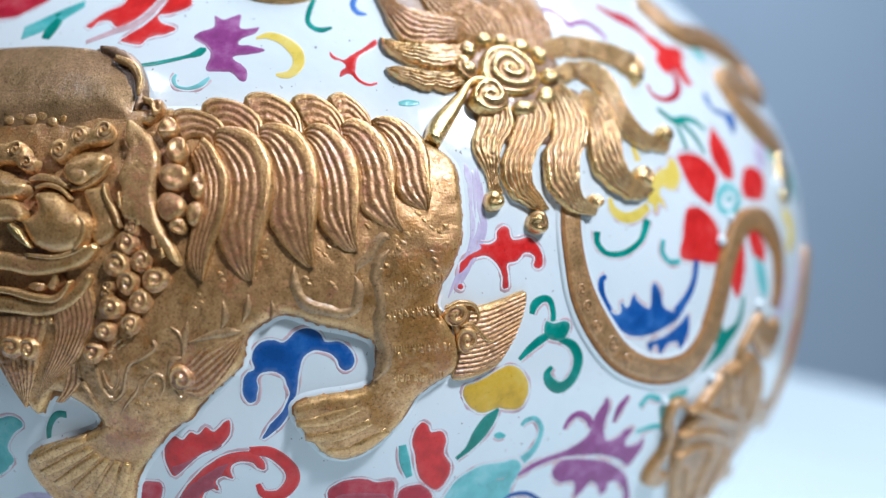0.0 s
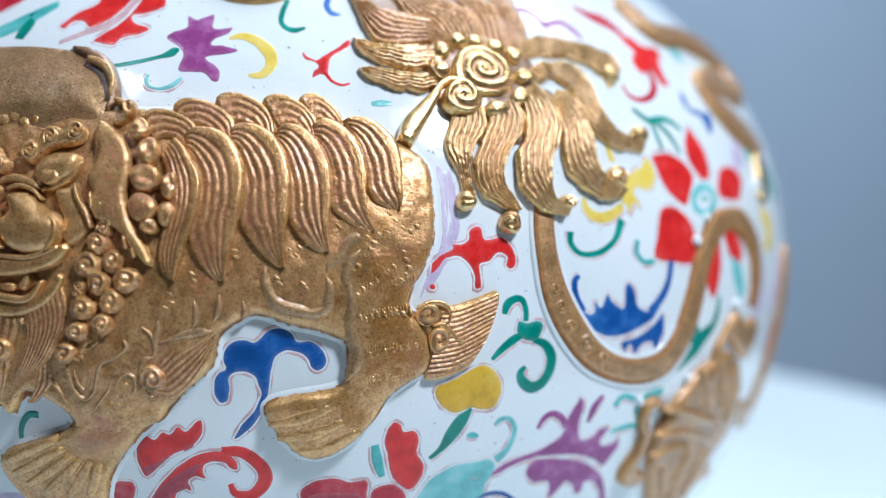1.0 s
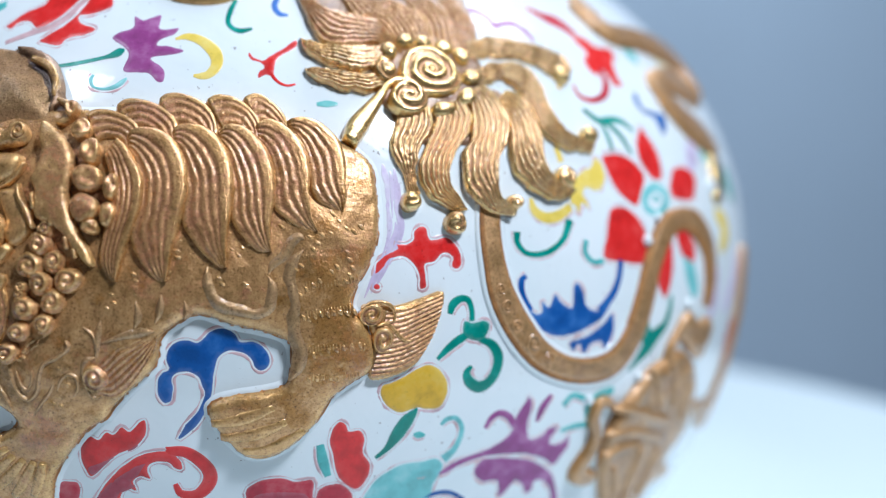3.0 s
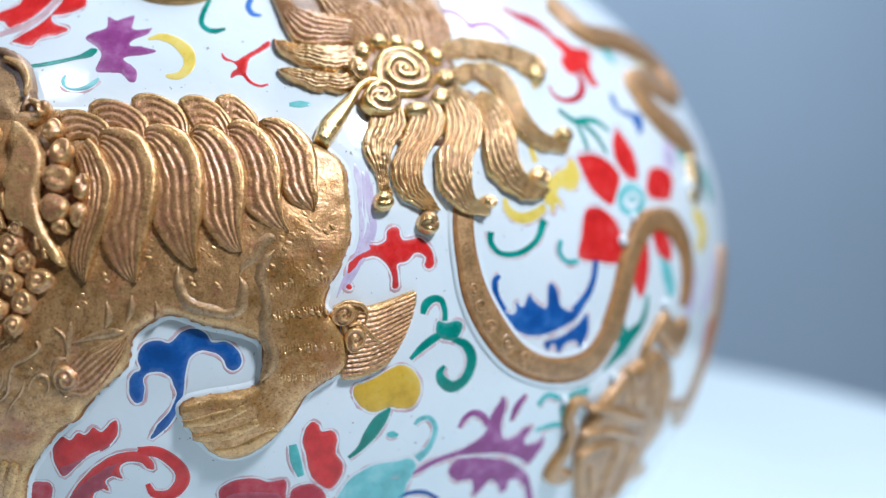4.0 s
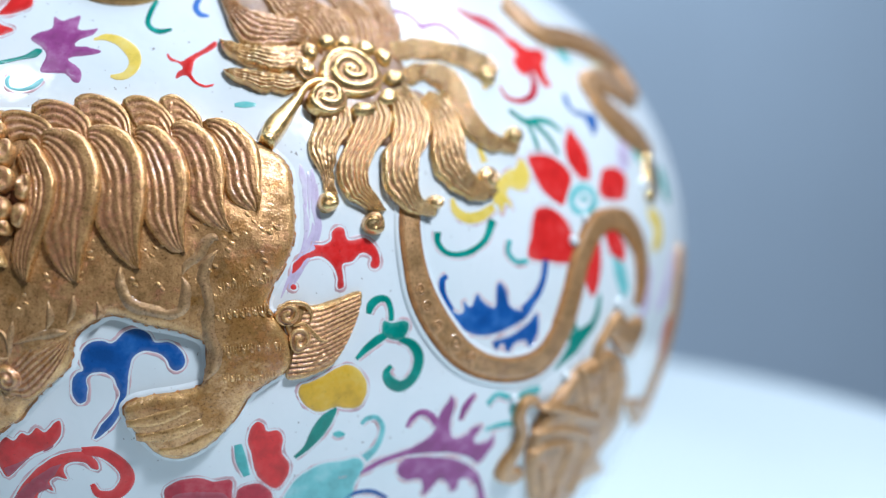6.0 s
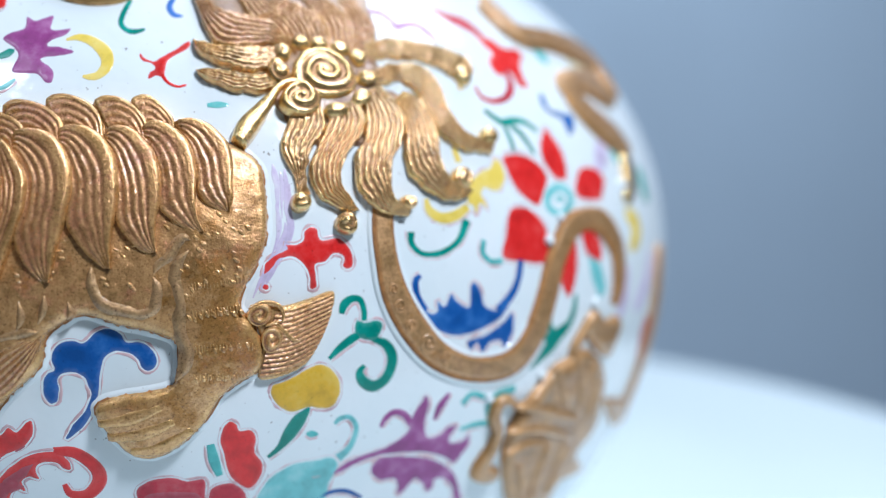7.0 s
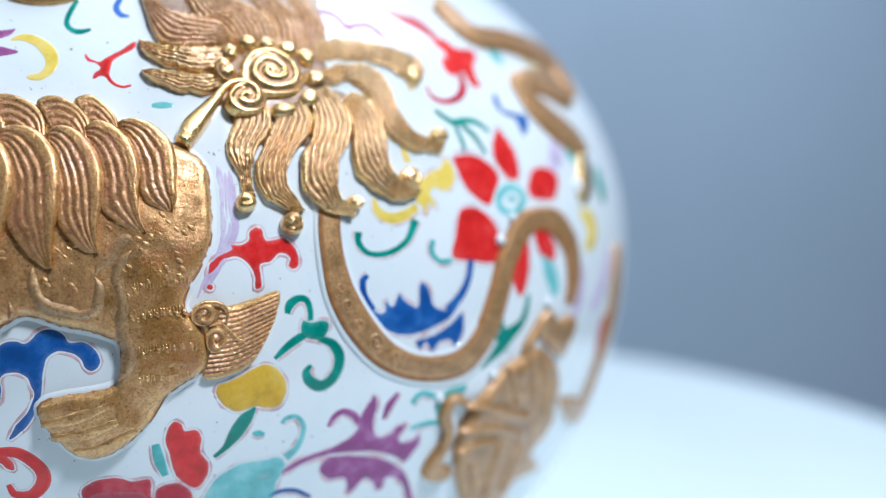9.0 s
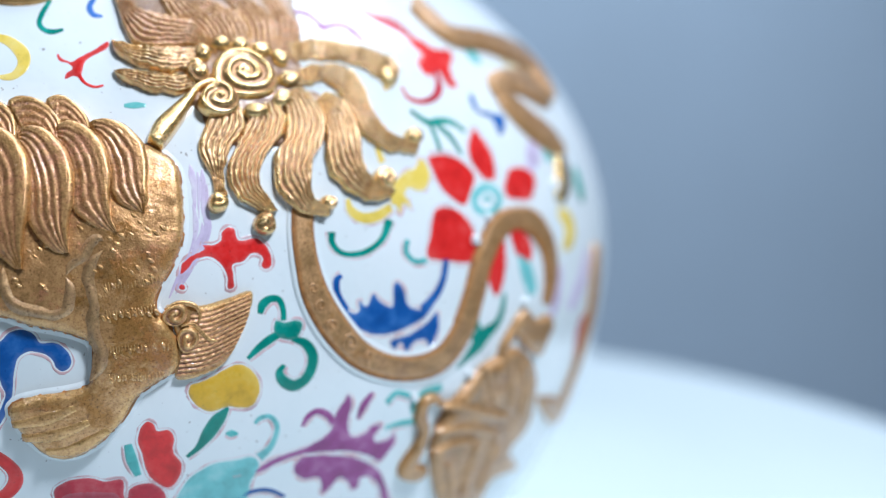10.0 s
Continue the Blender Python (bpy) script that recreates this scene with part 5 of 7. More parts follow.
ribbon("tuft_stem", [(4.44, 0.33, 0.04), (4.63, 0.36, 0.07), (4.77, 0.23, 0.09), (4.93, 0.06, 0.08), (5.08, 0.01, 0.04)], GOLD, lion, 0.13, 0.05)
ribbon("toe", [(1.52, -1.29, 0.13), (2.07, -1.2, 0.26), (2.67, -0.99, 0.15)], GOLD, lion, 0.15, 0.08, over=LION_LUMPS)
ribbon("toe", [(1.67, -1.55, 0.13), (2.27, -1.49, 0.26), (2.87, -1.26, 0.15)], GOLD, lion, 0.15, 0.08, over=LION_LUMPS)
ribbon("toe", [(2.02, -1.82, 0.13), (2.57, -1.79, 0.27), (3.17, -1.44, 0.16)], GOLD, lion, 0.15, 0.08, over=LION_LUMPS)
ribbon("toe", [(-2.21, -1.6, 0.13), (-2.77, -1.86, 0.24), (-3.33, -2.14, 0.16)], GOLD, lion, 0.13, 0.11, over=LION_LUMPS)
ribbon("toe", [(-2.1, -1.76, 0.13), (-2.61, -2.05, 0.24), (-3.28, -2.4, 0.16)], GOLD, lion, 0.13, 0.11, over=LION_LUMPS)
ribbon("toe", [(-2, -1.88, 0.13), (-2.44, -2.23, 0.24), (-3.02, -2.59, 0.16)], GOLD, lion, 0.13, 0.11, over=LION_LUMPS)
ribbon("toe", [(-1.82, -1.94, 0.13), (-2.19, -2.32, 0.24), (-2.68, -2.73, 0.16)], GOLD, lion, 0.13, 0.11, over=LION_LUMPS)
ribbon("toe", [(-1.64, -1.96, 0.13), (-1.89, -2.37, 0.24), (-2.21, -2.76, 0.16)], GOLD, lion, 0.13, 0.11, over=LION_LUMPS)
ribbon("toe", [(-1.48, -1.99, 0.13), (-1.64, -2.39, 0.24), (-1.8, -2.73, 0.16)], GOLD, lion, 0.13, 0.11, over=LION_LUMPS)

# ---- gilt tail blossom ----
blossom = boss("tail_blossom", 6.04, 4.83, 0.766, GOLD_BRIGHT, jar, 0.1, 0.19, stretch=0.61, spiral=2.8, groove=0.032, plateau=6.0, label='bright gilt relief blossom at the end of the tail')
patch("calyx", [(4.91, 5.24), (5.45, 5.62), (6.27, 5.74), (7.06, 5.54), (7.49, 5.06), (7.18, 4.34), (6.51, 3.96), (5.77, 3.96), (5.15, 4.06), (4.81, 4.46)], GOLD_WORN, blossom, 0, 0.1, bevel=0.25, step=0.08, rough=0.04)
ribbon("tail_stem", [(4.1, 3.51, 0.31), (4.28, 3.79, 0.41), (4.55, 4.06, 0.33), (4.82, 4.33, 0.21), (5.02, 4.54, 0.15), (5.26, 4.64, 0.13), (5.55, 4.61, 0.1), (5.72, 4.5, 0.05)], GOLD_BRIGHT, blossom, 0.06, 0.26)
patch("petal_ground", [(3.49, 6.83), (3.58, 5.98), (3.86, 5.55), (5.2, 5.47), (7.26, 5.31), (7.72, 5.71), (7.84, 6.36), (7.86, 7.08)], GOLD_WORN, blossom, 0, 0.05, bevel=0.1, step=0.1, rough=0.03)
patch("petal_ground", [(5.11, 4.25), (5.12, 3.91), (5.72, 3.49), (6.53, 3.49), (7.34, 3.48), (7.89, 3.87), (8.05, 4.39), (7.07, 4.71), (5.51, 4.47)], GOLD_WORN, blossom, 0, 0.04, bevel=0.1, step=0.1, rough=0.03)
boss("curl", 5.42, 4.32, 0.423, GOLD_BRIGHT, blossom, 0.15, 0.19, stretch=0.78, spiral=1.8, groove=0.024, plateau=5.0)
boss("seed", 5.22, 5.22, 0.212, GOLD_BRIGHT, blossom, 0.1, 0.18, stretch=0.77, plateau=2.8, turn=0)
boss("seed", 5.64, 5.41, 0.220, GOLD_BRIGHT, blossom, 0.1, 0.18, stretch=0.65, plateau=2.8, turn=0)
boss("seed", 6.06, 5.4, 0.237, GOLD_BRIGHT, blossom, 0.1, 0.18, stretch=0.56, plateau=2.8, turn=0)
boss("seed", 6.53, 5.32, 0.241, GOLD_BRIGHT, blossom, 0.1, 0.18, stretch=0.60, plateau=2.8, turn=0)
boss("seed", 6.92, 5.16, 0.217, GOLD_BRIGHT, blossom, 0.1, 0.18, stretch=0.72, plateau=2.8, turn=0)
boss("seed", 7.01, 4.75, 0.278, GOLD_BRIGHT, blossom, 0.1, 0.18, stretch=0.52, plateau=2.8, turn=0)
boss("seed", 6.76, 4.37, 0.267, GOLD_BRIGHT, blossom, 0.1, 0.18, stretch=0.62, plateau=2.8, turn=25)
boss("seed", 6.15, 4.13, 0.302, GOLD_BRIGHT, blossom, 0.1, 0.18, stretch=0.46, plateau=2.8, turn=0)
boss("seed", 5.06, 4.86, 0.265, GOLD_BRIGHT, blossom, 0.1, 0.17, stretch=0.89, plateau=3.4, spiral=1.8, groove=0.008)
petal([(5.31, 4.19), (5.13, 3.99), (4.97, 3.63), (4.98, 3.31), (5.13, 2.96), (5.18, 2.75), (5.23, 2.62)], [(5.89, 4.2), (5.92, 4), (5.83, 3.76), (5.58, 3.51), (5.45, 3.24), (5.37, 2.9), (5.4, 2.62)], 0.05, 5)
petal([(6.03, 4.23), (5.94, 3.96), (5.64, 3.47), (5.47, 3.19), (5.47, 2.82), (5.63, 2.53), (5.93, 2.37), (6.19, 2.29)], [(6.64, 4.29), (6.78, 4.04), (6.68, 3.74), (6.34, 3.43), (6.11, 3.15), (6.06, 2.87), (6.14, 2.59), (6.31, 2.31)], 0.09, 6)
petal([(6.72, 4.43), (6.78, 4.08), (6.63, 3.59), (6.4, 3.34), (6.32, 2.92), (6.47, 2.57), (6.69, 2.34), (7.02, 2.21), (7.34, 2.15)], [(7.21, 4.6), (7.48, 4.28), (7.61, 3.94), (7.48, 3.54), (7.2, 3.26), (7.06, 2.84), (7.08, 2.55), (7.21, 2.43), (7.38, 2.32)], 0.14, 6)
petal([(7.49, 4.32), (7.62, 3.93), (7.52, 3.38), (7.54, 3.02), (7.79, 2.71), (8.18, 2.49), (8.52, 2.42), (8.83, 2.48)], [(7.77, 4.52), (8.24, 4.31), (8.37, 3.75), (8.29, 3.18), (8.44, 2.84), (8.64, 2.75), (8.79, 2.66), (8.94, 2.59)], 0.1, 6)
petal([(7.23, 4.64), (7.87, 4.77), (8.21, 4.55), (8.34, 4.13), (8.55, 3.66), (9.05, 3.41), (9.75, 3.34)], [(7.19, 4.92), (7.78, 5.11), (8.5, 5.09), (8.83, 4.75), (8.83, 4.27), (9.04, 3.82), (9.48, 3.61), (9.94, 3.65)], 0.06, 6)
petal([(7.21, 5.18), (8.01, 5.26), (8.86, 5.15), (9.28, 4.97), (9.63, 4.72)], [(7.2, 5.51), (8.05, 5.66), (9.26, 5.55), (10.02, 5.33), (10.05, 5.02)], 0.02, 5)
petal([(4.99, 4.84), (4.76, 4.84), (4.16, 4.86), (3.58, 4.93), (3.38, 4.9)], [(4.95, 4.54), (4.67, 4.5), (4.22, 4.51), (3.77, 4.61), (3.47, 4.77), (3.38, 4.88)], 0.05, 4)
petal([(5.22, 5.34), (5.01, 5.37), (4.41, 5.38), (3.85, 5.36), (3.53, 5.44), (3.33, 5.47)], [(5.06, 4.89), (4.8, 4.89), (4.36, 4.86), (3.98, 4.99), (3.63, 5.09), (3.45, 5.24), (3.34, 5.45)], 0.07, 5)
petal([(5.53, 5.26), (5.25, 5.46), (4.62, 5.39), (4.12, 5.39), (3.81, 5.47), (3.6, 5.81), (3.49, 6.2), (3.39, 6.56)], [(5.57, 5.44), (5.29, 5.55), (5.09, 5.79), (4.6, 5.92), (4.01, 6.01), (3.71, 6.21), (3.63, 6.56)], 0.09, 6, GOLD, 0.05)
petal([(5.44, 5.26), (5.35, 5.57), (5.06, 5.88), (4.66, 5.98), (4.52, 6.26), (4.41, 6.63)], [(6.4, 5.27), (6.35, 5.59), (6.35, 5.89), (6.14, 6.13), (5.69, 6.32), (5.33, 6.67)], 0.06, 8, GOLD, 0.05)
petal([(6.41, 5.27), (6.41, 5.61), (6.42, 5.92), (6.23, 6.2), (6.02, 6.46), (5.84, 6.73)], [(6.99, 5.22), (6.93, 5.47), (7.04, 5.9), (6.94, 6.16), (6.69, 6.39), (6.42, 6.76)], 0.03, 4, GOLD, 0.05)
petal([(6.99, 5.21), (6.97, 5.49), (7.1, 5.9), (7.07, 6.22), (6.99, 6.51), (6.92, 6.82)], [(7.33, 5.11), (7.19, 5.33), (7.55, 5.66), (7.68, 5.93), (7.52, 6.22), (7.42, 6.85)], 0, 4, GOLD, 0.05)
boss("petal_tip", 5.22, 2.5, 0.215, GOLD_BRIGHT, blossom, 0.05, 0.2, stretch=0.86, plateau=3.0)
boss("petal_tip", 6.07, 2.09, 0.234, GOLD_BRIGHT, blossom, 0.05, 0.2, stretch=0.90, spiral=1.0, groove=0.012, plateau=3.4)
boss("petal_tip", 7.38, 2.41, 0.172, GOLD_BRIGHT, blossom, 0.12, 0.14, stretch=0.88, spiral=1.2, groove=0.012, plateau=3.6)
boss("petal_tip", 8.76, 2.84, 0.255, GOLD_BRIGHT, blossom, 0.1, 0.16, stretch=0.85, spiral=1.4, groove=0.014, plateau=3.6)
boss("petal_tip", 9.78, 3.67, 0.243, GOLD_BRIGHT, blossom, 0.06, 0.18, stretch=0.73, plateau=3.4)
boss("petal_tip", 9.66, 4.93, 0.253, GOLD_BRIGHT, blossom, 0.04, 0.16, stretch=0.76, plateau=3.4)

# ---- gilt tail loop ----
ribbon("worn_edge", [(6.92, 2.59, 0.46), (6.82, 2, 0.48), (6.85, 1.36, 0.5), (7, 0.7, 0.59), (7.37, 0.03, 0.62), (7.92, -0.58, 0.59), (8.65, -0.96, 0.55), (9.46, -1.08, 0.61), (10.08, -0.93, 0.68), (10.57, -0.41, 0.7), (10.91, 0.29, 0.67), (11.22, 1, 0.64), (11.81, 1.63, 0.63), (12.58, 1.82, 0.52), (13.33, 1.60, 0.72), (13.84, 1.03, 0.72), (13.92, 0.27, 0.66), (13.68, -0.33, 0.4)], RUST, jar, 0, 0.072, round_=5.0)
ribbon("slip_edge", [(6.92, 2.57, 0.67), (6.83, 1.99, 0.68), (6.85, 1.35, 0.7), (7, 0.69, 0.78), (7.37, 0.01, 0.82), (7.93, -0.6, 0.79), (8.66, -0.98, 0.75), (9.48, -1.11, 0.85), (10.1, -0.96, 0.97), (10.59, -0.43, 0.99)], GLAZE, jar, 0, 0.045, round_=1.6)
tail = ribbon("tail_loop", [(6.94, 2.61, 0.36), (6.84, 2.03, 0.38), (6.86, 1.39, 0.4), (7.01, 0.73, 0.48), (7.38, 0.05, 0.52), (7.94, -0.56, 0.49), (8.66, -0.93, 0.45), (9.47, -1.06, 0.49), (10.09, -0.91, 0.53), (10.58, -0.38, 0.54), (10.92, 0.32, 0.51), (11.24, 1.02, 0.47), (11.83, 1.65, 0.47), (12.61, 1.85, 0.4), (13.36, 1.62, 0.56), (13.86, 1.06, 0.56), (13.94, 0.3, 0.50), (13.7, -0.3, 0.24)], GOLD_FLAT, jar, 0, 0.085, round_=6.0, label='flat gilt looping tail')
boss("tail_curl", 6.94, 0.82, 0.124, GOLD_FLAT, tail, 0.084, 0.01, spiral=1.8, groove=0.022, sink=0.01, plateau=6.0)
boss("tail_curl", 7.07, 0.50, 0.137, GOLD_FLAT, tail, 0.084, 0.01, spiral=1.8, groove=0.022, sink=0.01, plateau=6.0)
boss("tail_curl", 7.30, 0.10, 0.140, GOLD_FLAT, tail, 0.084, 0.01, spiral=1.8, groove=0.022, sink=0.01, plateau=6.0)
boss("tail_curl", 7.70, -0.30, 0.217, GOLD_FLAT, tail, 0.084, 0.01, spiral=1.8, groove=0.022, sink=0.01, plateau=6.0)
boss("tail_curl", 8.09, -0.63, 0.138, GOLD_FLAT, tail, 0.084, 0.01, spiral=1.8, groove=0.022, sink=0.01, plateau=6.0)

# ---- enamel painting: upper left field ----
painted("purple_blossom", [(-0.66, 5.47), (-0.56, 5.61), (-0.28, 5.7), (-0.3, 5.93), (-0.09, 5.86), (0.11, 5.92), (0.3, 5.95), (0.31, 5.7), (0.52, 5.68), (0.73, 5.71), (0.66, 5.57), (0.39, 5.46), (0.33, 5.37), (0.59, 5.35), (0.9, 5.26), (0.74, 5.18), (0.4, 5.14), (0.25, 5.1), (0.43, 4.99), (0.57, 4.84), (0.55, 4.66), (0.4, 4.68), (0.24, 4.81), (0.01, 4.83), (-0.26, 4.85), (-0.28, 4.99), (-0.24, 5.15), (-0.37, 5.31)], PURPLE, jar, rim=0)
stroke("teal_stem", [(-1.73, 4.95, 0.06), (-1.43, 4.98, 0.08), (-1.09, 5.04, 0.08), (-0.72, 5.12, 0.08), (-0.56, 5.17, 0.14), (-0.44, 5.22, 0.17), (-0.34, 5.26, 0.06)], GREEN, jar, rim=False)
stroke("pale_curl", [(-0.87, 4.79, 0.06), (-0.9, 4.69, 0.09), (-0.81, 4.57, 0.05), (-0.6, 4.53, 0.05), (-0.4, 4.57, 0.09), (-0.27, 4.65, 0.1), (-0.18, 4.73, 0.05)], TURQUOISE_PALE, jar)
stroke("yellow_crescent", [(0.68, 5.48, 0.05), (0.94, 5.53, 0.14), (1.26, 5.44, 0.2), (1.54, 5.22, 0.27), (1.59, 5, 0.25), (1.45, 4.82, 0.17), (1.28, 4.78, 0.12), (1.14, 4.79, 0.05)], YELLOW_PALE, jar, rim=False)
stroke("teal_curl", [(1.93, 6.31, 0.11), (1.81, 6.04, 0.13), (1.78, 5.83, 0.12), (1.9, 5.7, 0.1), (2.09, 5.66, 0.11), (2.31, 5.71, 0.06)], GREEN, jar, rim=False)
stroke("blue_curl", [(2.93, 6.41, 0.11), (2.82, 6.19, 0.15), (2.92, 6.03, 0.12), (3.12, 6, 0.05)], BLUE_PALE, jar, rim=False)
painted("red_sprig", [(2.24, 5.25), (2.33, 5.17), (2.53, 5.1), (2.73, 5.21), (2.94, 5.32), (3.24, 5.5), (3.26, 5.37), (3.01, 5.22), (2.82, 5.1), (2.76, 4.91), (2.74, 4.78), (2.59, 4.8), (2.42, 4.75), (2.45, 4.88), (2.55, 4.96), (2.47, 5.05), (2.3, 5.09), (2.22, 5.17)], RED, jar, rim=0)
stroke("red_tendril", [(2.68, 4.86, 0.09), (2.81, 4.7, 0.06), (3, 4.62, 0.05), (3.18, 4.65, 0.04)], RED, jar, rim=False)
painted("red_leaf", [(-7.72, 6.8), (-5.63, 6.69), (-4.64, 6.4), (-5.02, 6.12), (-5.53, 5.93), (-6.59, 6.06)], ROSE, jar)
stroke("teal_sprig", [(-4.83, 5.62, 0.3), (-4.41, 5.78, 0.34), (-4.01, 5.98, 0.3), (-3.57, 6.21, 0.17)], TURQUOISE, jar, rim=False)
stroke("green_sprig", [(-4.13, 5.49, 0.24), (-4.1, 5.78, 0.38), (-4.12, 6.05, 0.31)], GREEN, jar, rim=False)
painted("red_leaf", [(-3.26, 5.73), (-3.14, 5.85), (-2.93, 6.03), (-2.56, 6.2), (-2.45, 6.48), (-1.58, 6.55), (-1.76, 6.22), (-1.97, 5.96), (-2.22, 5.77), (-2.48, 5.69), (-2.7, 5.82), (-2.97, 5.8), (-3.08, 5.69)], RED, jar)
painted("red_leaf", [(-2.29, 5.43), (-2.14, 5.56), (-1.78, 5.81), (-1.54, 6.18), (-1.46, 6.53), (-1.07, 6.46), (-0.88, 6.16), (-1.09, 6.02), (-1.4, 5.95), (-1.59, 5.93), (-1.46, 5.79), (-1.18, 5.72), (-1.09, 5.65), (-1.25, 5.56), (-1.49, 5.51), (-1.66, 5.47), (-1.8, 5.34), (-2, 5.36)], RED, jar)
stroke("stem", [(-3.07, 5.41, 0.09), (-2.57, 5.59, 0.12), (-2.05, 5.77, 0.14), (-1.72, 6.07, 0.15), (-1.53, 6.5, 0.12)], PINK, jar, rim=False)
stroke("turquoise_sprig", [(3.57, 4.28, 0.07), (3.78, 4.29, 0.13), (3.99, 4.29, 0.06)], TURQUOISE, jar, rim=False)
ribbon("gilt_scroll", [(-0.2, 6.66, 0.29), (0.66, 6.42, 0.41), (1.58, 6.41, 0.42), (2.4, 6.72, 0.3)], GOLD, jar, 0, 0.16)

# ---- enamel painting: middle field ----
painted("blue_cloud", [(1.44, 0.24), (1.58, 0.35), (1.78, 0.38), (1.96, 0.29), (2.06, 0.14), (2.3, 0.13), (2.48, -0.01), (2.56, -0.19), (2.53, -0.34), (2.39, -0.41), (2.28, -0.33), (2.23, -0.19), (2.09, -0.07), (1.86, -0.03), (1.69, -0.12), (1.6, -0.36), (1.55, -0.72), (1.45, -1.08), (1.23, -1.42), (0.89, -1.67), (1.05, -1.37), (1.28, -1.1), (1.4, -0.82), (1.36, -0.63), (1.3, -0.48), (1.15, -0.4), (0.94, -0.41), (0.86, -0.54), (0.87, -0.72), (0.82, -0.92), (0.69, -0.96), (0.6, -0.8), (0.6, -0.55), (0.69, -0.39), (0.81, -0.33), (0.76, -0.17), (0.8, 0.02), (0.95, 0.16), (1.15, 0.19), (1.31, 0.14)], BLUE, jar)
stroke("green_scroll", [(5.9, 0.43, 0.11), (5.96, 0.6, 0.18), (6.12, 0.7, 0.15), (6.28, 0.66, 0.13), (6.35, 0.46, 0.12), (6.35, 0.26, 0.12)], GREEN, jar)
painted("green_node", [(6.2, 0.28), (6.37, 0.23), (6.57, 0.26), (6.7, 0.22), (6.73, 0.1), (6.61, -0.12), (6.4, -0.12), (6.21, -0.03), (6.15, 0.1)], GREEN, jar, high=0.011)
stroke("green_scroll", [(5.65, -0.41, 0.08), (5.85, -0.23, 0.15), (6.07, -0.08, 0.18), (6.26, 0.01, 0.15)], GREEN, jar)
stroke("green_scroll", [(6.51, -0.1, 0.11), (6.78, -0.23, 0.19), (6.93, -0.48, 0.23), (6.9, -0.76, 0.23), (6.76, -0.97, 0.23), (6.54, -1.05, 0.24), (6.33, -0.92, 0.22), (6.26, -0.74, 0.16), (6.36, -0.61, 0.09)], GREEN, jar)
painted("yellow_fruit", [(4.55, -1.01), (4.58, -0.83), (4.76, -0.77), (5, -0.68), (5.27, -0.54), (5.49, -0.49), (5.72, -0.63), (5.87, -0.88), (5.87, -1.15), (5.74, -1.36), (5.51, -1.39), (5.27, -1.32), (4.98, -1.39), (4.72, -1.27)], YELLOW, jar, high=0.012)
stroke("green_bud", [(4.5, -2.27, 0.08), (4.72, -2.09, 0.14), (4.91, -1.82, 0.28), (5.08, -1.57, 0.28), (5.2, -1.43, 0.17), (5.28, -1.33, 0.05)], GREEN, jar)
stroke("turquoise_dot", [(5.23, -1.86, 0.05), (5.34, -1.88, 0.15), (5.47, -1.91, 0.05)], TURQUOISE, jar)
painted("red_dot", [(4.56, 1.01), (4.54, 0.97), (4.49, 0.96), (4.44, 0.98), (4.42, 1.02), (4.44, 1.06), (4.49, 1.08), (4.54, 1.06)], RED, jar)
painted("red_trefoil", [(5.38, 2.08), (5.51, 2.02), (5.58, 1.82), (5.91, 1.85), (6.13, 1.63), (6.18, 1.36), (6.07, 1.25), (5.96, 1.32), (5.99, 1.48), (5.8, 1.56), (5.64, 1.42), (5.44, 1.37), (5.44, 1.14), (5.44, 0.95), (5.31, 0.94), (5.31, 1.15), (5.23, 1.36), (5.02, 1.53), (4.76, 1.49), (4.58, 1.29), (4.45, 1.24), (4.53, 1.48), (4.77, 1.63), (4.91, 1.69), (4.88, 1.77), (5.09, 1.76), (5.23, 1.83), (5.26, 1.98)], RED, jar)
stroke("lilac_wash", [(4.94, 2.11, 0.03), (4.85, 1.74, 0.05), (4.66, 1.36, 0.11), (4.48, 1.02, 0.02)], LILAC, jar, rim=False, high=0.002)
stroke("lilac_wash", [(4.8, 2.54, 0.03), (4.78, 2.28, 0.07), (4.79, 2.05, 0.11), (4.74, 1.78, 0.01)], LILAC, jar, rim=False, high=0.0022)
stroke("lilac_wash", [(4.96, 3.08, 0.02), (5.01, 2.78, 0.07), (4.96, 2.42, 0.12), (4.98, 2.12, 0.01)], LILAC, jar, rim=False, high=0.0024)
stroke("lilac_wash", [(5, 2.4, 0.04), (5.02, 2.1, 0.13), (4.94, 1.76, 0.07), (4.75, 1.39, 0.01)], LILAC, jar, rim=False, high=0.0026)
stroke("lilac_wash", [(4.78, 3.18, 0.02), (4.82, 2.96, 0.08), (4.8, 2.68, 0.1), (4.8, 2.38, 0.02)], LILAC, jar, rim=False, high=0.0028)
stroke("lilac_wash", [(4.91, 2.16, 0.02), (4.9, 1.96, 0.11), (4.76, 1.71, 0.1), (4.68, 1.46, 0.02)], LILAC, jar, rim=False, high=0.003)
stroke("lilac_wash", [(4.75, 3.21, 0.02), (4.78, 3, 0.13), (4.8, 2.77, 0.07), (4.77, 2.49, 0.02)], LILAC, jar, rim=False, high=0.0032)
stroke("lilac_wash", [(4.98, 3.12, 0.04), (4.97, 2.81, 0.13), (4.95, 2.42, 0.07), (4.97, 2.1, 0.02)], LILAC, jar, rim=False, high=0.0034)
stroke("lilac_wash", [(4.78, 1.81, 0.02), (4.64, 1.46, 0.06), (4.48, 1.17, 0.09), (4.38, 0.9, 0.01)], LILAC, jar, rim=False, high=0.0036)
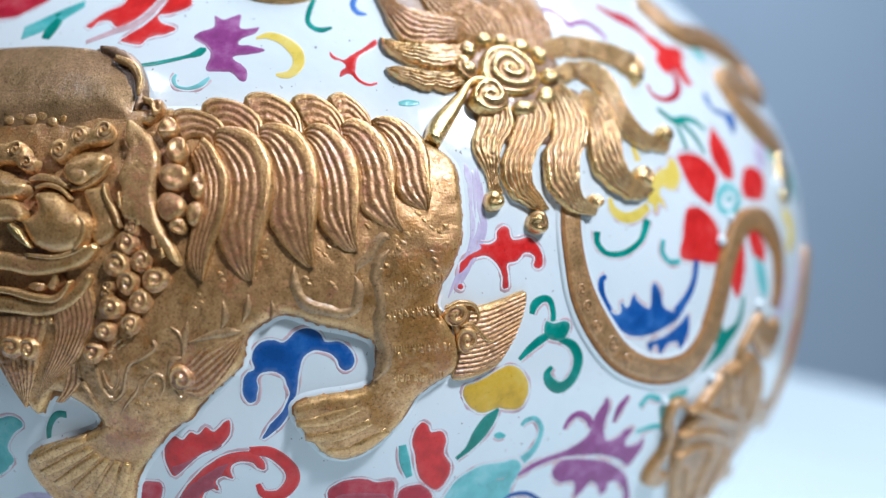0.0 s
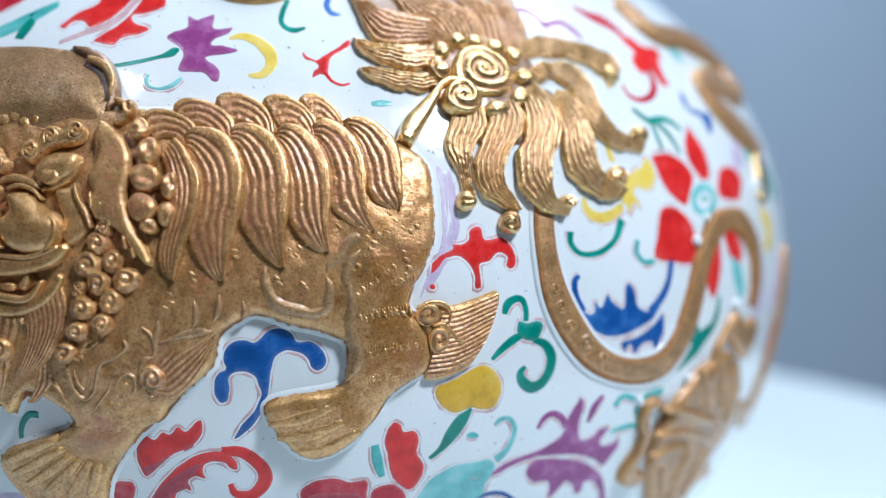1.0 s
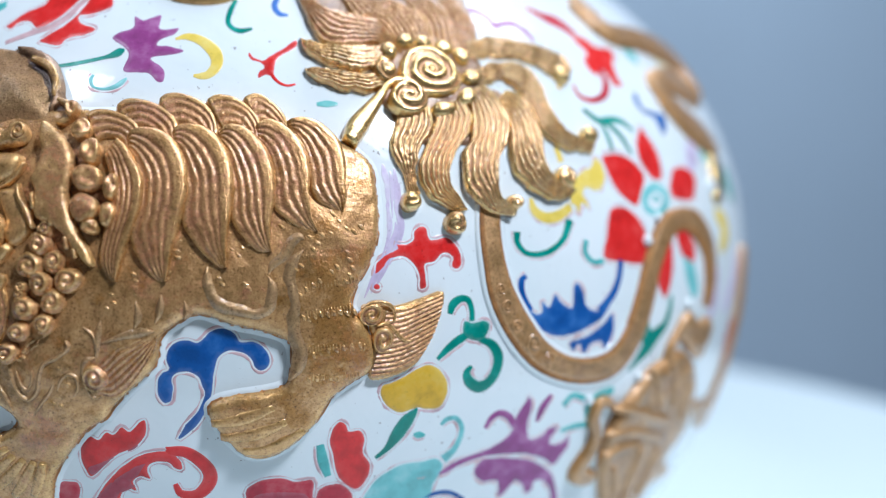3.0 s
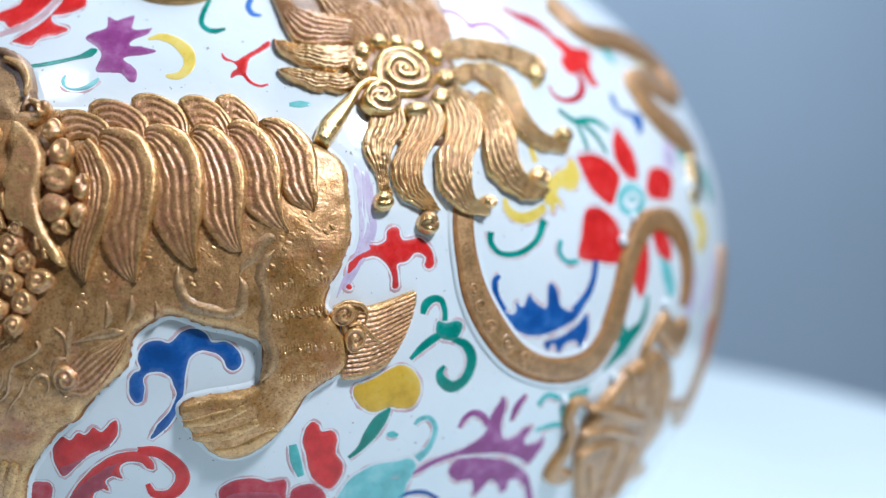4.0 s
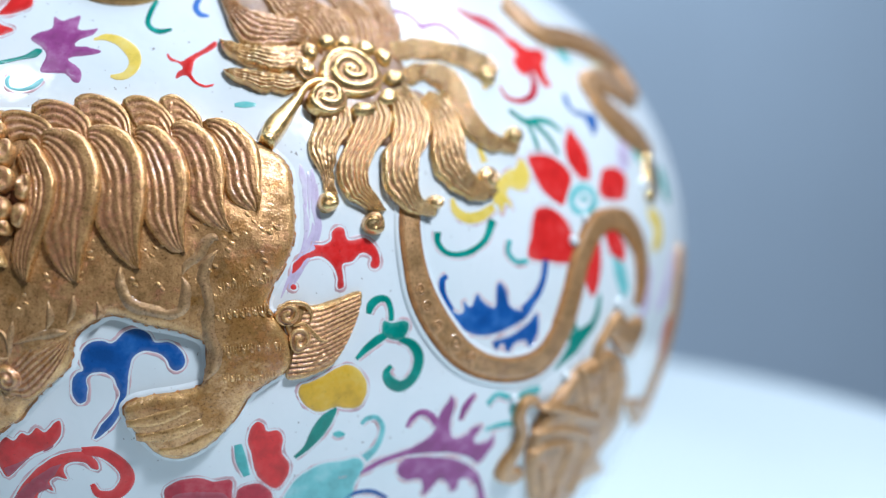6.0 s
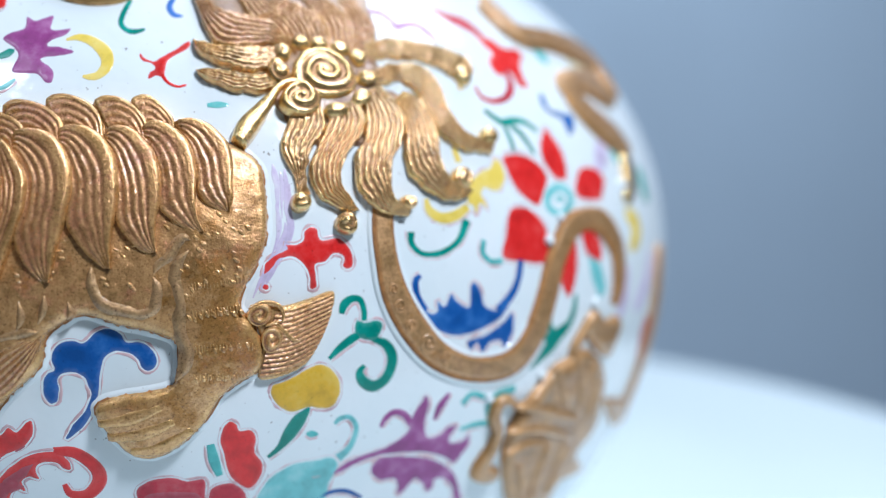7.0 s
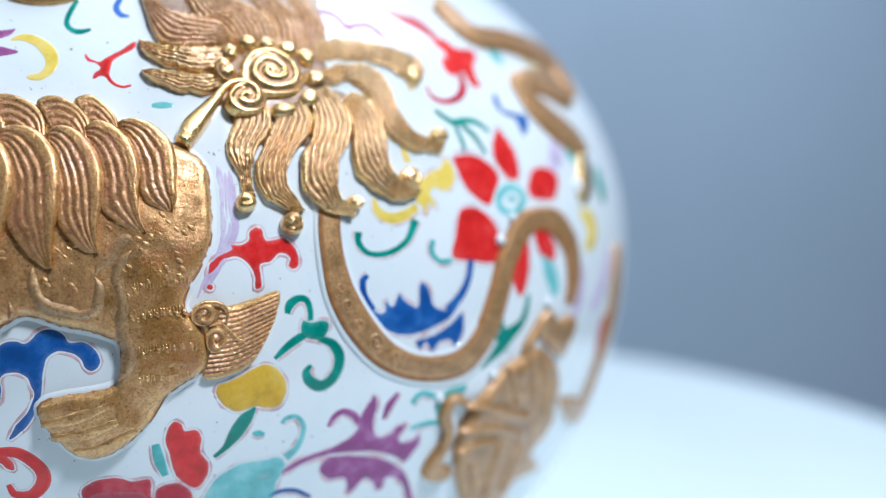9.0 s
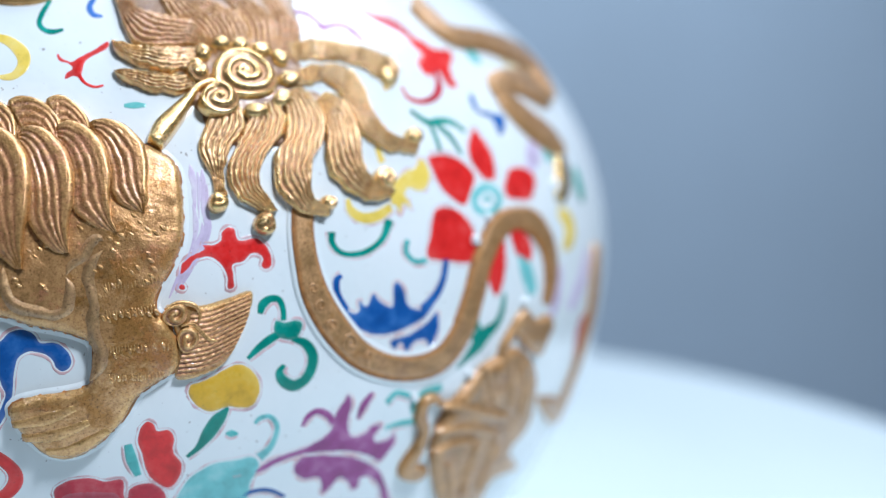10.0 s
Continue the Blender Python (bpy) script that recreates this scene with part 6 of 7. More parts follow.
stroke("lilac_wash", [(4.68, 1.69, 0.02), (4.54, 1.36, 0.11), (4.38, 1.08, 0.07), (4.26, 0.83, 0.02)], LILAC, jar, rim=False, high=0.0038)
stroke("lilac_wash", [(4.76, 2.49, 0.03), (4.8, 2.15, 0.1), (4.72, 1.79, 0.05), (4.54, 1.38, 0.01)], LILAC, jar, rim=False, high=0.004)
stroke("lilac_wash", [(5.04, 2.85, 0.04), (5.02, 2.53, 0.09), (4.98, 2.24, 0.1), (4.98, 1.97, 0.01)], LILAC, jar, rim=False, high=0.0042)
stroke("lilac_wash", [(4.89, 3.07, 0.04), (4.9, 2.81, 0.09), (4.87, 2.5, 0.05), (4.86, 2.23, 0.02)], LILAC, jar, rim=False, high=0.0044)
stroke("lilac_wash", [(5.03, 2.73, 0.03), (5, 2.34, 0.11), (4.98, 2.03, 0.09), (4.84, 1.64, 0.02)], LILAC, jar, rim=False, high=0.0046)
stroke("lilac_wash", [(4.98, 2.18, 0.03), (4.95, 1.94, 0.05), (4.83, 1.64, 0.06), (4.7, 1.35, 0.02)], LILAC, jar, rim=False, high=0.0048)
stroke("lilac_wash", [(3.78, -0.85, 0.06), (3.52, -1.11, 0.12), (3.21, -1.36, 0.06)], LILAC, jar, rim=False, high=0.003)
stroke("blue_tendril", [(7.58, 1.03, 0.09), (7.46, 0.93, 0.15), (7.48, 0.65, 0.15), (7.65, 0.32, 0.18)], BLUE, jar)
painted("blue_leaf", [(7.57, 0.41), (7.8, 0.27), (7.93, 0.31), (7.93, 0.52), (8.1, 0.38), (8.26, 0.62), (8.4, 0.46), (8.69, 0.31), (8.74, 0.71), (8.88, 0.78), (9.01, 0.58), (9.11, 0.28), (9.48, 0.17), (9.89, 0.42), (9.55, -0.02), (9.11, -0.17), (8.69, -0.26), (8.22, -0.22), (7.83, -0.02), (7.6, 0.21)], BLUE, jar)
stroke("blue_stem", [(10.15, 1.16, 0.18), (10.05, 0.77, 0.18), (9.83, 0.43, 0.21), (9.43, 0.14, 0.2)], BLUE, jar)
painted("blue_leaf", [(8.67, -0.4), (9.11, -0.33), (9.55, -0.14), (9.84, 0.06), (9.91, -0.25), (9.84, -0.48), (9.67, -0.74), (9.53, -0.51), (9.25, -0.53), (9.06, -0.71), (8.91, -0.48), (8.76, -0.61)], BLUE, jar)
stroke("teal_arc", [(7.44, 1.88, 0.17), (7.43, 1.66, 0.14), (7.65, 1.45, 0.11), (8.1, 1.44, 0.13), (8.54, 1.66, 0.15), (8.79, 2.05, 0.22)], GREEN, jar)
stroke("pale_arc", [(9.17, 1.62, 0.13), (9.11, 1.37, 0.13), (9.31, 1.17, 0.11), (9.63, 1.16, 0.13)], TURQUOISE, jar)
stroke("yellow_stem", [(9.47, 4.69, 0.1), (9.75, 4.84, 0.15), (10.04, 4.99, 0.07)], YELLOW, jar, rim=False)

# ---- enamel painting: red blossom ----
painted("petal", [(10.12, 3.26), (10.52, 3.32), (10.97, 3.24), (11.31, 3.01), (11.41, 2.78), (11.15, 2.46), (10.9, 2.22), (10.53, 2.38), (10.28, 2.64), (10.15, 2.96)], RED, jar, rim=0.05, line=0.05)
painted("petal", [(11.86, 3.84), (12.04, 3.68), (12.2, 3.42), (12.24, 3.13), (12.1, 2.75), (11.74, 2.74), (11.51, 2.97), (11.4, 3.2), (11.5, 3.53)], RED, jar, rim=0.05, line=0.05)
painted("petal", [(12.57, 2.78), (12.76, 2.93), (13.19, 2.97), (13.6, 2.89), (13.82, 2.67), (13.61, 2.38), (13.31, 2.2), (12.74, 2.23), (12.39, 2.34), (12.38, 2.57)], RED, jar, rim=0.05, line=0.05)
painted("petal", [(10, 2.17), (10.5, 2.2), (10.95, 1.88), (11.13, 1.4), (11.14, 1.09), (10.81, 0.99), (10.31, 1.06), (9.64, 1.23), (9.79, 1.69)], RED, jar, rim=0.05, line=0.05)
painted("petal", [(11.94, 1.58), (12.07, 1.19), (11.97, 0.56), (11.7, 0.15), (11.43, 0.44), (11.37, 0.76), (11.54, 1.24)], RED, jar, rim=0.05, line=0.05)
painted("petal", [(12.32, 1.67), (12.74, 1.57), (13.07, 1.28), (13.1, 0.89), (12.8, 0.79), (12.48, 1.02), (12.31, 1.36)], RED, jar, rim=0.05, line=0.05)
stroke("blossom_ring", [(11.58, 1.99, 0.15), (11.26, 2.14, 0.21), (11.25, 2.37, 0.22), (11.57, 2.55, 0.21), (11.93, 2.53, 0.22), (12.12, 2.33, 0.22), (11.96, 2.13, 0.2), (11.64, 2.01, 0.13)], TURQUOISE_PALE, jar, rim=False)
stroke("blossom_eye", [(11.52, 2.28, 0.07), (11.7, 2.34, 0.11), (11.84, 2.26, 0.08)], TURQUOISE, jar, rim=False)
painted("red_leaf", [(11.05, 5.96), (11.52, 5.85), (11.8, 5.69), (12.36, 5.68), (12.48, 5.53), (12.09, 5.27), (11.93, 4.98), (11.97, 4.81), (11.65, 4.76), (11.56, 4.94), (11.5, 5.12), (11.13, 5.02), (10.92, 5.1), (10.92, 5.35), (11.22, 5.53), (11.08, 5.72)], RED, jar)
stroke("red_curl", [(11.4, 5.24, 0.15), (11.29, 4.83, 0.22), (10.94, 4.55, 0.16), (10.45, 4.44, 0.12), (10.08, 4.53, 0.12), (10.02, 4.76, 0.09)], ROSE, jar, rim=False)
stroke("red_tendril", [(9.93, 6.5, 0.13), (10.37, 6.3, 0.25), (10.9, 6.17, 0.35), (11.24, 5.89, 0.26)], ROSE, jar, rim=False)
painted("yellow_blossom", [(9.83, 3.24), (10.02, 3.14), (10.05, 2.87), (9.87, 2.63), (9.63, 2.57), (9.39, 2.65), (9.27, 2.52), (9.33, 2.42), (9.38, 2.22), (9.2, 2.34), (9.06, 2.14), (8.99, 2.3), (8.86, 2.39), (9.03, 2.76), (9.39, 2.99), (9.67, 3.06)], YELLOW_PALE, jar)
stroke("yellow_crescent", [(7.87, 2.5, 0.09), (7.92, 2.26, 0.2), (8.18, 2.11, 0.22), (8.52, 2.14, 0.22), (8.87, 2.3, 0.17)], YELLOW_PALE, jar)
stroke("yellow_stem", [(8.78, 3.68, 0.09), (8.81, 3.44, 0.15), (8.85, 3.18, 0.17)], YELLOW_PALE, jar, rim=False)
stroke("teal_tendril", [(10, 4.24, 0.11), (10.41, 4, 0.15), (10.78, 4.03, 0.15), (11.2, 3.99, 0.14), (11.54, 3.79, 0.1)], GREEN, jar, rim=False)
stroke("teal_tendril", [(10.58, 3.99, 0.11), (10.95, 3.71, 0.15), (11.17, 3.3, 0.11)], GREEN, jar, rim=False)
stroke("teal_tendril", [(10.45, 3.96, 0.1), (10.51, 3.64, 0.13), (10.52, 3.37, 0.1)], GREEN, jar, rim=False)
painted("blue_leaf", [(12.78, 4.15), (13.32, 4.18), (13.22, 3.91), (12.84, 3.68), (12.78, 3.9)], BLUE, jar, rim=0)
stroke("purple_tendril", [(7.28, 6.12, 0.08), (7.75, 6.3, 0.11), (8.2, 6.24, 0.15), (8.5, 5.92, 0.13)], PURPLE, jar, rim=False)
stroke("purple_tendril", [(8.29, 5.97, 0.09), (9.01, 6.07, 0.14), (9.32, 5.9, 0.19), (9.45, 5.7, 0.12)], PURPLE, jar, rim=False)

# ---- enamel painting: far side ----
stroke("teal_leaf", [(16.5, 2.83, 0.34), (16.46, 2.36, 0.67), (16.43, 1.92, 0.4)], GREEN, jar, rim=False)
stroke("turquoise_leaf", [(14.88, 3.63, 0.3), (14.91, 3.34, 0.54), (14.88, 3.01, 0.3)], TURQUOISE, jar, rim=False)
stroke("lilac_sprig", [(14.34, 3.9, 0.22), (14.37, 3.52, 0.49), (13.95, 3.15, 0.52), (13.55, 2.87, 0.2)], LILAC, jar, rim=False)
stroke("yellow_leaf", [(14.65, 1.83, 0.24), (15.17, 1.51, 0.65), (15.15, 1.2, 0.65), (14.72, 0.88, 0.24)], YELLOW_PALE, jar, rim=False)
stroke("purple_leaf", [(14.48, 0.54, 0.23), (14.38, 0.11, 0.46), (14.28, -0.33, 0.45), (14.01, -0.71, 0.27)], LILAC, jar, rim=False)
stroke("purple_sprig", [(14.41, 0.03, 0.17), (14.31, -0.28, 0.26), (14.15, -0.49, 0.17)], PURPLE, jar, rim=False)
stroke("rose_leaf", [(16.4, -1.04, 0.34), (16.33, -1.49, 0.82), (16.46, -2.26, 0.48)], ROSE_MILK, jar, rim=False)
stroke("rose_wash", [(16.45, 0.7, 0.34), (16.11, 0.15, 0.67), (15.47, -0.42, 0.59), (15.05, -0.64, 0.26)], LILAC, jar, rim=False)
stroke("green_leaf", [(10.49, -1.29, 0.1), (10.74, -1.05, 0.35), (11.09, -0.79, 0.55), (11.39, -0.64, 0.38), (11.72, -0.46, 0.24), (11.89, -0.17, 0.2), (11.96, 0.18, 0.12)], GREEN, jar, rim=False)
stroke("green_leaf", [(11.16, -0.63, 0.18), (11.03, -0.38, 0.18), (11.06, -0.16, 0.11)], GREEN, jar, rim=False)
stroke("turquoise_leaf", [(12.59, 1.01, 0.22), (12.83, 0.59, 0.5), (13.12, 0.02, 0.38)], TURQUOISE_PALE, jar, rim=False)
stroke("yellow_wash", [(14.92, 5.64, 0.28), (15.62, 5.5, 0.83), (16.83, 5.41, 0.55)], YELLOW_WASH, jar, rim=False)
stroke("turquoise_sprig", [(13.22, 5.59, 0.22), (13.47, 5.57, 0.42), (13.74, 5.56, 0.19)], TURQUOISE, jar, rim=False)
stroke("blue_sprig", [(12.35, 4.63, 0.14), (12.27, 4.42, 0.22), (12.39, 4.23, 0.1), (12.85, 4.15, 0.17)], BLUE, jar, rim=False)

# ---- enamel painting: lower field ----
stroke("pale_swirl", [(5.79, -1.73, 0.08), (5.9, -1.63, 0.11), (6.09, -1.63, 0.1), (6.23, -1.82, 0.11), (6.22, -2.06, 0.12), (6.1, -2.31, 0.15), (5.9, -2.48, 0.22)], TURQUOISE_PALE, jar)
painted("turquoise_leaf", [(4.3, -3.11), (4.51, -2.76), (4.74, -2.59), (5.02, -2.47), (5.46, -2.45), (5.77, -2.44), (5.92, -2.66), (5.76, -3), (5.57, -3.49), (4.25, -3.36)], TURQUOISE_PALE, jar)
painted("purple_leaf", [(5.79, -2.79), (6.17, -2.56), (6.53, -2.47), (6.96, -2.38), (7.33, -2.19), (7.43, -1.96), (7.48, -1.76), (7.64, -1.51), (7.72, -1.39), (7.83, -1.59), (7.78, -2.02), (7.89, -2.35), (8.17, -2.34), (8.36, -2.2), (8.6, -2.22), (8.45, -2.46), (8.52, -2.6), (8.81, -2.6), (8.95, -2.47), (9.01, -2.72), (8.89, -2.92), (8.67, -3.12), (8.35, -2.9), (7.88, -2.71), (7.32, -2.61), (6.79, -2.58), (6.31, -2.67), (5.96, -2.82)], PURPLE, jar)
stroke("purple_curl", [(6.76, -1.94, 0.08), (6.87, -1.75, 0.13), (7.06, -1.66, 0.14), (7.29, -1.77, 0.15), (7.45, -1.99, 0.16)], PURPLE, jar)
stroke("purple_sprout", [(7.99, -1.99, 0.08), (8.09, -1.72, 0.19), (8.22, -1.55, 0.15), (8.29, -1.44, 0.05)], PURPLE, jar)
painted("purple_leaf", [(6.63, -2.91), (6.73, -2.67), (6.93, -2.62), (7.47, -2.7), (8.05, -2.88), (8.54, -3.18), (8.88, -3.54), (9.31, -4.41), (9.04, -4.33), (8.74, -3.7), (8.49, -3.47), (8.26, -3.42), (8.24, -3.61), (8.09, -3.68), (7.91, -3.43), (7.72, -3.3), (7.57, -3.46), (7.36, -3.6), (7.26, -3.24), (7.08, -3.17), (6.87, -3.15)], PURPLE, jar)
stroke("blue_arc", [(5.44, -3.39, 0.08), (5.76, -3.24, 0.1), (6.13, -3.26, 0.1), (6.51, -3.49, 0.08)], BLUE, jar)
stroke("turquoise_sprig", [(9.67, -2.39, 0.25), (9.48, -1.95, 0.38), (9.68, -1.72, 0.27), (10.12, -1.66, 0.18)], TURQUOISE, jar)
stroke("turquoise_sprig", [(8.65, -1.75, 0.16), (8.88, -1.57, 0.14), (9.25, -1.7, 0.13)], TURQUOISE, jar)
stroke("turquoise_sprig", [(8.69, -2.32, 0.1), (9.08, -2.29, 0.14), (9.5, -2.33, 0.14)], TURQUOISE, jar)
stroke("red_dot", [(5.37, -2.82, 0.08), (5.47, -2.82, 0.15), (5.57, -2.82, 0.08)], PINK, jar, rim=False)
painted("red_peony_petal", [(3.67, -1.58), (3.79, -1.45), (3.92, -1.52), (3.98, -1.66), (4.18, -1.66), (4.28, -1.84), (4.26, -2.13), (4.41, -2.38), (4.37, -2.68), (4.15, -2.91), (3.85, -2.68), (3.73, -2.43), (3.67, -2.07), (3.61, -1.84)], RED, jar)
painted("red_peony_petal", [(2.04, -2.81), (2.28, -2.56), (2.7, -2.51), (3, -2.61), (3.31, -2.6), (3.33, -2.88), (3.22, -3.25), (2.28, -3.23)], ROSE, jar)
painted("red_peony_petal", [(3.4, -2.86), (3.69, -2.73), (3.94, -2.79), (4.11, -3.09), (3.99, -3.39), (3.44, -3.33)], ROSE, jar)
stroke("turquoise_sprig", [(3.44, -1.89, 0.15), (3.5, -2.23, 0.21), (3.6, -2.56, 0.13)], TURQUOISE, jar)
painted("red_leaf", [(-0.89, -1.92), (-0.81, -1.67), (-0.66, -1.58), (-0.52, -1.65), (-0.38, -1.51), (-0.24, -1.54), (-0.08, -1.4), (0.05, -1.49), (0.23, -1.32), (0.35, -1.27), (0.33, -1.56), (0.12, -1.8), (-0.21, -1.95), (-0.48, -2.17), (-0.73, -2.4), (-0.85, -2.22)], RED, jar)
painted("red_leaf", [(-0.75, -2.88), (-0.46, -2.49), (-0.15, -2.18), (0.21, -1.95), (0.6, -1.87), (0.78, -1.93), (0.93, -2.09), (0.93, -2.27), (0.79, -2.22), (0.7, -2.12), (0.54, -2.09), (0.37, -2.14), (0.31, -2.28), (0.35, -2.45), (0.17, -2.39), (0.03, -2.49), (0.07, -2.71), (-0.11, -2.63), (-0.24, -2.78), (-0.39, -3.16), (-0.96, -3.17)], RED, jar)
stroke("red_curl", [(0.66, -1.88, 0.18), (1.05, -1.92, 0.23), (1.38, -2.23, 0.26), (1.41, -2.52, 0.27), (1.18, -2.78, 0.23), (0.88, -2.76, 0.17), (0.78, -2.55, 0.1)], RED, jar)
painted("red_lobe", [(-1.55, -2.61), (-1.22, -2.5), (-1, -2.56), (-1.06, -2.89), (-1.37, -3.1), (-1.7, -3.05)], ROSE, jar)
painted("turquoise_leaf", [(-4.54, -1.59), (-4.12, -1.44), (-3.74, -1.37), (-3.57, -1.53), (-3.81, -1.73), (-4, -2.02), (-3.94, -2.32), (-4.44, -2.69), (-4.82, -2.62)], TURQUOISE, jar)
stroke("green_hook", [(-3.08, -1.85, 0.09), (-3.05, -1.59, 0.11), (-2.96, -1.39, 0.12), (-2.82, -1.26, 0.13), (-2.65, -1.26, 0.13)], GREEN, jar, rim=False)
painted("purple_lobe", [(-4.49, -3.43), (-4.01, -3.02), (-3.47, -2.9), (-3.1, -3.01), (-3.22, -3.34)], LILAC, jar, rim=0)

# ---- gilt reliefs of the far side ----
ribbon("gilt_branch", [(12.3, 6.82, 0.88), (12.56, 6.34, 0.91), (13.06, 6.01, 0.61), (14.37, 5.99, 0.62), (15.97, 5.84, 0.87), (17.36, 5.62, 1.05), (17.23, 5.16, 1.18), (16.93, 4.72, 0.62)], GOLD_FLAT, jar, 0, 0.15, ribs=3, rib=0.03, label='gilt relief branch over the shoulder')
ribbon("gilt_leaf", [(13.38, 4.97, 0.37), (13.7, 4.71, 0.92), (13.96, 4.32, 0.91), (14.56, 3.91, 0.96), (15.42, 3.55, 0.85), (15.91, 3.23, 0.4)], GOLD_FLAT, jar, 0, 0.14)
ribbon("gilt_leaf", [(13.84, 5.02, 0.39), (15.05, 4.95, 0.77), (16.03, 4.8, 1), (16.55, 4.52, 0.41)], GOLD_FLAT, jar, 0, 0.13)
ribbon("gilt_whisker", [(15.53, 3.24, 0.46), (15.46, 2.82, 0.78), (15.15, 2.42, 0.71), (14.72, 2.04, 0.3)], GOLD_BRIGHT, jar, 0, 0.12)
lion_far = patch("second_lion_relief", [(11.68, -1.25), (12.07, -1.13), (12.64, -1.2), (13.23, -1.63), (13.54, -2.12), (13.72, -2.75), (13.81, -3.3), (13.54, -3.69), (13.25, -4), (14.35, -4.79), (13.44, -4.73), (12.83, -4.7), (12.74, -5.21), (12.99, -5.9), (11.14, -5.01), (10.34, -3.92), (10.03, -3.12), (10.07, -2.58), (10.19, -2.27), (10.41, -2.04), (10.82, -1.68), (11.31, -1.33)], GOLD_FLAT, jar, 0, 0.2, bevel=0.2, step=0.1, rough=0.06, label='gilt relief of a second lion further round')
patch("ear", [(12.28, -0.64), (12.52, -0.31), (12.79, -0.27), (13.17, -0.6), (13.8, -0.57), (14.07, -0.88), (13.83, -1.22), (13.52, -1.58), (12.95, -1.3), (12.56, -0.98)], GOLD_FLAT, lion_far, 0, 0.16, bevel=0.14, step=0.08, rough=0.05)
ribbon("ear_edge", [(12.5, -0.41, 0.17), (12.23, -0.76, 0.27), (11.98, -1.05, 0.29), (11.86, -1.31, 0.16)], GOLD_FLAT, lion_far, 0, 0.14)
ribbon("mane_ridge", [(10.03, -2.01, 0.13), (10.62, -2.14, 0.35), (11.49, -2.49, 0.43), (12.54, -2.86, 0.27)], GOLD_FLAT, lion_far, 0.16, 0.14, soft=True)
ribbon("mane_ridge", [(9.96, -2.6, 0.13), (10.57, -2.63, 0.39), (11.37, -2.85, 0.46), (12.24, -3.22, 0.21)], GOLD_FLAT, lion_far, 0.16, 0.14, soft=True)
ribbon("mane_ridge", [(9.99, -3.12, 0.13), (10.42, -3.03, 0.42), (11.02, -3.07, 0.37), (11.38, -3.11, 0.15)], GOLD_FLAT, lion_far, 0.16, 0.14, soft=True)
ribbon("mane_ridge", [(11.41, -3.2, 0.15), (11.42, -3.62, 0.39), (11.42, -4.07, 0.43), (11.49, -4.62, 0.24)], GOLD_FLAT, lion_far, 0.16, 0.14, soft=True)
ribbon("mane_ridge", [(12.19, -3.35, 0.17), (12.23, -3.81, 0.47), (12.23, -4.31, 0.43), (12.21, -4.73, 0.17)], GOLD_FLAT, lion_far, 0.16, 0.14, soft=True)
ribbon("mane_ridge", [(11.21, -1.32, 0.15), (11.52, -1.91, 0.31), (11.77, -2.37, 0.16)], GOLD_FLAT, lion_far, 0.16, 0.14, soft=True)
ribbon("mane_ridge", [(11.92, -1.19, 0.16), (12.25, -1.86, 0.38), (12.37, -2.44, 0.22)], GOLD_FLAT, lion_far, 0.16, 0.14, soft=True)
ribbon("mane_ridge", [(12.58, -1.45, 0.18), (12.86, -2.2, 0.37), (12.98, -2.95, 0.19)], GOLD_FLAT, lion_far, 0.16, 0.14, soft=True)
ribbon("mane_ridge", [(10.5, -3.44, 0.14), (10.83, -3.97, 0.36), (11.01, -4.55, 0.19)], GOLD_FLAT, lion_far, 0.16, 0.14, soft=True)
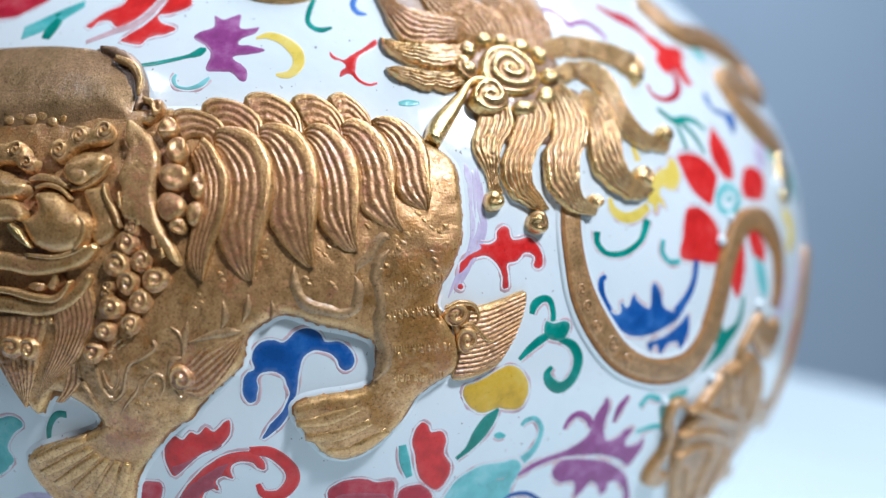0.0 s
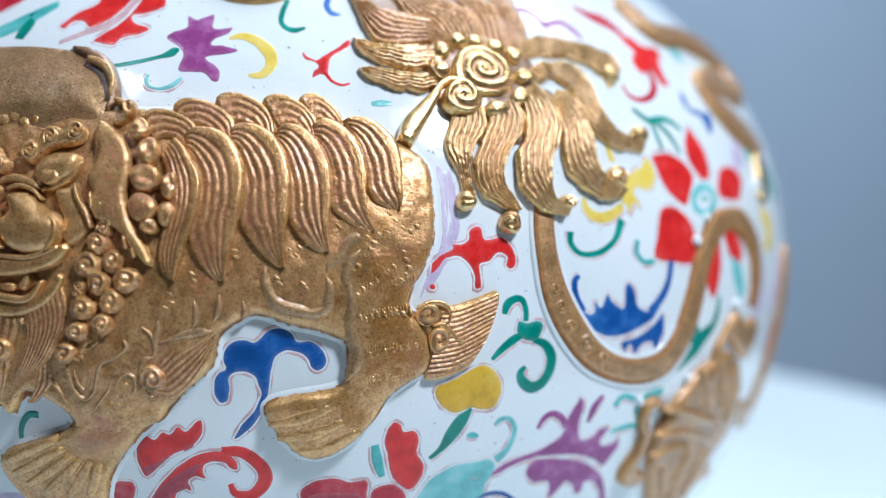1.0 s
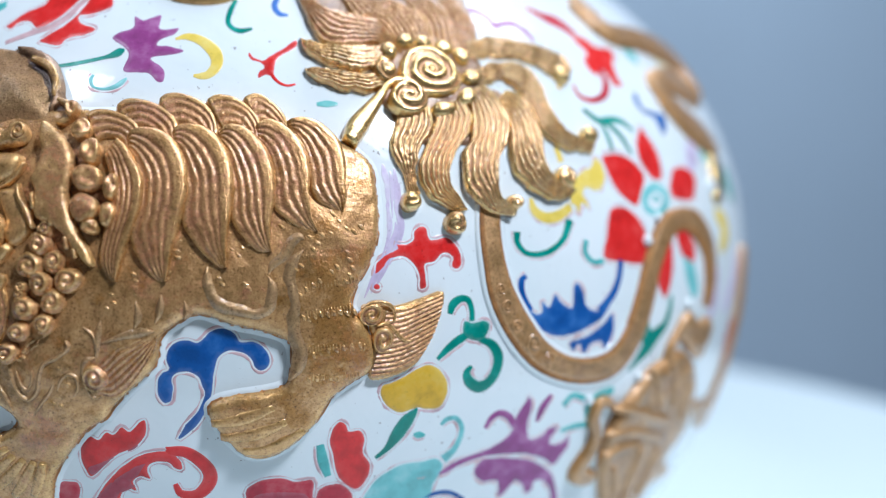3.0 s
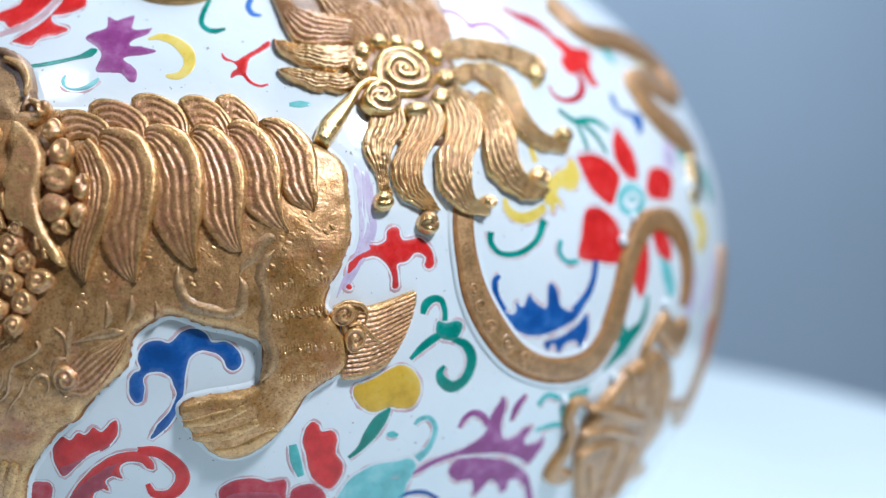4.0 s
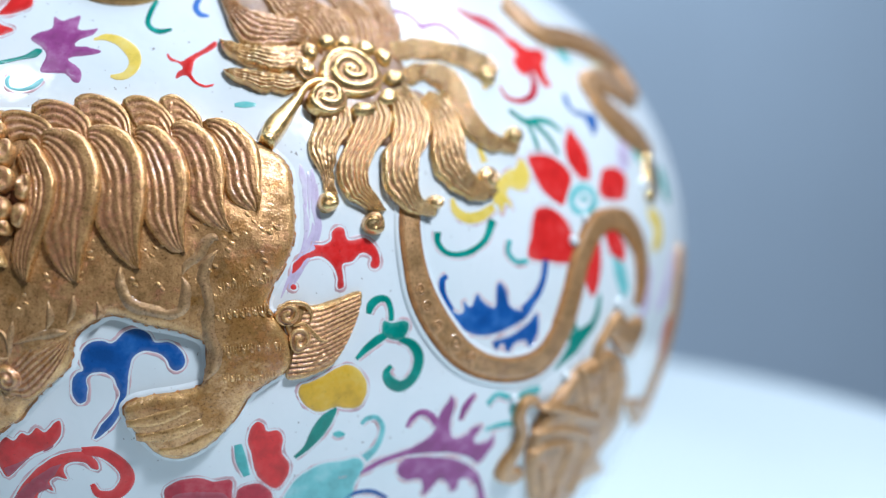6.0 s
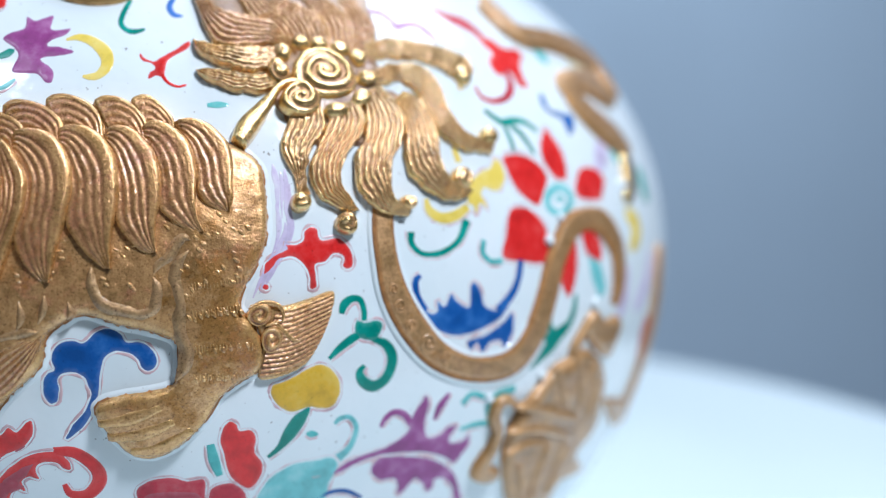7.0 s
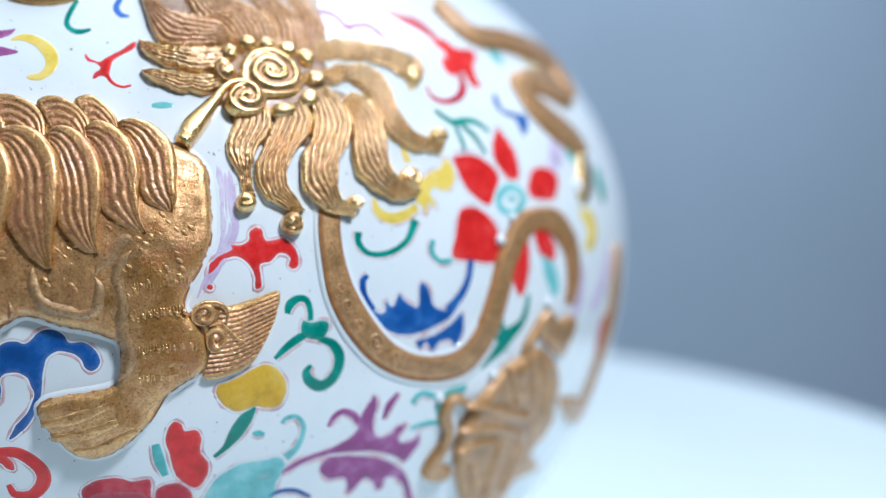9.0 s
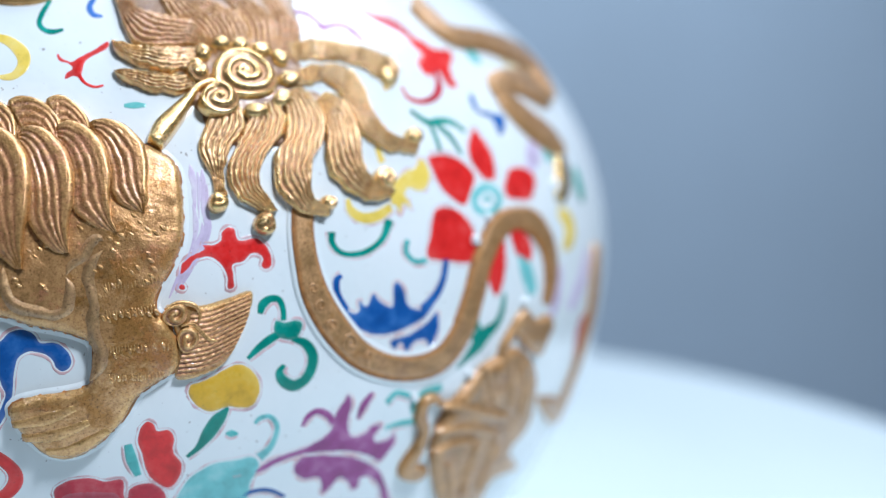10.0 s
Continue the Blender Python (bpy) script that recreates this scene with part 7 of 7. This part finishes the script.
ribbon("forepaw", [(10.23, -2.12, 0.13), (9.89, -1.86, 0.23), (9.62, -1.89, 0.28), (9.54, -2.18, 0.28), (9.71, -2.57, 0.27), (9.66, -2.93, 0.32), (9.51, -3.21, 0.41), (9.45, -3.46, 0.48), (9.82, -3.64, 0.4), (10.06, -3.56, 0.13)], GOLD_FLAT, lion_far, 0, 0.18)
patch("hind_ridge", [(14, -2.78), (14.72, -2.91), (15.48, -3.11), (16.2, -3.56), (16.81, -4.19), (15.75, -3.99), (14.86, -3.48)], GOLD_FLAT, lion_far, 0, 0.12, bevel=0.14, step=0.08, rough=0.05)
ribbon("flank_ridge", [(17.22, 0.76, 0.42), (17.05, 0.02, 0.62), (17.01, -0.75, 0.7), (16.8, -1.64, 0.63), (16.54, -2.54, 0.56), (16.38, -3.31, 0.63), (16.42, -4.02, 0.49)], GOLD_FLAT, lion_far, 0, 0.14)

# ---- milky washes laid over the red enamel ----
painted("rose_wash", [(-0.8, -2.2), (-0.47, -2.05), (-0.01, -1.83), (0.25, -1.69), (0.09, -1.85), (-0.21, -1.97), (-0.46, -2.17), (-0.71, -2.38)], ROSE_MILK, jar, high=0.011, rim=0)
painted("rose_wash", [(-0.75, -2.88), (-0.41, -2.49), (0.06, -2.17), (0.31, -2.1), (0.16, -2.35), (0.01, -2.49), (0.04, -2.62), (-0.26, -2.77), (-0.43, -3.16), (-0.94, -3.17)], ROSE_MILK, jar, high=0.011, rim=0)
painted("rose_wash", [(2.11, -2.99), (2.33, -2.79), (2.91, -2.81), (3.23, -2.92), (3.23, -3.34), (2.09, -3.24)], ROSE_MILK, jar, high=0.011, rim=0)

# ---- added glaze bumps that stand in for white lamp glints ----
boss("glint_bump", 11.06, 1.47, 0.128, GLAZE, jar, 0.02, 0.11)
boss("glint_bump", 11.54, 1.92, 0.097, GLAZE, jar, 0.02, 0.11)
boss("glint_bump", 14.7, 2.46, 0.199, GLAZE, jar, 0.02, 0.11)
boss("glint_bump", 10.88, -1.49, 0.113, GLAZE, jar, 0.02, 0.11)
boss("glint_bump", 9.35, -1.74, 0.108, GLAZE, jar, 0.02, 0.11)
boss("glint_bump", 12.73, -0.12, 0.136, GLAZE, jar, 0.02, 0.11)
boss("glint_bump", 15.74, 3.06, 0.169, GLAZE, jar, 0.02, 0.11)
